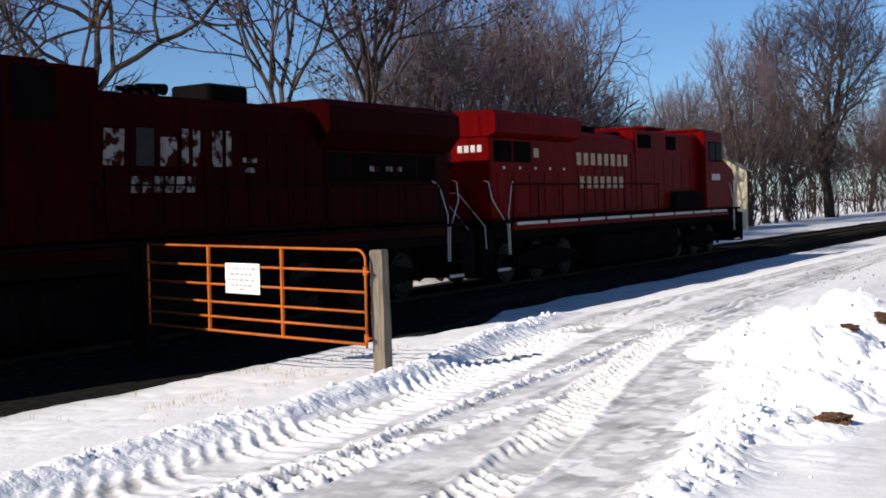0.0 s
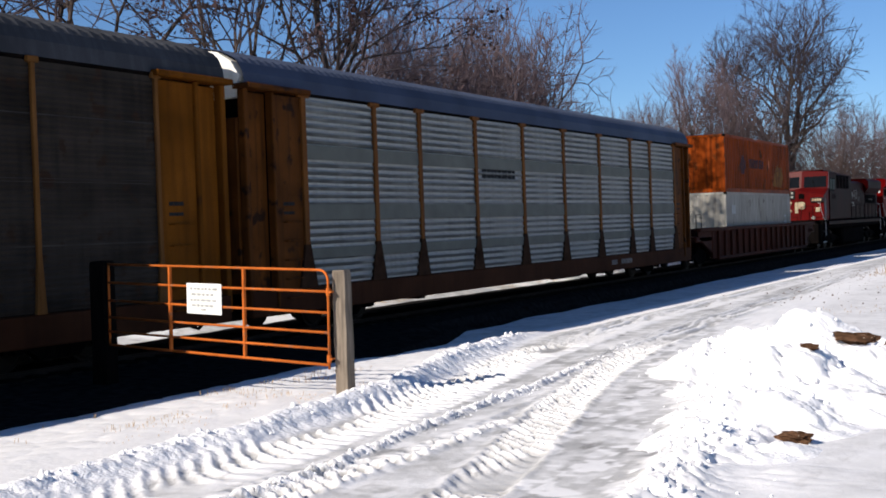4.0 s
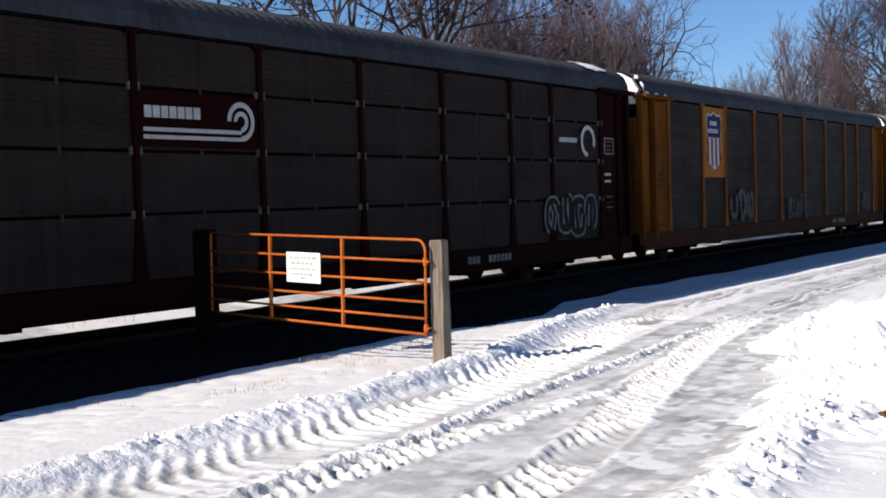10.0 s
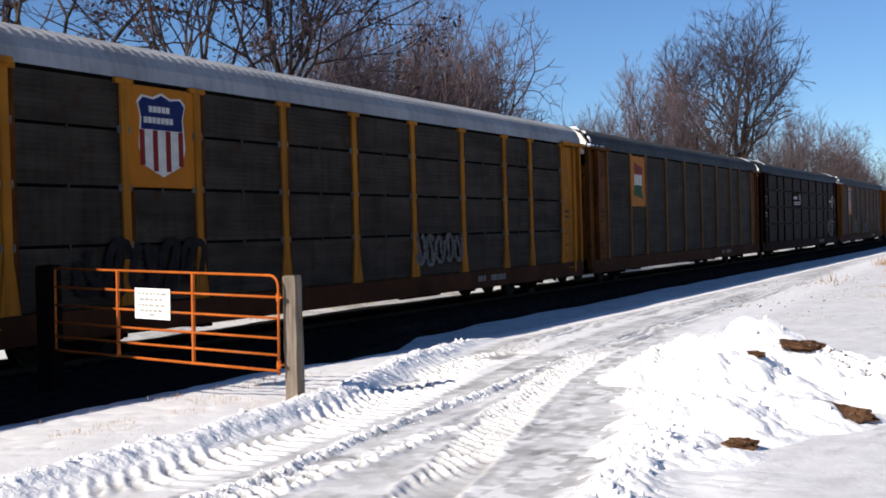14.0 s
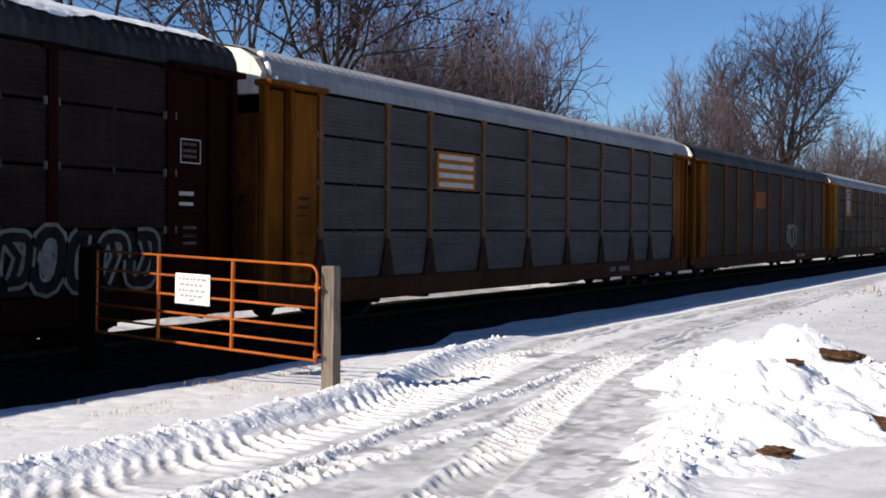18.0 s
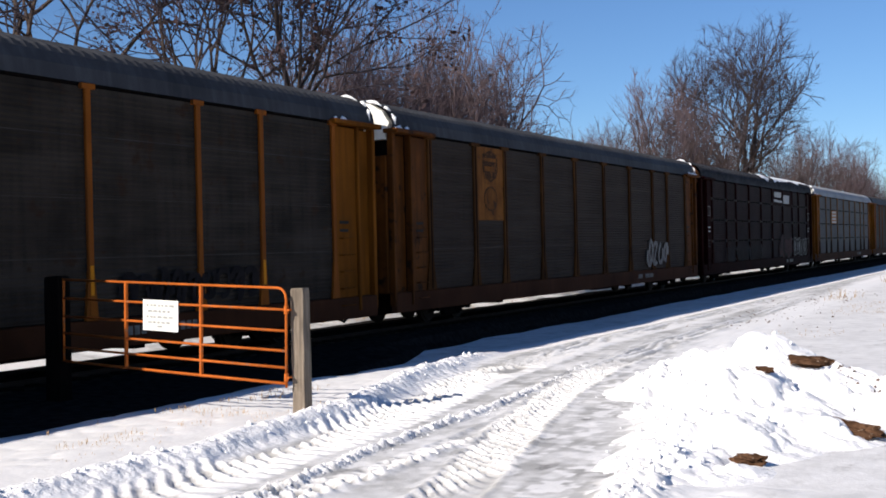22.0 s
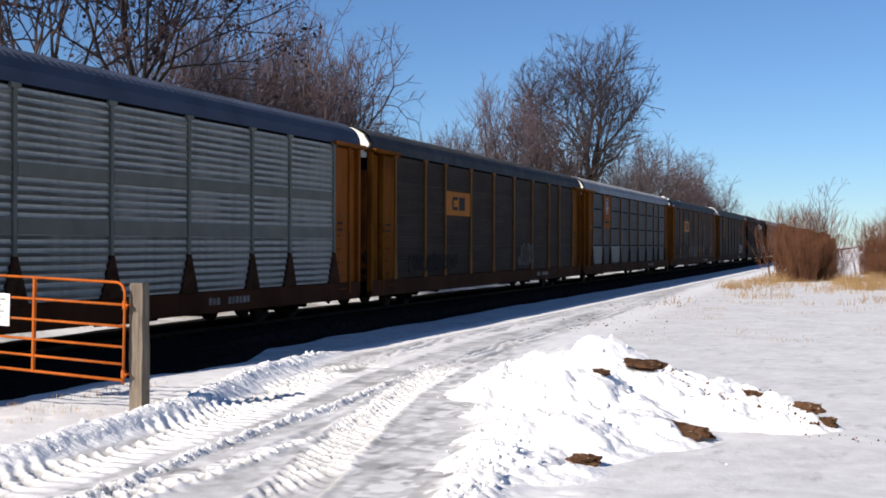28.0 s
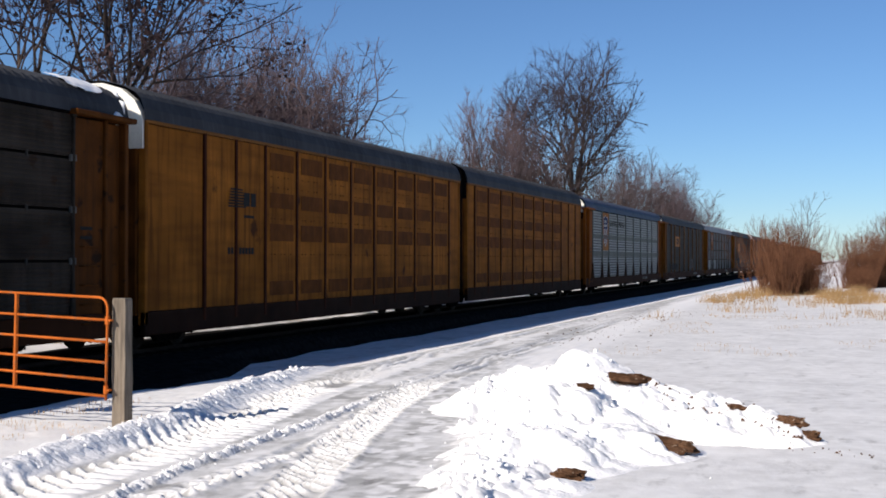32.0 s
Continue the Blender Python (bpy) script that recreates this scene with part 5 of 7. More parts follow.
def auto_max(label, logo):
    """One taller unit of an articulated car carrier, yellow, with stamped rectangles in its panels."""
    car = thing("autorack_car", label, "freight car", "autorack cars of the train")
    H = 10.9
    lo, hi = (-H, 10.75) if logo else (-10.25, 10.35)
    mid, half = (lo + hi) / 2, (hi - lo) / 2
    part("body", Shape().box(-1.5, 1.49, lo + 0.1, hi - 0.1, 0.7, 4.98), DARK_END, car)
    part("far_side", Shape().box(-1.55, -1.51, lo, hi, 0.5, 4.98), TAN, car)
    part("center_sill", Shape().box(-0.4, 0.4, -H, H, 0.4, 0.75).box(-1.4, 1.4, lo + 0.1, hi - 0.1, 0.6, 0.72), UNDER, car)
    part("side_sill", Shape().slab(1.42, 1.55, lo, hi, 0.38, 0.9, 0.02), DARK_END, car)
    part("roof", shared(("roof_max", logo), lambda: ribbed_roof(half + 0.05, [(0, 5.92), (0.5, 5.89), (1.0, 5.77), (1.3, 5.62), (1.43, 5.5), (1.53, 5.26), (1.56, 5.0)], 0.26, 0.015, "roof", ROOF_DARK)), ROOF_DARK, car, at=(0, mid, 0))
    part("top_rail", Shape().slab(1.5, 1.565, lo, hi, 4.95, 5.03, 0.01), TAN, car)

    def bolt():
        return Shape().slab(1.528, 1.546, -0.035, 0.035, -0.016, 0.016, 0.004).mesh("bolt", FIELD_BROWN)
    posts = [-8.4, -6.9] + [-5.35 + 1.85 * i for i in range(9)] if logo else [-9.26 + 1.86 * i for i in range(9)] + [7.3, 8.9]
    for i in range(10):
        yc, w = (posts[i] + posts[i + 1]) / 2, round(posts[i + 1] - posts[i], 2)
        p = part("side_panel", shared(("maxpanel", w), lambda: Shape().slab(1.485, 1.53, -w / 2 + 0.05, w / 2 - 0.05, 0.9, 4.94, 0.012).mesh("side_panel", GOLD_PAINT)), GOLD_PAINT, car, at=(0, yc, 0))
        if i > 1 if logo else i < 8:
            for z0, z1 in ((1.08, 1.45), (2.5, 2.95), (3.36, 3.76), (4.34, 4.8)):
                part("stamped_field", shared(("field", w, round(z1 - z0, 2)), lambda: Shape().slab(1.53, 1.542, -w / 2 + 0.27, w / 2 - 0.2, 0, z1 - z0, 0.004).mesh("stamped_field", FIELD_BROWN)), FIELD_BROWN, p, at=(0, 0, z0))
            for z in (2.15, 3.08, 3.9, 4.18):
                for k in (-3, -2, 0, 1, 3) if z < 3.5 else (-3, -1, 1, 2):
                    part("bolt", shared("maxbolt", bolt), FIELD_BROWN, p, at=(0, k * 0.19, z))
    for y in posts:
        part("side_post", shared("maxpost", lambda: Shape().slab(1.5, 1.565, -0.055, 0.055, 0.6, 4.98, 0.012).mesh("side_post", POST_RED)), POST_RED, car, at=(0, y, 0))
    for e in (-1, 1):
        end = hi if e > 0 else -lo
        start = (posts[-1] if e > 0 else -posts[0]) + 0.07
        a, b = sorted((e * start, e * (end - 0.12)))
        part("end_plate", Shape().slab(1.46, 1.52, a, b, 0.9, 4.94, 0.012), GOLD_PAINT, car)
        a, b = sorted((e * (end - 0.12), e * end))
        part("corner_post", Shape().slab(1.36, 1.55, a, b, 0.6, 4.97, 0.02), GOLD_PAINT, car)
        a, b = sorted((e * (end - 0.12), e * (end + 0.06)))
        part("end_door", Shape().slab(-1.35, 1.35, a, b, 0.8, 4.4, 0.02), GRIMY_ORANGE, car)
        part("end_cap", Shape().prism([(-1.5, 4.4), (1.5, 4.4), (1.5, 5.0), (1.45, 5.18), (1.3, 5.45), (0.97, 5.7), (0.5, 5.84), (-0.5, 5.84), (-0.97, 5.7), (-1.3, 5.45), (-1.5, 5.0)], a, b), END_WHITE if (e < 0) == logo else UNDER, car)
        if e > 0 or logo:
            truck(car, e * (H - 1.6), (-0.88, 0.88), 0.42)
    if logo:
        coupler(car, -H - 0.1, -1)
    else:
        coupler(car, 10.5, 1)
        truck(car, -H + 0.2, (-0.88, 0.88), 0.42)
        part("diaphragm", Shape().slab(-1.4, 1.36, -11.15, -10.32, 0.8, 5.6, 0.05), UNDER, car)
    if logo:
        for k in range(7):
            outline(car, "logo_bar", BLACK_PAINT, [(-7.35 + 0.02 * k, 3.3 + k * 0.07), (-6.45 - 0.03 * k, 3.3 + k * 0.07), (-6.45 - 0.03 * k, 3.335 + k * 0.07), (-7.35 + 0.02 * k, 3.335 + k * 0.07)], 1.568, 0.004)
        blocks(car, "logo_letter", BLACK_PAINT, -6.5, 3.34, 0.34, [0.3, 0.26], 1.535, 0.4)
        blocks(car, "reporting_mark", BLACK_PAINT, -7.3, 2.15, 0.16, [0.12] * 2 + [-0.2] + [0.12] * 5, 1.535, 0.5)
        blocks(car, "stencil_mark", BLACK_PAINT, -6.5, 3.05, 0.07, [0.12] * 4, 1.535, 0.5)
    return car


def corrugated(x0, x1, half, z0, z1, pitch, depth, name, material, axis="y"):
    """A wall of trapezoid corrugation facing +axis-normal."""
    pts, v = [], -half
    while v < half - pitch * 0.5:
        for t, d in ((0, 0), (0.3, 0), (0.5, 1), (0.8, 1)):
            pts.append((v + t * pitch, d))
        v += pitch
    pts.append((half, 0))
    s = Shape()
    for p, d in pts:
        for z in (z0, z1):
            s.v.append((x1 - d * depth, p, z) if axis == "y" else (p, x1 - d * depth, z))
    for i in range(len(pts) - 1):
        s.f.append((2 * i, 2 * i + 2, 2 * i + 3, 2 * i + 1))
    return s.mesh(name, material)


def container(label, h, material, group):
    """A 40 ft box, origin at its base centre."""
    c = thing("shipping_container", label, "container", group)
    W, Lh = 1.22, 6.095
    part("core", Shape().box(-W + 0.05, W - 0.06, -Lh + 0.06, Lh - 0.06, 0.1, h - 0.05), material, c)
    part("side_wall", corrugated(0, W - 0.01, Lh - 0.12, 0.16, h - 0.1, 0.28, 0.036, "side_wall", material), material, c)
    fw = corrugated(0, W - 0.01, Lh - 0.12, 0.16, h - 0.1, 0.28, 0.036, "side_wall", material)
    part("side_wall", fw, material, c).rotation_euler = (0, 0, math.pi)
    ew = corrugated(0, Lh - 0.01, W - 0.1, 0.16, h - 0.1, 0.28, 0.036, "end_wall", material, "x")
    part("end_wall", ew, material, c)
    part("end_wall", ew, material, c).rotation_euler = (0, 0, math.pi)
    part("roof_panel", Shape().slab(-W + 0.03, W - 0.03, -Lh + 0.05, Lh - 0.05, h - 0.06, h - 0.02, 0.01), material, c)
    for sx in (-1, 1):
        x0, x1 = sorted((sx * W, sx * (W - 0.1)))
        part("top_rail", Shape().slab(x0, x1, -Lh, Lh, h - 0.11, h, 0.01), material, c)
        part("bottom_rail", Shape().slab(x0, x1, -Lh, Lh, 0.0, 0.17, 0.01), material, c)
        for e in (-1, 1):
            y0, y1 = sorted((e * Lh, e * (Lh - 0.14)))
            part("corner_post", Shape().slab(x0 - 0.003, x1 + 0.003, y0 - 0.003, y1 + 0.003, 0.0, h + 0.004, 0.012), material, c)
            for z in (0.0, h - 0.118):
                part("corner_casting", Shape().slab(x0 - 0.01, x1 + 0.01, y0 - 0.01, y1 + 0.01, z - 0.006, z + 0.124, 0.02), UNDER if z else material, c)
    for e in (-1, 1):
        y0, y1 = sorted((e * Lh, e * (Lh - 0.08)))
        part("end_rail", Shape().slab(-W + 0.1, W - 0.1, y0, y1, h - 0.11, h - 0.003, 0.01), material, c)
        part("end_rail", Shape().slab(-W + 0.1, W - 0.1, y0, y1, 0.003, 0.17, 0.01), material, c)
    return c


def well_car():
    car = thing("well_car", "brown steel well car carrying two stacked containers", "freight car")
    for sx in (-1, 1):
        x0, x1 = sorted((sx * 1.3, sx * 1.42))
        part("side_plate", Shape().slab(x0, x1, -8.9, 9.3, 0.35, 1.5, 0.015), WELL_BROWN, car)
        x0, x1 = sorted((sx * 1.28, sx * 1.53))
        part("top_chord", Shape().slab(x0, x1, -10.9, 10.7, 1.5, 1.66, 0.02), WELL_BROWN, car)
        for e in (-1, 1):
            part("end_web", Shape().prism([(e * 8.9, 0.6), (e * 8.9, 1.5), (e * 10.8, 1.5), (e * 10.8, 1.25)], *sorted((sx * 1.3, sx * 1.4)), "x"), WELL_BROWN, car)
        part("bottom_chord", Shape().slab(x0, x1, -8.3, 8.3, 0.28, 0.42, 0.02), WELL_BROWN, car)
        for k in range(17):
            y = -8.2 + k * 1.025
            a, b = sorted((sx * 1.42, sx * 1.52))
            part("side_rib", shared(("wellrib", sx), lambda: Shape().slab(a, b, -0.06, 0.06, 0.42, 1.5, 0.015).mesh("side_rib", WELL_BROWN)), WELL_BROWN, car, at=(0, y, 0))
    part("well_floor", Shape().box(-1.28, 1.28, -8.3, 8.3, 0.24, 0.3), UNDER, car)
    for e in (-1, 1):
        y0, y1 = sorted((e * 8.6, e * 11.1))
        part("end_platform", Shape().slab(-1.4, 1.4, y0, y1, 1.08, 1.3, 0.03).slab(-0.4, 0.4, y0, y1, 0.65, 1.08, 0.03), WELL_BROWN, car)
        y0, y1 = sorted((e * 8.45, e * 8.75))
        part("bulkhead", Shape().slab(-1.4, 1.4, y0, y1, 0.4, 1.62, 0.03), WELL_BROWN, car)
        for sx in (-1, 1):
            part("handrail", Shape().tube([(sx * 1.35, e * 10.9, 1.3), (sx * 1.35, e * 10.9, 2.2), (sx * 1.35, e * 10.2, 2.2), (sx * 1.35, e * 10.2, 1.3)], 0.02, 6), UNDER, car)
        truck(car, e * 9.7, (-0.88, 0.88), 0.42)
        coupler(car, e * 11.2, e)
    return car


def locomotive(label, red, way, modern):
    """A six-axle diesel, its front towards +y when way is 1. 22.3 m over couplers."""
    car = thing("locomotive", label, "locomotive", "locomotives of the train")
    root = car

    def Y(a, b):
        return sorted((way * a, way * b))

    def P(name, material, x0, x1, a, b, z0, z1, c=0.03, label=""):
        y0, y1 = Y(a, b)
        return part(name, Shape().slab(x0, x1, y0, y1, z0, z1, c), material, root, label)

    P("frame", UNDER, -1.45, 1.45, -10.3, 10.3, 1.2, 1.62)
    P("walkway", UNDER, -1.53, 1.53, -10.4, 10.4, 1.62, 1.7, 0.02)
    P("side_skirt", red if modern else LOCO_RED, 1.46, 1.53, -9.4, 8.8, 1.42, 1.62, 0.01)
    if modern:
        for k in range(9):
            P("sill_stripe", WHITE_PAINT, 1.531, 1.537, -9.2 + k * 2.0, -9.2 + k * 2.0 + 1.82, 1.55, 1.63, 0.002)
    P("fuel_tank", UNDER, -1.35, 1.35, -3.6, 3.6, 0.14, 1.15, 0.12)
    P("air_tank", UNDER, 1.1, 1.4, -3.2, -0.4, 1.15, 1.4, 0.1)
    # nose and cab
    def block(name, material, corners, label=""):
        """A six-faced block out of its four lower and four upper corners."""
        s = Shape()
        s.v += [(x, way * y, z) for x, y, z in corners]
        s.f += [f if way > 0 else f[::-1] for f in ((0, 3, 2, 1), (4, 5, 6, 7), (0, 1, 5, 4), (1, 2, 6, 5), (2, 3, 7, 6), (3, 0, 4, 7))]
        return part(name, s, material, root, label)
    P("cab", red, -1.5, 1.5, 6.3, 8.3, 1.7, 4.58, 0.04)
    P("cab_roof", red, -1.2, 1.2, 6.3, 8.4, 4.57, 4.68, 0.04)
    P("nose_base", red, -1.44, 1.44, 8.28, 9.7, 1.7, 2.2, 0.02)
    for e in (-1, 1):
        def c4(rows):
            pts = [(e * x, y, z) for x, y, z in rows]
            return pts if e > 0 else [pts[i] for i in (1, 0, 3, 2, 5, 4, 7, 6)]
        # each half is swept back a little from the middle crease, angled to glint at the camera
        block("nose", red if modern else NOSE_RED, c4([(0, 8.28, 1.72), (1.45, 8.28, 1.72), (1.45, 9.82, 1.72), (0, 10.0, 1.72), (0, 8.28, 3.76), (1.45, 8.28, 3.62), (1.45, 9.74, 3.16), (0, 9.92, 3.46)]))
        block("cab_front", CAB_GLINT_RED, c4([(0, 8.28, 3.56), (1.49, 8.28, 3.56), (1.49, 8.66, 3.56), (0, 8.91, 3.56), (0, 8.28, 4.66), (1.49, 8.28, 4.56), (1.49, 8.37, 4.56), (0, 8.59, 4.66)]))
        f = block("windshield", GLASS, c4([(0.14, 8.6, 3.66), (1.38, 8.4, 3.66), (1.38, 8.68, 3.66), (0.14, 8.88, 3.66), (0.14, 8.5, 4.3), (1.38, 8.3, 4.3), (1.38, 8.485, 4.3), (0.14, 8.686, 4.3)]), "dark glass windshield")
        part("wiper", Shape().tube([(e * 0.75, way * 8.8, 3.68), (e * 0.62, way * 8.73, 4.1)], 0.012, 5), UNDER, f)
    for a, b in ((6.75, 7.4), (7.5, 8.15)):
        P("side_window", SIDE_GLASS, 1.49, 1.515, a, b, 3.5, 4.15, 0.01, "dark glass cab window")
        P("window_frame", UNDER, 1.485, 1.508, a - 0.05, b + 0.05, 3.45, 4.2, 0.01)
    for k in (-0.12, 0.12):
        c = (0.0 if modern else -0.3, 3.22 + k)
        part("headlight", Shape().tube([(c[0], way * 9.94, c[1]), (c[0], way * 10.03, c[1])], 0.075, 12), LAMP_LENS, root, "round headlight lens")
    P("headlight_box", BLACK_PAINT, -0.44, -0.16, 9.82, 9.98, 2.96, 3.46, 0.03)
    P("nose_door", UNDER, 0.06, 0.36, 9.86, 9.965, 2.98, 3.28, 0.02)
    for sx in (-1.08, 1.08):
        P("number_board", BLACK_PAINT, sx - 0.36, sx + 0.36, 9.72, 9.93, 2.76, 3.03, 0.02)
        for k in range(4):
            P("number_bar", CREAM, sx - 0.26 + k * 0.14, sx - 0.165 + k * 0.14, 9.93, 9.936, 2.83, 2.97, 0.001)
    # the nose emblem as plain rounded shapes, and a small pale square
    if not modern:
        arc = [(-0.52 + 0.26 * math.cos(radians(a)), 9.95, 2.52 + 0.27 * math.sin(radians(a))) for a in range(50, 311, 20)]
        part("nose_emblem", Shape().tube([(x, way * y, z) for x, y, z in arc], 0.075, 6), CREAM, root, "cream rounded emblem")
        P("nose_emblem", CREAM, -0.16, 0.02, 9.93, 10.02, 2.14, 2.78, 0.02, "cream emblem block")
        P("nose_emblem", CREAM, -0.02, 0.42, 9.9, 10.01, 2.38, 2.8, 0.07, "cream emblem block")
        P("badge", CREAM, 1.0, 1.24, 9.8, 9.912, 2.2, 2.46, 0.01)
        y0 = way * 9.35
        outline(root, "side_badge", BADGE_GREY, [(y0 - 0.3, 2.12), (y0 + 0.3, 2.12), (y0 + 0.3, 2.75), (y0 + 0.2, 2.94), (y0, 3.02), (y0 - 0.2, 2.94), (y0 - 0.3, 2.75)], 1.452, 0.006, "pale arched badge")
    # hood
    if modern:   # narrower than the cab, with two square intakes
        P("aux_cabinet", red, -1.22, 1.22, 0.0, 6.28, 1.7, 4.42, 0.06)
        for a, b in ((0.25, 1.45), (2.9, 3.9)):
            P("cabinet_grille", LOCO_GRILLE, 1.215, 1.23, a, b, 3.82, 4.28, 0.005)
        for k in range(5):
            P("cabinet_door", red, 1.215, 1.235, 1.7 + k * 0.9, 2.55 + k * 0.9, 1.85, 3.5, 0.01)
        P("battery_box", UNDER, 1.2, 1.46, 3.2, 6.0, 1.72, 2.35, 0.03)
    else:
        P("aux_cabinet", red, -1.45, 1.45, 1.1, 6.28, 1.7, 4.5, 0.06)
        for k in range(4):
            P("cabinet_grille", LOCO_GRILLE, 1.445, 1.46, 2.0 + k * 1.02, 2.85 + k * 1.02, 3.6, 4.42, 0.005)
    P("hood", red, -0.95, 0.95, -10.25, 1.6, 1.7, 4.22, 0.1)
    P("hood_side", red, 0.9, 1.18, -5.2, 1.6, 1.7, 4.1, 0.05)
    for k in range(11):
        P("hood_door", red, 1.17, 1.2, -5.1 + k * 0.6, -5.1 + k * 0.6 + 0.56, 1.85, 3.6, 0.012)
    WT = 4.52 if modern else 4.38
    y0, y1 = Y(-10.3, -5.0)
    if modern:   # a square-shouldered end under flat overhanging wings
        P("radiator_base", red, -1.36, 1.36, -10.28, -5.2, 1.7, 3.86, 0.04)
        for a, b in ((-10.05, -9.05), (-8.95, -7.95)):
            P("radiator_grille", LOCO_GRILLE, 1.355, 1.372, a, b, 3.2, 3.76, 0.006)
        P("side_label", CREAM, 1.356, 1.366, -7.75, -7.45, 3.35, 3.6, 0.002, "small pale label")
        for k in range(5):
            P("radiator_door", red, 1.355, 1.375, -9.9 + k * 0.92, -9.9 + k * 0.92 + 0.84, 1.85, 2.95, 0.01)
            P("door_latch", WHITE_PAINT, 1.372, 1.38, -9.6 + k * 0.92, -9.48 + k * 0.92, 3.02, 3.09, 0.002)
        part("radiator_wing", Shape().prism([(-1.36, 3.86), (1.36, 3.86), (1.56, 3.95), (1.56, WT - 0.1), (1.46, WT), (-1.46, WT), (-1.56, WT - 0.1), (-1.56, 3.95)], y0, y1), red, root)
    else:
        P("radiator_base", red, -1.2, 1.2, -10.25, -5.2, 1.7, 3.4, 0.05)
        for k in range(5):
            P("radiator_grille", LOCO_GRILLE, 1.19, 1.215, -9.6 + k * 0.88, -9.6 + k * 0.88 + 0.78, 2.7, 3.3, 0.006)
            P("radiator_door", red, 1.19, 1.21, -9.6 + k * 0.88, -9.6 + k * 0.88 + 0.8, 1.85, 2.6, 0.01)
        part("radiator_wing", Shape().prism([(-1.2, 3.4), (1.2, 3.4), (1.5, 3.75), (1.5, WT - 0.14), (1.3, WT), (-1.3, WT), (-1.5, WT - 0.14), (-1.5, 3.75)], y0, y1), red, root)
    for k in range(4):
        P("radiator_screen", LOCO_GRILLE, -1.2, 1.2, -9.7 + k * 1.15, -8.7 + k * 1.15, WT, WT + 0.03, 0.01)
    if modern:
        P("exhaust", UNDER, -0.35, 0.35, -2.3, -1.2, 4.22, 4.5, 0.04)
        P("roof_hatch", UNDER, -0.7, 0.7, -0.6, 1.2, 4.22, 4.36, 0.04)
    else:
        P("exhaust", UNDER, -0.5, 0.5, -3.7, -2.55, 4.2, 4.6, 0.05)
    horn_y = -3.05 if modern else -1.25
    s = Shape()
    for k in (-0.25, 0, 0.25):
        s.tube([(k, way * (horn_y - 0.35), 4.42), (k, way * (horn_y + 0.35), 4.45)], [0.11, 0.04], 10)
    s.box(-0.4, 0.4, *Y(horn_y - 0.05, horn_y + 0.05), 4.2, 4.42)
    part("horn", s, UNDER, root)
    P("dynamic_brake_box", red, -1.0, 1.0, 1.7, 3.4, 4.5, 4.62, 0.05)
    # rear end face
    P("rear_headlight_box", BLACK_PAINT, -0.2, 0.2, -10.25, -10.36, 3.72, 4.36, 0.02)
    for z in (3.9, 4.17):
        part("rear_headlight", Shape().tube([(0, way * -10.34, z), (0, way * -10.39, z)], 0.11, 12), LAMP_LENS, root, "round headlight lens")
    P("rear_door", UNDER, -0.22, 0.22, -10.27, -10.31, 3.05, 3.62, 0.01)
    for sx in (-0.8, 0.8):
        for k in range(4):
            P("rear_number", WHITE_PAINT, sx - 0.36 + k * 0.19, sx - 0.23 + k * 0.19, -10.27, -10.292 if modern else -10.262, 3.46, 3.64, 0.002)
    if modern:
        for sx in (-1, 1):
            part("stair_rail", Shape().tube([(sx * 0.2, way * -10.8, 2.46), (sx * 0.7, way * -10.8, 2.42), (sx * 1.45, way * -10.8, 1.56), (sx * 1.47, way * -10.8, 1.0)], 0.013, 6), RAILING, root, "thin pale stair rail")
            part("stair_rail", Shape().tube([(sx * 0.3, way * -10.86, 2.3), (sx * 1.0, way * -10.86, 1.5), (sx * 1.0, way * -10.86, 1.0)], 0.013, 6), RAILING, root, "thin pale stair rail")
    # platforms, steps, railings
    for e in (-1, 1):
        a, b = Y(e * 10.3, e * 10.95)
        part("pilot", Shape().slab(-1.45, 1.45, a, b, 0.35, 1.5, 0.05), UNDER, root)
        for sx in (-1, 1):
            for k in range(4):
                x0, x1 = sorted((sx * 1.12, sx * 1.5))
                ya, yb = sorted((way * e * 9.6, way * e * 10.25))
                part("step", Shape().slab(x0, x1, ya, yb, 0.42 + k * 0.34, 0.46 + k * 0.34, 0.008), UNDER, root)
        for sx in (-1, 1):
            part("step_edge", Shape().slab(*sorted((sx * 1.46, sx * 1.515)), *sorted((way * e * 9.6, way * e * 10.25)), 0.4, 0.47, 0.006), RAILING, root)
            part("handrail", Shape().tube([(sx * 1.22, way * e * 10.36, 2.72), (sx * 1.34, way * e * 10.34, 2.68), (sx * 1.4, way * e * 10.3, 2.25), (sx * 1.5, way * e * 9.68, 1.55), (sx * 1.5, way * e * 9.64, 0.8)], 0.015, 6), RAILING, root, "pale bent handrail")
            part("handrail", Shape().tube([(sx * 1.5, way * e * 9.55, 0.8), (sx * 1.5, way * e * 9.6, 1.9), (sx * 1.46, way * e * 9.3, 2.6), (sx * 1.4, way * e * 9.1, 2.7)], 0.016, 6), RAILING, root, "pale bent handrail")
        for sx in (-1, 1):
            s = Shape().tube([(sx * 0.35, way * e * 10.85, 1.6), (sx * 0.4, way * e * 10.85, 2.5), (sx * 1.0, way * e * 10.85, 2.55), (sx * 1.15, way * e * 10.85, 1.6)], 0.02, 6)
            part("end_rail", s, UNDER, root)
        coupler(root, way * e * 10.95, way * e)
        truck(root, way * e * 6.7, (-1.85, 0.0, 1.85), 0.53, 1.12)
        for k in (-1.85, 0.0, 1.85):
            y = way * e * 6.7 + k
            part("traction_motor", Shape().slab(-0.62, 0.62, y - 0.85, y + 0.85, 0.16, 1.21, 0.06), UNDER, root)
    s = Shape()
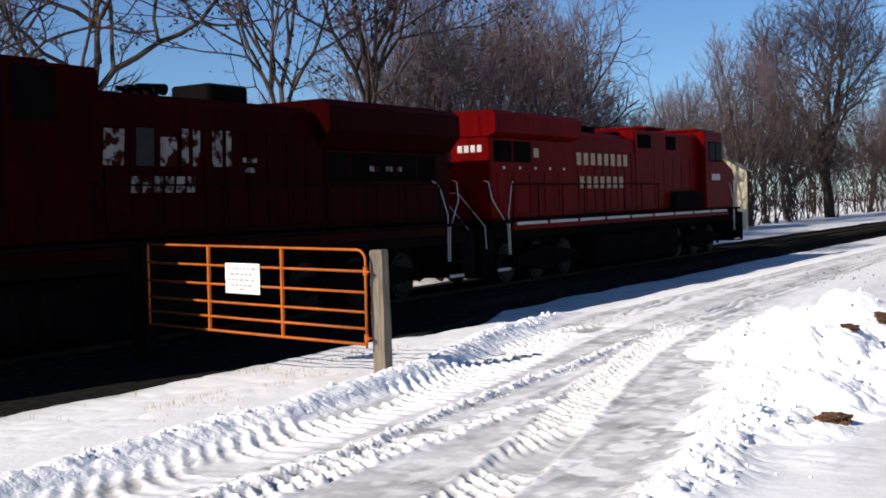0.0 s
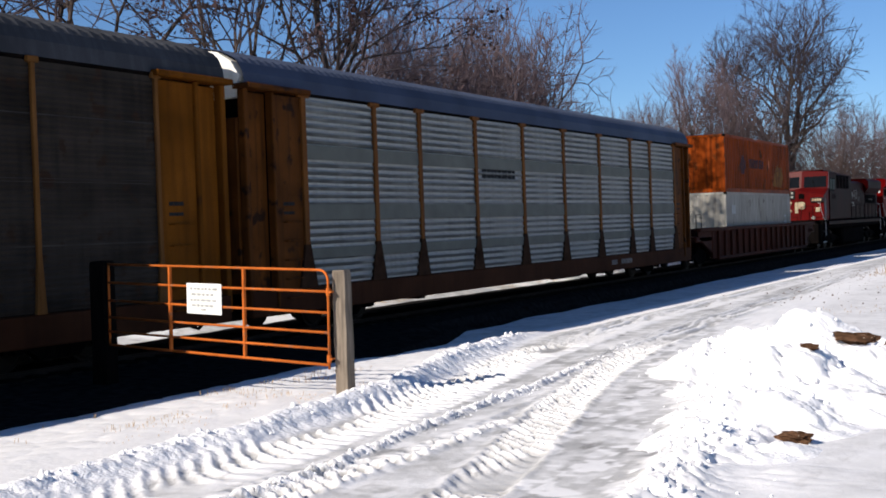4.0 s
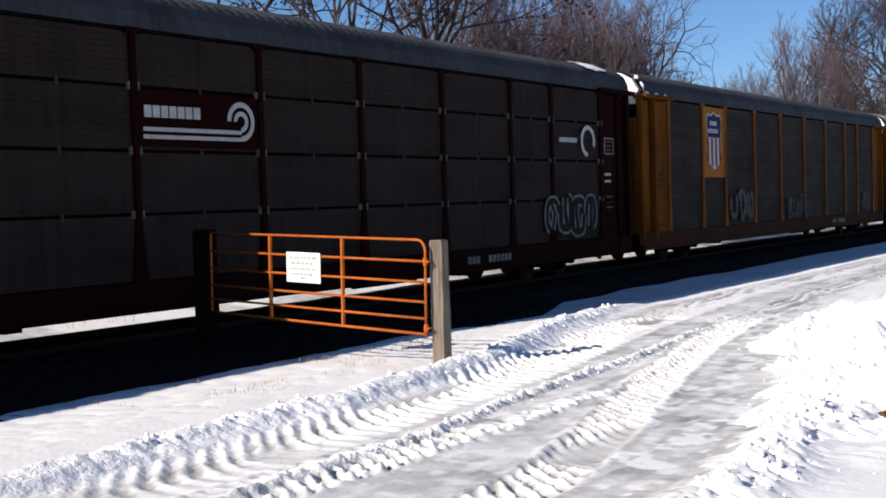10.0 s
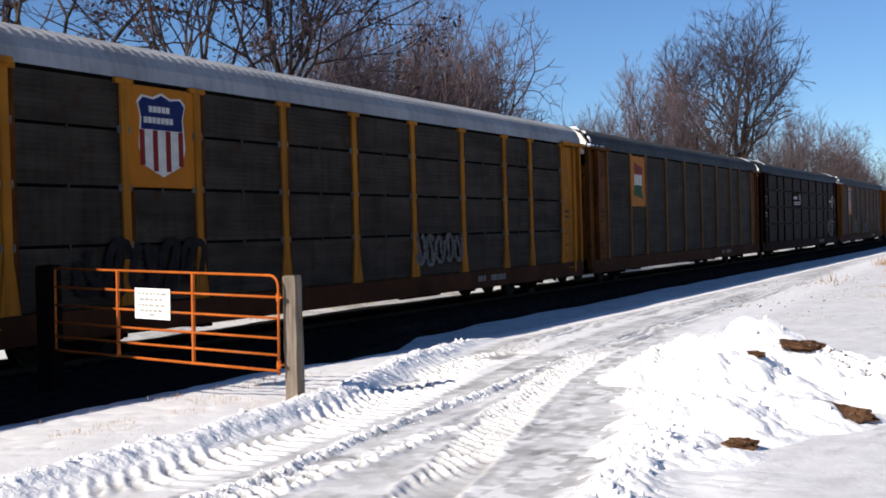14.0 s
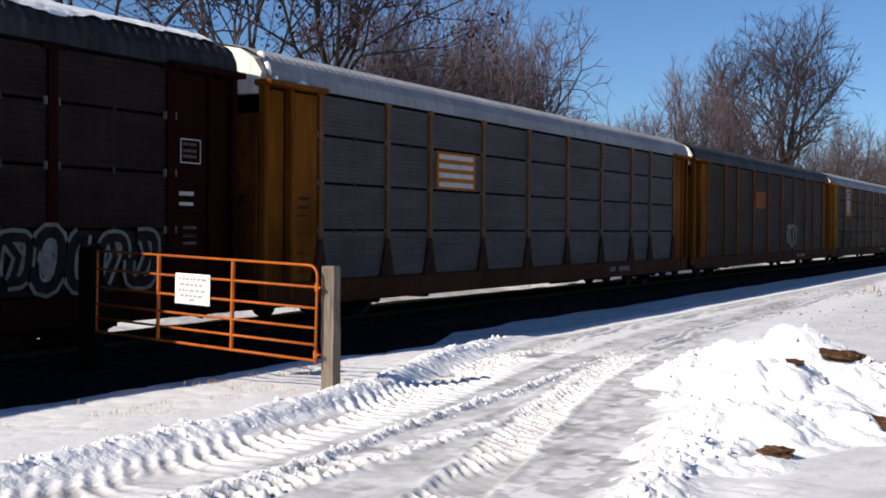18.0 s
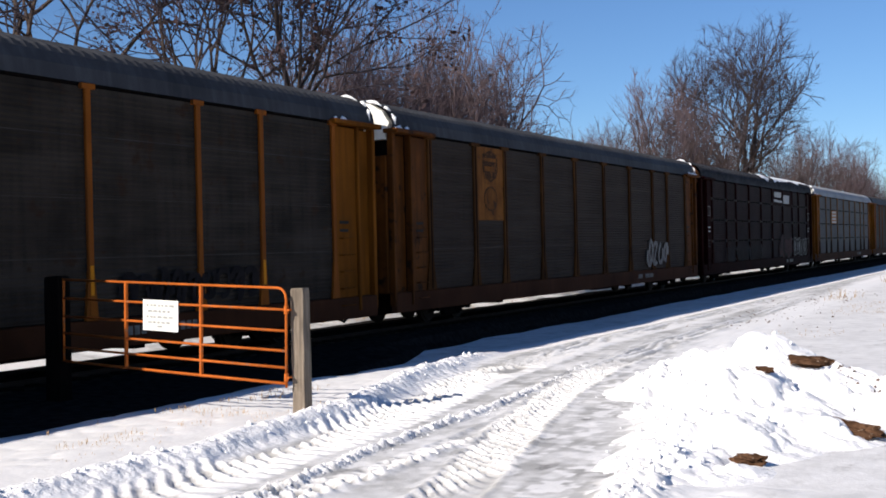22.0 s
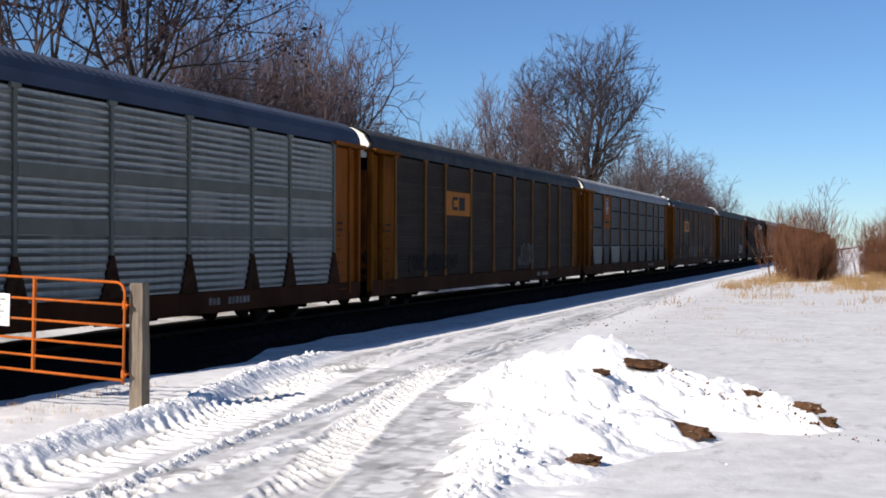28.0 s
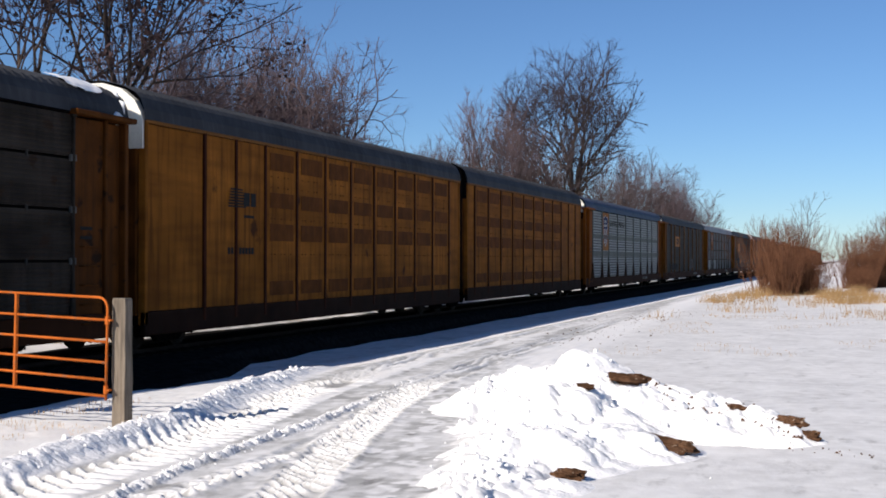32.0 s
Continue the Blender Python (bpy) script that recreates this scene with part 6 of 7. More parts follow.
    s.tube([(1.48, way * -9.4, 2.62), (1.48, way * 1.4, 2.62)], 0.018, 6)
    for k in range(8):
        s.tube([(1.48, way * (-9.3 + k * 1.52), 1.7), (1.48, way * (-9.3 + k * 1.52), 2.62)], 0.016, 6)
    part("side_railing", s, UNDER, root)
    P("anticlimber", CREAM, -1.0, 0.25, 10.95, 11.08, 1.42, 1.54, 0.03, "worn pale anticlimber plate")
    # ditch lights
    for sx in (-1.05, 1.05):
        part("ditch_light", Shape().tube([(sx, way * 10.7, 1.85), (sx, way * 10.86, 1.85)], 0.11, 12), LAMP_LENS, root, "round ditch light")
    return car


TRAIN = [(0.0, 7.9), (1.0, 24.4), (2.0, 41.3), (3.0, 58.25), (4.5, 83.04), (6.0, 107.64), (7.5, 132.63), (9.0, 157.49), (11.0, 190.47), (13.0, 223.23), (16.0, 271.98),
         (19.0, 320.25), (22.5, 375.95), (26.0, 430.98), (28.0, 462.12), (30.0, 493.04), (32.0, 523.73)]
RIDERS = []   # things of the train and how far behind its zero mark each one's middle runs


def ride(ob, behind, z=0.0):
    RIDERS.append((ob, behind, z))
    return ob


def motions():
    for ob, behind, z in RIDERS:
        walk(ob, [(t, pose(XT, s - behind, ZR + z)) for t, s in TRAIN])


# two locomotives: the leading one facing forward, the second one backward
lead = ride(locomotive("bright red diesel locomotive with white side lettering and sill stripe", LOCO_RED_NEW, 1, True), -29.35)
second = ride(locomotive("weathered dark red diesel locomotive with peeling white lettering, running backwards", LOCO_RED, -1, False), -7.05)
blocks(lead, "letter_block", CREAM, -4.6, 3.2, 0.36, [0.3] * 8, 1.205, 1.2)
blocks(lead, "letter_block", CREAM, -4.4, 2.5, 0.36, [0.29] * 7, 1.205, 1.2)
blocks(lead, "number_bar", WHITE_PAINT, 7.0, 2.75, 0.24, [0.2] * 4, 1.502, 0.4)
blocks(second, "letter_block", FADED_WHITE, -1.5, 2.96, 0.6, [0.48, 0.46], 1.205, 0.4, 0.1)
blocks(second, "letter_block", BLACK_PAINT, -0.15, 2.96, 0.64, [0.42], 1.205, 0.35, 0.06)
blocks(second, "letter_block", FADED_WHITE, 0.42, 2.96, 0.5, [0.4], 1.205, 0.35, 0.06)
blocks(second, "letter_block", FADED_WHITE, 0.95, 2.96, 0.66, [0.17, 0.18, -0.1, 0.26, 0.14], 1.205, 0.35, 0.06)
blocks(second, "stencil_mark", FADED_WHITE, 2.6, 3.05, 0.09, [0.1, 0.14, 0.12], 1.205, 0.5)
blocks(second, "stencil_mark", FADED_WHITE, 2.65, 2.86, 0.09, [0.12, 0.16], 1.205, 0.5)
blocks(second, "number_bar", FADED_WHITE, 6.8, 2.92, 0.11, [0.2, 0.12, -0.2, 0.16, 0.1, -0.1, 0.2], 1.222, 0.6)
blocks(second, "letter_block", FADED_WHITE, -0.3, 2.5, 0.28, [0.2] * 6, 1.205, 0.5, 0.12)
blocks(second, "number_bar", BROWN, -7.6, 2.95, 0.3, [0.22] * 4, 1.502, 0.4)

ride(well_car(), 16.4)
upper = ride(container("weathered orange steel shipping container stacked on a grey one", 2.56, CONT_ORANGE, "containers on the well car"), 16.3, 3.18)
lower = ride(container("grey-white corrugated steel shipping container in the well car", 2.89, CONT_WHITE, "containers on the well car"), 16.3, 0.29)
outline(upper, "emblem", OLD_LETTER, [(-3.6, 1.3), (-3.3, 1.7), (-2.9, 1.7), (-2.8, 1.5), (-2.55, 1.5), (-2.65, 1.25), (-2.5, 1.15), (-2.75, 1.05), (-2.9, 0.85), (-3.4, 0.85)], 1.213, 0.004, "dark faded emblem")
blocks(upper, "letter_block", OLD_LETTER, -2.0, 1.15, 0.42, [0.3, 0.26, 0.28, 0.26, 0.28, -0.06, 0.3, 0.14, 0.26], 1.213, 0.3)
outline(upper, "clean_square", GATE_ORANGE, [(1.6, 1.25), (1.9, 1.25), (1.9, 1.6), (1.6, 1.6)], 1.219, 0.002)
outline(upper, "paint_patch", OLD_YELLOW, [(2.5, 0.35), (4.3, 0.3), (4.7, 0.8), (4.4, 1.35), (3.9, 1.3), (3.5, 1.45), (3.1, 1.2), (2.8, 0.9)], 1.213, 0.003, "faded yellow repaint patch")
blocks(lower, "marking", SIGN_INK, 4.7, 1.7, 0.1, [0.12, 0.1, 0.14], 1.213, 0.6)
blocks(lower, "marking", SIGN_INK, 4.7, 1.35, 0.16, [0.14, 0.1, 0.14], 1.213, 0.6)
blocks(lower, "marking", SIGN_INK, -5.2, 1.9, 0.4, [0.3, 0.3], 1.213, 0.2)
drip = random.Random(77)
for y, z, h in ((-2.2, 2.2, 0.35), (-1.95, 2.0, 0.6), (-1.6, 2.3, 0.3), (-0.4, 2.1, 0.5), (-0.1, 1.7, 0.35), (0.5, 2.4, 0.2), (0.62, 2.35, 0.25), (1.0, 1.5, 0.2), (2.0, 2.45, 0.2), (2.3, 2.4, 0.16)):
    w = drip.uniform(0.03, 0.07)
    outline(lower, "rust_streak", DARK_END, [(y, z + h), (y + w, z + h * 0.95), (y + w * 0.9, z + h * 0.5), (y + w * 0.5, z), (y + w * 0.2, z + h * 0.4)], 1.213, 0.002)


def rack(n, car):
    """Puts car number n of the autoracks in its place in the train."""
    return ride(car, 28.65 * n + 14.325 - min(0.1 + 0.3 * n, 1.0))


c = rack(1, autorack("silver corrugated autorack with yellow posts and blue-grey roof", PANEL_WHITE, BROWN_POST, ROOF_BLUE, FULL, endmat=GRIMY_ORANGE, sill=RUST_SILL, post_w=0.16, foot=0.3))
for z0, z1 in ((1.5, 1.72), (2.3, 2.62), (3.55, 3.85)):
    for i in range(9):
        w = BAYS[i + 1] - BAYS[i]
        part("dull_band", shared(("band", round(w, 2), round(z1 - z0, 2)), lambda: Shape().slab(1.528, 1.562, -w / 2 + 0.09, w / 2 - 0.09, 0, z1 - z0, 0.002).mesh("dull_band", PANEL_BAND)), PANEL_BAND, c, at=(0, (BAYS[i] + BAYS[i + 1]) / 2, z0))
blocks(c, "letter_block", BLACK_PAINT, -4.0, 3.3, 0.42, [0.26, 0.24, 0.16, 0.16, 0.24, 0.34, 0.24, 0.2], 1.54, 0.12)


def tricolour(c):
    y = (BAYS[1] + BAYS[2]) / 2
    part("placard", Shape().slab(1.5, 1.556, BAYS[1] + 0.05, BAYS[2] - 0.05, 2.85, 4.82, 0.008), YELLOW_CLEAN, c, "yellow placard with red and green flag emblem")
    outline(c, "emblem_red", RED_PAINT, [(y - 0.52, 4.42), (y - 0.42, 4.6), (y - 0.05, 4.48), (y + 0.56, 4.4), (y + 0.5, 3.92), (y - 0.38, 3.92)], 1.557, 0.004)
    outline(c, "emblem_green", GREEN_PAINT, [(y - 0.62, 3.3), (y - 0.4, 3.9), (y + 0.5, 3.9), (y + 0.42, 3.5), (y + 0.64, 3.15), (y + 0.05, 3.22)], 1.557, 0.004)
    blocks(c, "emblem_letter", WHITE_PAINT, y - 0.5, 3.68, 0.42, [0.28, 0.26, 0.32], 1.562, 0.2)


tricolour(rack(2, autorack("dark grey autorack with tan posts and a yellow placard", PANEL_DARK, TAN, ROOF_DARK, FULL, sill=RUST_SILL, post_w=0.09)))

c = rack(3, autorack("dark grey panelled autorack with yellow posts and pale frosty roof", PANEL_DARK, TAN, ROOF_LIGHT, ROWS4, placard=(2, 3.0, 3.98, YELLOW_CLEAN), sill=RUST_SILL))
blocks(c, "logo_letter", BLACK_PAINT, -6.5, 3.2, 0.55, [0.42, -0.08, 0.4], 1.535, 0.2)
for y in (BAYS[0], BAYS[3], BAYS[5], BAYS[8]):
    part("reflector", shared("reflector", lambda: Shape().slab(1.57, 1.592, -0.04, 0.04, 1.35, 1.85, 0.002).mesh("reflector", REFLECTOR)), REFLECTOR, c, at=(0, y, 0))
graffiti(c, -11.2, 1.15, 5.2, 1.35, SILVER_SPRAY, 5, DARK_SPRAY)
graffiti(c, -2.0, 1.05, 4.6, 0.8, MAROON_SPRAY, 6)
graffiti(c, 3.0, 1.05, 2.6, 0.8, MAROON_SPRAY, 16)


def shield_placard(c, bay=1, z0=2.55, z1=4.82):
    y = (BAYS[bay] + BAYS[bay + 1]) / 2
    part("placard", Shape().slab(1.5, 1.556, BAYS[bay] + 0.05, BAYS[bay + 1] - 0.05, z0, z1, 0.008), YELLOW_CLEAN, c, "yellow placard with shield emblem")
    shield(c, y, (z0 + z1) / 2 + 0.05, 1.35, (z1 - z0) * 0.84, 1.557)


c = rack(4, autorack("dark grey autorack with orange-yellow posts and shield placard", PANEL_DARK, ORANGE_POST, ROOF_DARK, FULL, sill=RUST_SILL))
shield_placard(c)
graffiti(c, -7.0, 1.1, 2.4, 1.05, FAINT_SPRAY, 8)
graffiti(c, -0.8, 1.05, 2.5, 0.8, DARK_SPRAY, 9, FAINT_SPRAY)
graffiti(c, 10.0, 1.1, 1.2, 0.8, FAINT_SPRAY, 10)
corner_snow(c, -1, 3)

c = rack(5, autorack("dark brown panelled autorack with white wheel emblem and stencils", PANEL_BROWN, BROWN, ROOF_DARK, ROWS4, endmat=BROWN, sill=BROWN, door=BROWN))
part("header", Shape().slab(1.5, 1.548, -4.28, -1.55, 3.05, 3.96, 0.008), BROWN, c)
for z in (3.18, 3.3):
    outline(c, "emblem_bar", WHITE_PAINT, [(-4.18, z), (-1.95, z), (-1.95, z + 0.065), (-4.18, z + 0.065)], 1.553, 0.004)
for r0, r1 in ((0.25, 0.34), (0.1, 0.18)):
    arc = [(-1.95 + r1 * math.cos(a), 3.52 + r1 * math.sin(a)) for a in np.linspace(-math.pi / 2, math.pi, 14)] + [(-1.95 + r0 * math.cos(a), 3.52 + r0 * math.sin(a)) for a in np.linspace(math.pi, -math.pi / 2, 14)]
    outline(c, "emblem_arc", WHITE_PAINT, arc, 1.553, 0.004)
blocks(c, "letter_block", WHITE_PAINT, -4.15, 3.52, 0.19, [0.15] * 7, 1.553, 0.3)
outline(c, "emblem_arc", WHITE_PAINT, [(11.2 + 0.42 * math.cos(a), 3.5 + 0.42 * math.sin(a)) for a in np.linspace(-0.4, 4.6, 14)] + [(11.2 + 0.3 * math.cos(a), 3.5 + 0.3 * math.sin(a)) for a in np.linspace(4.6, -0.4, 14)], 1.59, 0.004)
blocks(c, "letter_block", WHITE_PAINT, 9.6, 3.45, 0.12, [0.14] * 6, 1.59, 0.4)
graffiti(c, 8.8, 1.1, 2.8, 1.0, DARK_SPRAY, 12, SILVER_SPRAY)
snow_cap(c, 12.2, 1.6, 4)
snow_cap(c, -12.5, 1.0, 44)

tricolour(rack(6, autorack("dark grey autorack with tan posts and a flag emblem placard", PANEL_DARK, TAN, ROOF_DARK, FULL, sill=RUST_SILL, endmat=GRIMY_ORANGE, post_w=0.1)))
corner_snow(RIDERS[-1][0], -1, 14)
snow_cap(RIDERS[-1][0], 12.3, 1.5, 54)
c = rack(7, autorack("dark grey panelled autorack with bright yellow posts and shield placard", PANEL_DARK, YELLOW_BRIGHT, ROOF_LIGHT, ROWS4, endmat=YELLOW_BRIGHT, sill=RUST_SILL, post_w=0.19, flange=0.16))
shield_placard(c, 1, 3.0, 4.82)
graffiti(c, 1.4, 1.2, 2.8, 0.85, FAINT_SPRAY, 13)
graffiti(c, -10.6, 1.1, 3.4, 1.0, DARK_SPRAY, 15)
c = rack(8, autorack("reddish grey autorack with orange emblem and white graffiti patch", RUSTY_PANEL, ORANGE_POST, ROOF_DARK, FULL, post_w=0.07, sill=RUST_SILL))
part("placard", Shape().slab(1.5, 1.556, -3.9, -2.0, 3.1, 3.9, 0.008), ORANGE_POST, c)
graffiti(c, 2.6, 1.2, 2.3, 1.2, SILVER_SPRAY, 17)
c = rack(9, autorack("grey galvanised panelled autorack with yellow ends and frosty roof", PANEL_GREY, TAN, ROOF_LIGHT, ROWS4, sill=RUST_SILL, post_w=0.1, foot=0.3))
part("placard", Shape().slab(1.5, 1.556, -6.9, -4.8, 3.02, 3.96, 0.008), YELLOW_CLEAN, c, "yellow placard with white bars")
for k in range(4):
    blocks(c, "placard_bar", WHITE_PAINT, -6.8, 3.08 + k * 0.23, 0.12, [1.85], 1.558)
corner_snow(c, -1, 24)
c = rack(10, autorack("maroon-framed dark panelled autorack with white script lettering and snow on roof", PANEL_NEAR_BLACK, BROWN, ROOF_NEAR_BLACK, ROWS4, endmat=BROWN, sill=BROWN, door=BROWN, post_w=0.2, cap=GRIMY_ORANGE))
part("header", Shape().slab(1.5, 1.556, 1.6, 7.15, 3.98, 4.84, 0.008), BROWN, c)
blocks(c, "letter_block", WHITE_PAINT, 2.0, 4.42, 0.3, [0.26, 0.2, 0.2, 0.2, 0.2, 0.18, 0.2, 0.2], 1.56, 0.2, 0.2)
outline(c, "lettering_bar", WHITE_PAINT, [(1.9, 4.16), (4.2, 4.12), (4.2, 4.24), (1.9, 4.3)], 1.56, 0.004)
blocks(c, "letter_block", WHITE_PAINT, 4.4, 4.1, 0.5, [0.34, 0.28, 0.26, 0.12, 0.2, 0.12, 0.26], 1.56, 0.15, 0.2)
graffiti(c, 3.0, 0.95, 3.8, 1.2, MAROON_SPRAY, 18, DARK_SPRAY)
graffiti(c, 7.4, 1.0, 4.2, 1.0, DARK_SPRAY, 19, SILVER_SPRAY)
graffiti(c, -10, 0.95, 9, 0.8, DARK_SPRAY, 39)
for y, w in ((0.2, 2.4), (7.9, 11.4)):
    snow_cap(c, y, w, int(y * 10) + 60)
c = rack(11, autorack("brownish grey autorack with brown double posts and faded emblem placard", RUSTY_PANEL, RUST_POST, ROOF_DARK, FULL, sill=RUST_SILL, post_w=0.22, endmat=GRIMY_ORANGE))
# flat near-black strip on each post's face in place of a gap
for y in BAYS:
    part("post_groove", shared("postdarkstrip", lambda: Shape().slab(1.575, 1.589, -0.03, 0.03, 0.95, 4.78, 0.003).mesh("post_groove", UNDER)), UNDER, c, "dark strip standing in for the gap between twin posts", at=(0, y, 0))
y = (BAYS[1] + BAYS[2]) / 2
part("placard", Shape().slab(1.5, 1.556, BAYS[1] + 0.1, BAYS[2] - 0.1, 2.75, 4.82, 0.008), RUSTY_PLACARD, c, "rust-streaked yellow placard with a faded dark emblem")
outline(c, "emblem", FADED_INK, [(y - 0.5, 4.62), (y, 4.74), (y + 0.5, 4.62), (y + 0.52, 4.2), (y + 0.38, 3.96), (y, 3.82), (y - 0.38, 3.96), (y - 0.52, 4.2)], 1.558, 0.003)
blocks(c, "emblem_bar", RUSTY_PLACARD, y - 0.4, 4.42, 0.1, [0.8], 1.562)
blocks(c, "emblem_bar", RUSTY_PLACARD, y - 0.38, 4.14, 0.14, [0.2, 0.16, 0.2], 1.562, 0.3)
outline(c, "emblem", FADED_INK, [(y + 0.46 * math.cos(a), 3.36 + 0.36 * math.sin(a)) for a in np.linspace(0, 2 * math.pi, 17)[:-1]], 1.558, 0.003)
outline(c, "emblem", RUSTY_PLACARD, [(y + 0.4 * math.cos(a), 3.36 + 0.3 * math.sin(a)) for a in np.linspace(0, 2 * math.pi, 17)[:-1]], 1.562, 0.003)
graffiti(c, 6.3, 1.05, 2.9, 1.05, SILVER_SPRAY, 20)
corner_snow(c, -1, 25)
corner_snow(c, 1, 35)


def block_logo(c, bay=2):
    y0, y1 = BAYS[bay], BAYS[bay + 1]
    part("placard", Shape().slab(1.5, 1.556, y0 + 0.06, y1 - 0.06, 3.08, 3.95, 0.008), YELLOW_CLEAN, c, "yellow placard with bold black letter shapes")
    m = (y0 + y1) / 2
    outline(c, "logo_block", BLACK_PAINT, [(m - 0.72, 3.42), (m - 0.6, 3.28), (m - 0.08, 3.28), (m - 0.08, 3.76), (m - 0.6, 3.76), (m - 0.72, 3.62)], 1.558, 0.004)
    outline(c, "logo_inset", YELLOW_CLEAN, [(m - 0.58, 3.4), (m - 0.09, 3.4), (m - 0.09, 3.64), (m - 0.58, 3.64)], 1.563, 0.003)
    outline(c, "logo_block", BLACK_PAINT, [(m + 0.06, 3.28), (m + 0.72, 3.28), (m + 0.72, 3.76), (m + 0.06, 3.76)], 1.558, 0.004)


def yellow_marks(c, bays):
    for i in bays:
        part("reflector", shared("reflector", lambda: Shape().slab(1.57, 1.592, -0.04, 0.04, 1.35, 1.85, 0.002).mesh("reflector", REFLECTOR)), REFLECTOR, c, at=(0, BAYS[i], 0))


c = rack(12, autorack("dark grey autorack with yellow posts and black lettered placard", PANEL_DARK, ORANGE_POST, ROOF_DARK, FULL, sill=RUST_SILL))
block_logo(c)
yellow_marks(c, (1, 3, 4, 5, 6, 8))
graffiti(c, -10.8, 1.1, 6.0, 1.1, DARK_SPRAY, 22)
graffiti(c, -4.0, 1.05, 4.4, 0.9, FAINT_SPRAY, 23)
graffiti(c, 5.0, 1.05, 4.0, 0.7, DARK_SPRAY, 33)
corner_snow(c, -1, 27)
corner_snow(c, 1, 28)
c = rack(13, autorack("grey panelled autorack with yellow ends, shield placard and pale roof", PANEL_GREY, BROWN_POST, ROOF_LIGHT, ROWS4, sill=RUST_SILL, post_w=0.1, foot=0.3, endmat=YELLOW, placard=(1, 3.0, 4.84, ORANGE_POST)))
y = (BAYS[1] + BAYS[2]) / 2
part("placard", Shape().slab(1.5, 1.556, BAYS[1] + 0.05, BAYS[2] - 0.05, 2.95, 4.82, 0.008), ORANGE_POST, c)
shield(c, y, 4.2, 0.8, 0.9, 1.557)
blocks(c, "letter_block", BLACK_PAINT, y - 0.6, 3.25, 0.12, [1.2], 1.558)
for b in (0, 2):
    part("clean_panel", Shape().slab(1.5, 1.545, BAYS[b] + 0.1, BAYS[b + 1] - 0.12, 1.0, 1.95, 0.008), CLEAN_PANEL, c)
c = rack(14, autorack("dark grey-brown autorack with pale tan posts and black lettered placard", RUSTY_PANEL, TAN, ROOF_DARK, FULL, sill=RUST_SILL))
block_logo(c)
graffiti(c, 2.0, 1.1, 2.6, 1.0, FAINT_SPRAY, 29)
graffiti(c, -11, 1.1, 5, 0.6, DARK_SPRAY, 30)
c = rack(15, autorack("bright silver autorack with orange ends, shield placard and dark blue roof", PANEL_WHITE, PANEL_BAND, ROOF_BLUE, FULL, sill=RUST_SILL, endmat=ORANGE_POST, post_w=0.11, foot=0.36))
shield_placard(c)
for z0, z1 in ((2.2, 2.5), (3.25, 3.5)):
    for i in range(9):
        w = BAYS[i + 1] - BAYS[i]
        part("dull_band", shared(("band", round(w, 2), round(z1 - z0, 2)), lambda: Shape().slab(1.528, 1.562, -w / 2 + 0.09, w / 2 - 0.09, 0, z1 - z0, 0.002).mesh("dull_band", PANEL_BAND)), PANEL_BAND, c, at=(0, (BAYS[i] + BAYS[i + 1]) / 2, z0))
lettering(c, "BUILDING", -6.95, 4.1, 0.44, BLACK_PAINT, 2.35)
lettering(c, "AMERICA", -4.2, 4.1, 0.44, BLACK_PAINT, 2.2)
ride(auto_max("yellow articulated autorack unit with stamped panels", False), 457.4 + 11.15)
ride(auto_max("yellow articulated autorack unit with striped black logo", True), 479.4 + 11.1)
c = autorack("dark grey panelled autorack with grimy orange end and snowy roof edge", PANEL_DARK, PANEL_DARK, ROOF_DARK, ROWS4, endmat=GRIMY_ORANGE, sill=RUST_SILL, post_w=0.06)
ride(c, 501.6 + 14.325)
corner_snow(c, 1, 36)
snow_cap(c, 12.6, 1.5, 66)

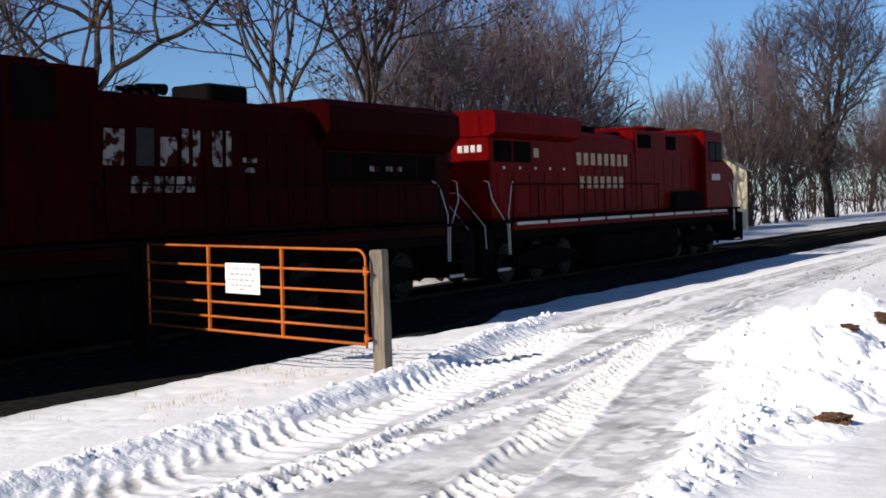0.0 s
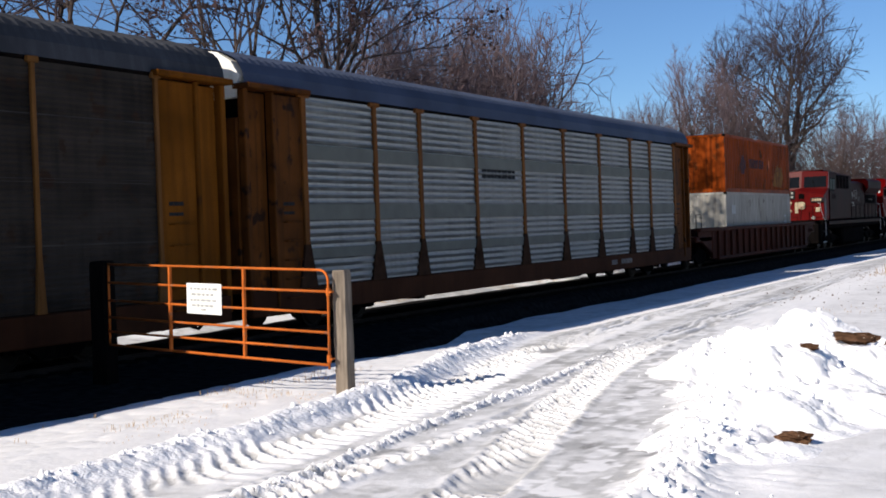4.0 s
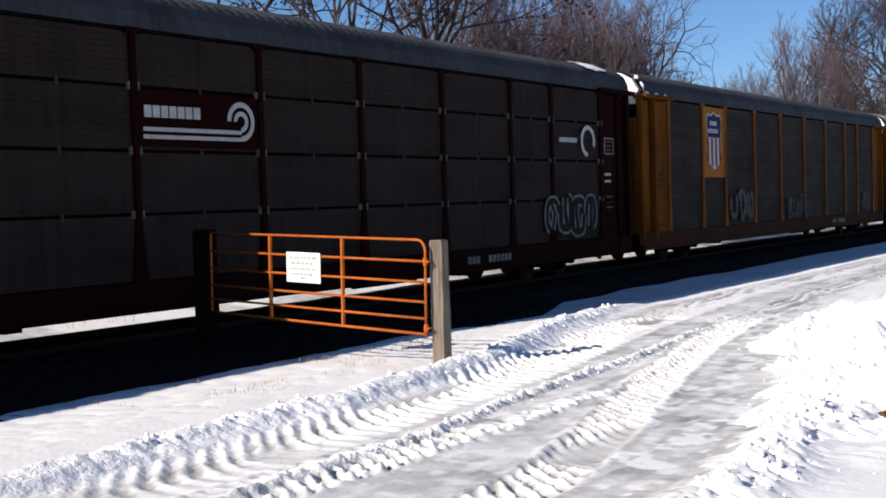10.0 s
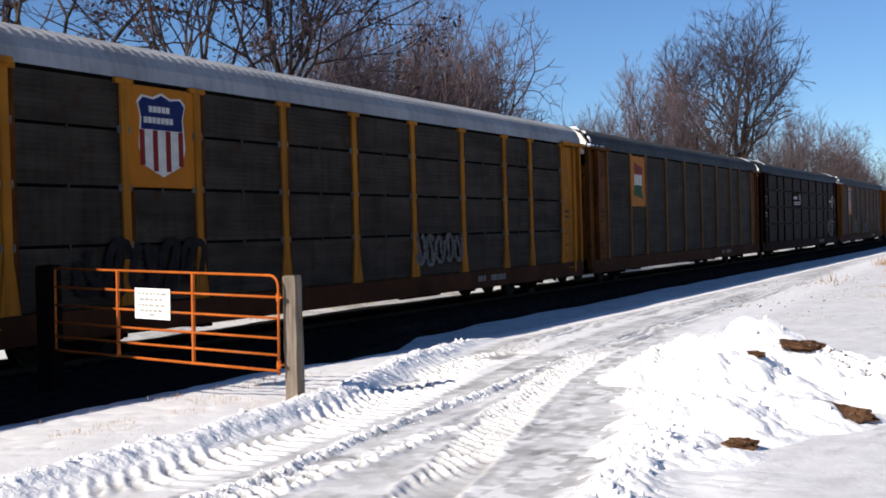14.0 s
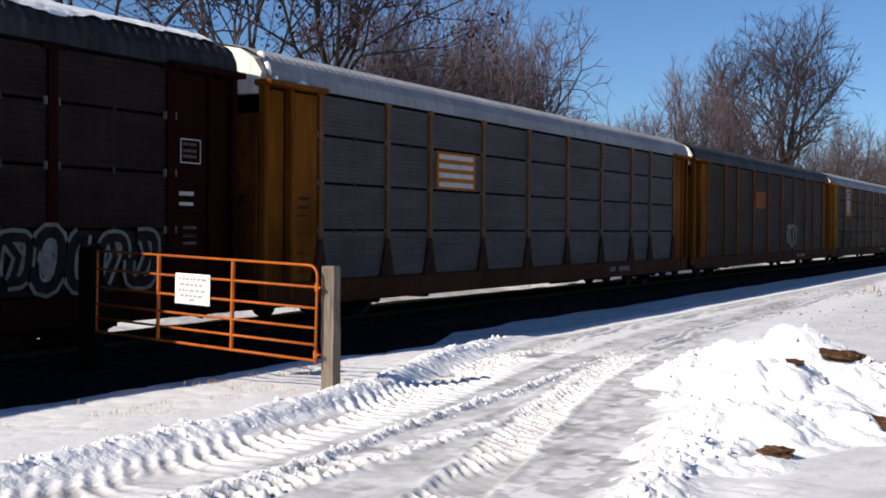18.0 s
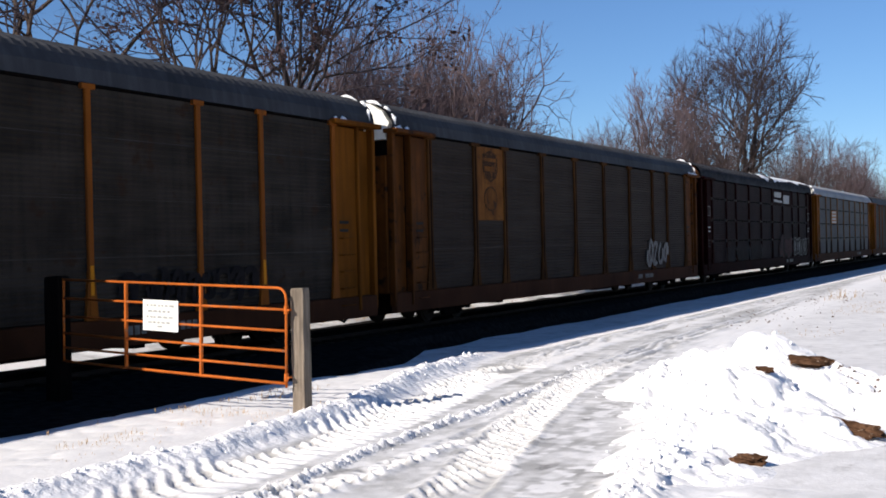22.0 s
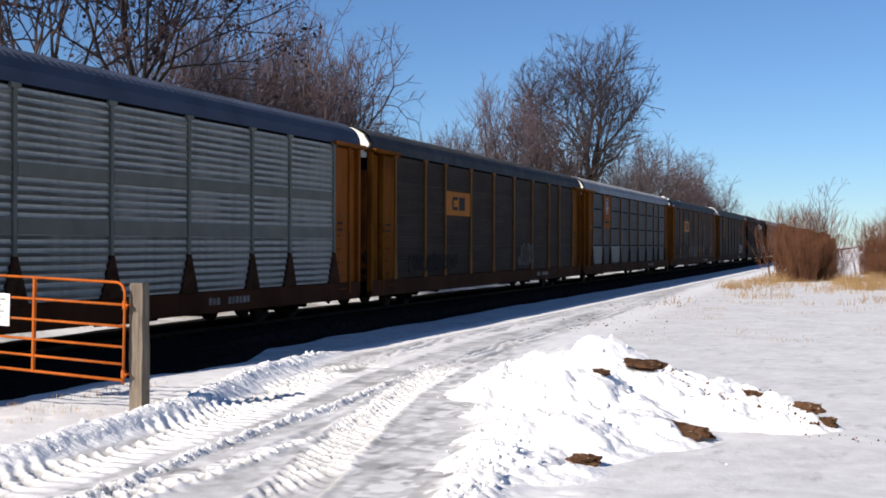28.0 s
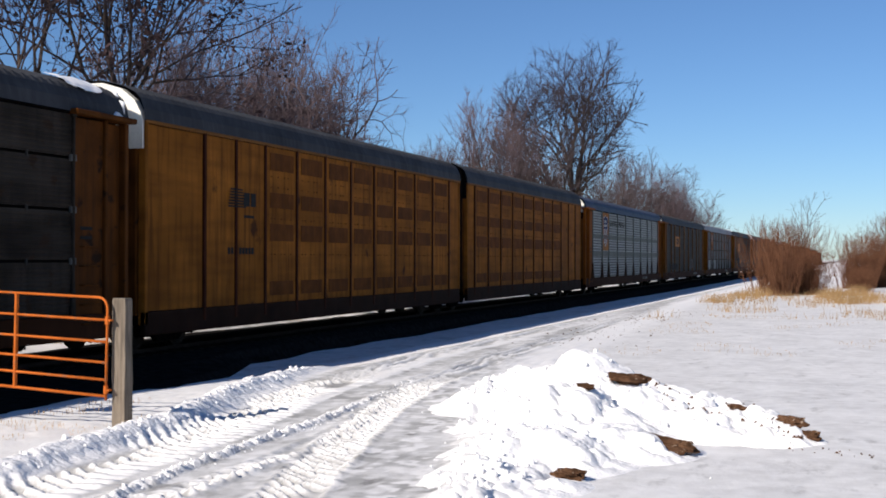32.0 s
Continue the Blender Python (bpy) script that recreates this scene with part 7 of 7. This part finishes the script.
# ---- trees, brush and grass ----
def limbs_mesh(segments, name, material, leaves=None, leaf_mat=None):
    """One mesh of tapered three-sided limbs out of (start, end, radius, radius); those that end in nothing come to a point."""
    pointed = np.array([s[3] < 0.001 for s in segments])
    a = np.array([s[0] for s in segments])
    b = np.array([s[1] for s in segments])
    r0, r1 = np.array([s[2] for s in segments]), np.array([s[3] for s in segments])
    d = b - a
    d /= np.linalg.norm(d, axis=1)[:, None] + 1e-9
    ref = np.where(np.abs(d[:, 2:3]) > 0.9, np.array([[1.0, 0, 0]]), np.array([[0, 0, 1.0]]))
    u = np.cross(d, ref)
    u /= np.linalg.norm(u, axis=1)[:, None] + 1e-9
    w = np.cross(d, u)
    n = 3

    def ring(base, r, pick):
        return [base[pick] + (u[pick] * math.cos(2 * math.pi * k / n) + w[pick] * math.sin(2 * math.pi * k / n)) * r[pick][:, None] for k in range(n)]
    tubes = np.stack(ring(a, r0, ~pointed) + ring(b, r1, ~pointed), 1).reshape(-1, 3)
    spikes = np.stack(ring(a, r0, pointed) + [b[pointed]], 1).reshape(-1, 3)
    m, p = int((~pointed).sum()), int(pointed.sum())
    quads = np.concatenate([np.arange(m)[:, None] * 6 + np.array([[k, (k + 1) % n, n + (k + 1) % n, n + k]]) for k in range(n)])
    tris = len(tubes) + np.concatenate([np.arange(p)[:, None] * 4 + np.array([[k, (k + 1) % n, 3]]) for k in range(n)])
    co = np.concatenate([tubes, spikes])
    mats = np.zeros(len(quads) + len(tris), np.int32)
    if leaves is not None:
        lq = len(co) + np.arange(len(leaves))[:, None] * 4 + np.array([[0, 1, 2, 3]])
        co = np.concatenate([co, leaves.reshape(-1, 3)])
        quads = np.concatenate([quads, lq])
        mats = np.concatenate([mats[:len(quads) - len(lq)], np.ones(len(lq), np.int32), mats[len(quads) - len(lq):]])
    loops = np.concatenate([quads.ravel(), tris.ravel()])
    me = bpy.data.meshes.new(name)
    me.vertices.add(len(co))
    me.vertices.foreach_set("co", co.ravel())
    me.loops.add(len(loops))
    me.loops.foreach_set("vertex_index", loops)
    me.polygons.add(len(quads) + len(tris))
    me.polygons.foreach_set("loop_start", np.concatenate([np.arange(len(quads)) * 4, quads.size + np.arange(len(tris)) * 3]))
    me.materials.append(material)
    if leaf_mat:
        me.materials.append(leaf_mat)
        me.polygons.foreach_set("material_index", mats)
    me.update()
    return me


def grow(rnd, p, d, r, step, depth, inside, out, spread, up, wild, fine):
    """Limbs that fork again and again, thinning as they go, until they leave the crown's outline."""
    q = p
    for i in range(2):
        d = (d + Vector((rnd.gauss(0, wild), rnd.gauss(0, wild), rnd.gauss(0, wild) + up * 0.12))).normalized()
        e = q + d * (step * 0.5)
        out.append((tuple(q), tuple(e), r * (1 - 0.12 * i), r * (0.88 - 0.12 * i), r))
        q = e
    if r < fine or depth > 13 or (depth > 2 and not inside(q)):
        return
    side = d.orthogonal().normalized()
    side.rotate(Matrix.Rotation(rnd.uniform(0, 6.28), 3, d))
    main, branch = d.copy(), d.copy()
    main.rotate(Matrix.Rotation(-rnd.uniform(0.08, 0.32) * spread, 3, side))
    branch.rotate(Matrix.Rotation(rnd.uniform(0.5, 0.95) * spread, 3, side))
    share = rnd.uniform(0.55, 0.75)
    grow(rnd, q, main, r * rnd.uniform(0.78, 0.86), step * 0.93, depth + 1, inside, out, spread, up, wild, fine)
    grow(rnd, q, branch, r * share, step * rnd.uniform(0.75, 0.95), depth + 1, inside, out, spread, up, wild, fine)
    if r < 0.03 and rnd.random() < 0.5:
        twig = d.copy()
        twig.rotate(Matrix.Rotation(-rnd.uniform(0.6, 1.2), 3, side))
        grow(rnd, q, twig, 0.006, step * 0.9, 14, inside, out, spread, up, wild, fine)


def make_tree(seed, h, wide, low, label, twig, limbs=3, trunk=0.3, trunk_r=0.25, spread=1.0, up=0.3, wild=0.09, step=0.085, leaves=0, thin=0.009, forks=1, fine=0.012, bark=None, fuzz=0, fuzz_len=0.8):
    """A bare tree: one or more trunks up to a part of the height, then limbs that fill a rounded crown of the given half-width."""
    rnd = random.Random(seed)
    out = []
    mid, half = (h + low) / 2, (h - low) / 2

    def inside(v):
        wob = 1 + 0.3 * noise.noise(v * (2.6 / wide))
        return (v.x ** 2 + v.y ** 2) / (wide * wob) ** 2 + ((v.z - mid) / (half * wob)) ** 2 < 1
    for f in range(forks):
        p = Vector((0, 0, -0.3))
        d = Vector((rnd.uniform(-0.1, 0.1) * forks, rnd.uniform(-0.1, 0.1) * forks, 1)).normalized()
        r = trunk_r * rnd.uniform(0.8, 1)
        n = 4
        for i in range(n):
            e = p + d * (h * trunk / n)
            out.append((tuple(p), tuple(e), r, r * 0.95, r))
            p, r = e, r * 0.95
            d = (d + Vector((rnd.gauss(0, 0.05), rnd.gauss(0, 0.05), 0))).normalized()
            if i and rnd.random() < 0.5:
                b = Vector((rnd.uniform(-1, 1), rnd.uniform(-1, 1), 0.5)).normalized()
                grow(rnd, p, b, r * 0.4, h * step, 3, inside, out, spread, up, wild, fine)
        for k in range(limbs):
            t = 2 * math.pi * (k + rnd.uniform(-0.25, 0.25)) / limbs
            tilt = rnd.uniform(0.25, 0.6) * spread if k else 0.08
            b = Vector((math.cos(t) * math.sin(tilt), math.sin(t) * math.sin(tilt), math.cos(tilt)))
            grow(rnd, p, b, r * (0.7 if k else 0.85), h * step * 1.25, 0, inside, out, spread, up, wild, fine)
    k = np.array([wide / np.percentile([math.hypot(s[1][0], s[1][1]) for s in out], 97)] * 2 + [h / np.percentile([s[1][2] for s in out], 99.5)])
    out = [(np.array(a) * k, np.array(b) * k, max(r0, thin), max(r1, thin), r) for a, b, r0, r1, r in out]
    out = [s for s in out if math.hypot(s[1][0], s[1][1]) < wide * 1.06 and s[1][2] < h * 1.02]
    tips = [s for s in out if s[4] < fine * 1.25]
    for i in range(fuzz):
        a, b, r0, r1, r = tips[rnd.randrange(len(tips))]
        f = rnd.random()
        p, d = a + (b - a) * f, Vector(b - a).normalized()
        d = (d + Vector((rnd.gauss(0, 0.42), rnd.gauss(0, 0.42), rnd.gauss(0.12, 0.35)))).normalized()
        q = Vector(p) + d * fuzz_len * rnd.uniform(0.4, 1.0)
        out.append((p, np.array(q), thin, 0.0, 0.0))
    quads = None
    if leaves:
        tips = [s[1] for s in out if 0 < s[4] < fine * 1.3]
        knots = [tips[rnd.randrange(len(tips))] for _ in range(leaves // 16)]
        L = []
        for i in range(leaves):
            c = np.array(knots[rnd.randrange(len(knots))]) + np.array([rnd.gauss(0, 0.26) for _ in range(3)])
            a, b = np.array([rnd.gauss(0, 0.034) for _ in range(3)]), np.array([rnd.gauss(0, 0.034) for _ in range(3)])
            L.append([c - a - b, c + a - b, c + a + b, c - a + b])
        quads = np.array(L)
    t = thing("tree", label, "tree", "bare trees beyond the track")
    edge = min(0.05, trunk_r * 0.5)
    big = [s[:4] for s in out if s[4] > edge]
    small = [s[:4] for s in out if s[4] <= edge]
    bark = bark or BARK
    part("trunk", limbs_mesh(big, "trunk", bark), bark, t)
    part("crown", limbs_mesh(small, "crown", twig, quads, DEAD_LEAF if leaves else None), twig, t)
    return t


def plant(base, x, y, h, turn):
    """Sets a tree, or a copy of it, at a place with its height scaled."""
    k = h / base["h"]
    m = pose(x, y, -0.1, 0, 0, turn) @ Matrix.Scale(k, 4)
    if base["used"]:
        return copy_thing(base, m)
    base.matrix_basis = m
    base["used"] = 1
    return base


def kind(seed, h, *a, **k):
    t = make_tree(seed, h, *a, **k)
    t["h"], t["used"] = float(h), 0
    return t


def at_az(az, x):
    """The place on the line x = const that is seen at that angle left of the track's direction."""
    return x, -x / math.tan(radians(az))


def woods():
    big = kind(11, 23, 7.4, 4.0, "tall bare deciduous tree with a broad rounded crown", TWIG_DARK, 5, 0.16, 0.6, 1.0, 0.28, 0.14, 0.085, 0, 0.015, 1, 0.022, fuzz=7000, fuzz_len=1.3)
    leafy = kind(12, 17, 6.5, 3.0, "bare tree with clusters of dead brown leaves", TWIG_DARK, 4, 0.34, 0.24, 0.95, 0.28, 0.08, 0.085, 5500, 0.0055, 1, 0.0175, fuzz=4000, fuzz_len=0.6)
    slim = kind(13, 14, 3.0, 3.0, "slender bare tree with upright reddish twigs", TWIG, 3, 0.3, 0.17, 0.8, 0.7, 0.08, 0.085, 0, 0.008, 1, 0.0135, fuzz=1800, fuzz_len=0.8)
    rough = kind(14, 15, 4.6, 2.5, "bare tree with dense fine twigs", TWIG_GREY, 3, 0.2, 0.22, 0.95, 0.45, 0.12, 0.085, 0, 0.008, 2, 0.0205, fuzz=2300, fuzz_len=0.9)
    round_ = kind(17, 14, 5.4, 1.5, "round-crowned bare tree thick with fine purplish twigs", TWIG, 6, 0.16, 0.24, 1.2, 0.14, 0.12, 0.085, 0, 0.0075, 1, 0.0165, fuzz=6000, fuzz_len=0.8)
    open_ = kind(15, 14, 7.5, 3.0, "bare open-crowned tree with long crooked limbs", TWIG_DARK, 3, 0.3, 0.34, 1.15, 0.15, 0.18, 0.12, 0, 0.012, 1, 0.03, fuzz=1500, fuzz_len=0.9)
    brush = kind(16, 8, 3.0, 0.2, "dark brown bare sapling clump", BRUSHWOOD, 2, 0.12, 0.06, 0.8, 0.6, 0.1, 0.12, 0, 0.011, 4, 0.0175, fuzz=500, fuzz_len=0.9)
    spots = [  # kind, angle, line, height, turn
        (open_, 48.0, -34, 15, 20), (slim, 52, -36, 13, 50), (open_, 55, -30, 12, 140),
        (rough, 33.2, -34, 13.5, 170), (rough, 38.6, -52, 12, 40), (rough, 41.0, -56, 12, 220), (rough, 43.4, -54, 11, 120), (rough, 45.6, -58, 13, 300), (slim, 43.1, -47, 10, 80), (rough, 31.2, -36, 14, 70),
        (leafy, 38.0, -27, 15.5, 10), (leafy, 34.2, -25.5, 18.5, 200), (round_, 31.2, -27, 12.6, 75),
        (round_, 29.3, -28, 14.6, 15), (slim, 28.4, -29, 13, 60), (round_, 27.5, -28, 16.2, 95), (rough, 26.4, -31, 16.2, 250), (slim, 25.8, -31, 14.6, 170), (round_, 25.6, -27.5, 15.4, 210), (slim, 24.0, -27, 10.6, 20), (rough, 23.4, -30, 11.4, 310),
        (slim, 22.6, -29, 9.5, 35), (rough, 21.3, -27, 8.5, 100), (slim, 20.4, -32, 11.5, 210), (rough, 19.5, -27, 10.8, 10), (slim, 18.9, -30, 12.4, 290),
        (rough, 18.2, -31, 13.4, 80), (slim, 17.1, -26, 15.6, 5), (rough, 16.4, -30, 15.6, 130), (slim, 15.7, -28, 17, 40), (rough, 14.8, -29, 17, 200), (big, 12.9, -26.5, 22.8, 15), (rough, 13.6, -34, 16, 33), (rough, 11.2, -28, 17, 290), (brush, 10.7, -27, 11, 200), (brush, 9.7, -27, 12, 30), (brush, 8.9, -28, 12, 120),
        (rough, 10.2, -27, 18, 60), (round_, 9.3, -29, 18, 100), (round_, 8.5, -28, 18.5, 180), (rough, 7.9, -30, 18, 20), (round_, 7.3, -29, 15.5, 240), (brush, 7.9, -28, 11, 300), (brush, 6.9, -28, 11, 75), (brush, 6.4, -29, 9.5, 45),
    ]
    for base, az, x, h, turn in spots:
        plant(base, *at_az(az, x), h, turn)
    rnd = random.Random(5)
    for i in range(44):
        az = 33 - i * 0.6
        plant(brush, *at_az(az + rnd.uniform(-0.3, 0.3), rnd.uniform(-34, -25)), rnd.uniform(5.0, 7.2) * (1.25 if az < 20 else 1), rnd.uniform(0, 360))
    for i in range(26):
        az = 17 - i * 0.43
        plant(brush, *at_az(az + rnd.uniform(-0.2, 0.2), rnd.uniform(-30, -25)), rnd.uniform(6.0, 9.0), rnd.uniform(0, 360))
    for az, x, h in ((52, -58, 7.5), (50, -60, 6.5), (48.2, -57, 7.0), (46.5, -60, 6.0), (44.8, -56, 7.0), (43.2, -58, 6.5), (41.6, -56, 7.5), (40, -60, 8.0), (38.5, -56, 7.5), (36.8, -58, 8.0), (35.2, -55, 7.5), (33.6, -56, 8.0),
                     (51, -33, 3.0), (36, -30, 4.5)):
        plant(brush, *at_az(az, x), h, az * 40)


woods()


def make_brush(seed, n, h, w, name, label, material, category, lean=0.35):
    """A clump of thin stems fanning out of the ground, each forking into twigs."""
    rnd = random.Random(seed)
    seg = []
    for i in range(n):
        p = Vector((rnd.gauss(0, w * 0.4), rnd.gauss(0, w * 0.4), -0.1))
        d = Vector((p.x / w * lean + rnd.gauss(0, 0.16), p.y / w * lean + rnd.gauss(0, 0.16), 1)).normalized()
        top, steps = h * rnd.uniform(0.4, 1.0), 3
        for k in range(steps):
            q = p + d * (top / steps)
            r = 0.014 * (1 - k / steps) + 0.005
            seg.append((tuple(p), tuple(q), r, r * 0.7))
            for _ in range(3):
                e = (d + Vector((rnd.gauss(0, 0.4), rnd.gauss(0, 0.4), rnd.uniform(-0.1, 0.3)))).normalized()
                seg.append((tuple(q), tuple(q + e * top * rnd.uniform(0.1, 0.28)), 0.008, 0.005))
            p, d = q, (d + Vector((rnd.gauss(0, 0.12), rnd.gauss(0, 0.12), 0))).normalized()
    t = thing(name, label, category)
    part("crown", limbs_mesh(seg, "crown", material), material, t)
    return t


b1 = make_brush(1, 330, 4.2, 1.25, "bush", "leafless red-brown bush beside the road", BUSH, "bush", 0.14)
b1.location = (-4.5, 75, -0.1)
copy_thing(b1, pose(-3.3, 76, -0.1, 0, 0, 80) @ Matrix.Scale(0.92, 4))
copy_thing(b1, pose(-3.9, 72, -0.1, 0, 0, 250) @ Matrix.Scale(0.7, 4))
copy_thing(b1, pose(-2.5, 74, -0.1, 0, 0, 30) @ Matrix.Scale(0.6, 4))
for k, (x, y, c) in enumerate(((0.0, 88, 0.85), (1.2, 92, 0.9), (2.8, 94, 1.15), (4.6, 93, 1.2), (6.2, 96, 1.2), (0.4, 80, 0.4))):
    copy_thing(b1, pose(x, y, -0.1, 0, 0, 70 * k) @ Matrix.Scale(c, 4))
thicket = make_brush(4, 420, 5.4, 2.2, "thicket", "dense dark bare thicket behind the garage", TWIG_DARK, "thicket", 0.3)
thicket.location = (-43.6, 50.5, -0.1)
for x, y, c in ((-44.5, 47.0, 0.8), (-48.5, 48.5, 0.75), (-41.5, 53.0, 0.8), (-52.0, 51.0, 0.7)):
    copy_thing(thicket, pose(x, y, -0.1, 0, 0, x * 31) @ Matrix.Scale(c, 4))
lone = make_tree(31, 6.2, 1.5, 2.6, "thin bare sapling rising above the bushes", TWIG_GREY, 3, 0.45, 0.055, 0.9, 0.3, 0.12, 0.1)
lone.location = (-2.7, 76, 0)


def build_grass():
    rnd = random.Random(9)
    seg = []
    for i in range(8700):
        if i >= 5200:
            x, y, h = rnd.uniform(-7.5, 3.0), 24 + 30 * rnd.random(), rnd.uniform(0.02, 0.09)
            if noise.noise(Vector((x * 0.5, y * 0.3, 8))) < 0.22 or x < -6.4 - (y - 24) * 0.04:
                continue
        elif i < 4200:
            x, y = rnd.uniform(-7.2, 6.0), 44 + 42 * rnd.random() ** 1.1
            if noise.noise(Vector((x * 0.35, y * 0.16, 2))) < 0.02 or x < -7.6 + (y - 46) * 0.02:
                continue
            h = rnd.uniform(0.08, 0.4)
        else:
            x, y, h = rnd.uniform(-10.9, -8.9), rnd.uniform(9, 16), rnd.uniform(0.0, 0.035)
            if noise.noise(Vector((x * 1.2, y * 1.2, 5))) < 0.05:
                continue
        r = 0.013 if y > 40 else (0.006 if y > 20 else 0.003)
        a = (x, y, -0.03)
        seg.append((a, (x + rnd.gauss(0, 0.35) * h, y + rnd.gauss(0, 0.35) * h, h), r, 0.003))
    for k in range(46):
        cx, cy = rnd.uniform(-19.4, -18.3), rnd.uniform(5, 48)
        for i in range(22):
            x, y, h = rnd.gauss(cx, 0.16), rnd.gauss(cy, 0.5), rnd.uniform(0.06, 0.2)
            seg.append(((x, y, -0.05), (x + rnd.gauss(0, 0.5) * h, y + rnd.gauss(0, 0.5) * h, h), 0.009, 0.0))
    for k in range(26):
        cx, cy = rnd.uniform(-6.6, 5.5), rnd.uniform(56, 74)
        tall = rnd.uniform(0.25, 0.75)
        for i in range(130):
            x, y, h = rnd.gauss(cx, 0.45), rnd.gauss(cy, 0.6), tall * rnd.uniform(0.4, 1.0)
            seg.append(((x, y, -0.05), (x + rnd.gauss(0, 0.3) * h, y + rnd.gauss(0, 0.3) * h, h), 0.013, 0.004))
    tagged(new("dry_grass", limbs_mesh(seg, "dry_grass", DRY_GRASS)), "dry golden grass sticking out of the snow", "grass", kind="stuff")


build_grass()

# ---- buildings ----
def house(name, label, x, y, turn, w, d, h, rise, wall, windows, roof_snow=True):
    b = thing(name, label, "house", at=(x, y, 0))
    b.rotation_euler = (0, 0, radians(turn))
    part("wall", Shape().slab(-w / 2, w / 2, -d / 2, d / 2, -0.3, h, 0.02).prism([(-w / 2 + 0.02, h), (w / 2 - 0.02, h), (0, h + rise)], -d / 2 + 0.02, d / 2 - 0.02), wall, b)
    for e in (-1, 1):
        pts = [(e * (w / 2 + 0.35), h - 0.35 * rise / (w / 2) - 0.02), (e * (w / 2 + 0.35), h - 0.35 * rise / (w / 2) + 0.16), (0, h + rise + 0.18), (0, h + rise)]
        part("roof", Shape().prism(pts, -d / 2 - 0.3, d / 2 + 0.3), SHINGLE, b)
        if roof_snow:
            part("roof_snow", Shape().prism([(px * 0.995, pz + 0.2) if i in (1, 2) else (px * 0.995, pz + 0.17 if i else pz + 0.185) for i, (px, pz) in enumerate(pts)], -d / 2 - 0.25, d / 2 + 0.25), SNOW, b, "snow on the roof")
    for wx, wz, ww, wh in windows:
        win = part("window", Shape().slab(wx - ww / 2, wx + ww / 2, -d / 2 - 0.03, -d / 2 + 0.02, wz, wz + wh, 0.01), GLASS, b, "dark glass window")
        part("window_frame", Shape().slab(wx - ww / 2 - 0.09, wx + ww / 2 + 0.09, -d / 2 - 0.02, -d / 2 + 0.01, wz - 0.09, wz + wh + 0.09, 0.01), WHITE_PAINT, win)
    return b


house("garage", "white steep-gabled garage with snow on its roof", -39.9, 45.6, 25, 2.9, 3.2, 1.85, 1.75, SIDING, [])
house("shed", "small white shed with a snowy roof behind the garage", -53.2, 54.3, 30, 2.8, 4, 1.9, 1.0, SIDING, [])
house("house", "white two-storey house with dark windows", -49.5, 73.5, 15, 6.5, 8, 4.9, 1.6, SIDING, [(-1.6, 3.1, 0.9, 1.4), (0.0, 3.1, 0.9, 1.4), (-1.0, 0.7, 0.9, 1.4), (1.8, 0.7, 0.9, 1.3)])
house("house", "cream-sided single-storey house beyond the track", -26.0, 80, 19, 4.2, 6, 3.9, 1.3, SIDING_CREAM, [], False)
house("shed", "white shed with a green-grey roof at the field's edge", 3.8, 62, -4, 3.0, 4.0, 3.4, 0.8, SIDING, [], False)

# the ledge in front of where the camera stands
ledge = tagged(new("parapet", Shape().slab(-0.62, 0.62, -0.8, 0.0, -0.1, 0.0, 0.012).slab(-0.57, 0.57, -0.75, -0.05, -1.3, -0.1, 0.01).mesh("parapet", CONCRETE)), "plain grey slab-topped parapet below the viewpoint", kind="structure")
ledge.location, ledge.rotation_euler = (-2.245, 2.79, 1.2), (0, 0, math.atan2(0.544, 0.84))

motions()
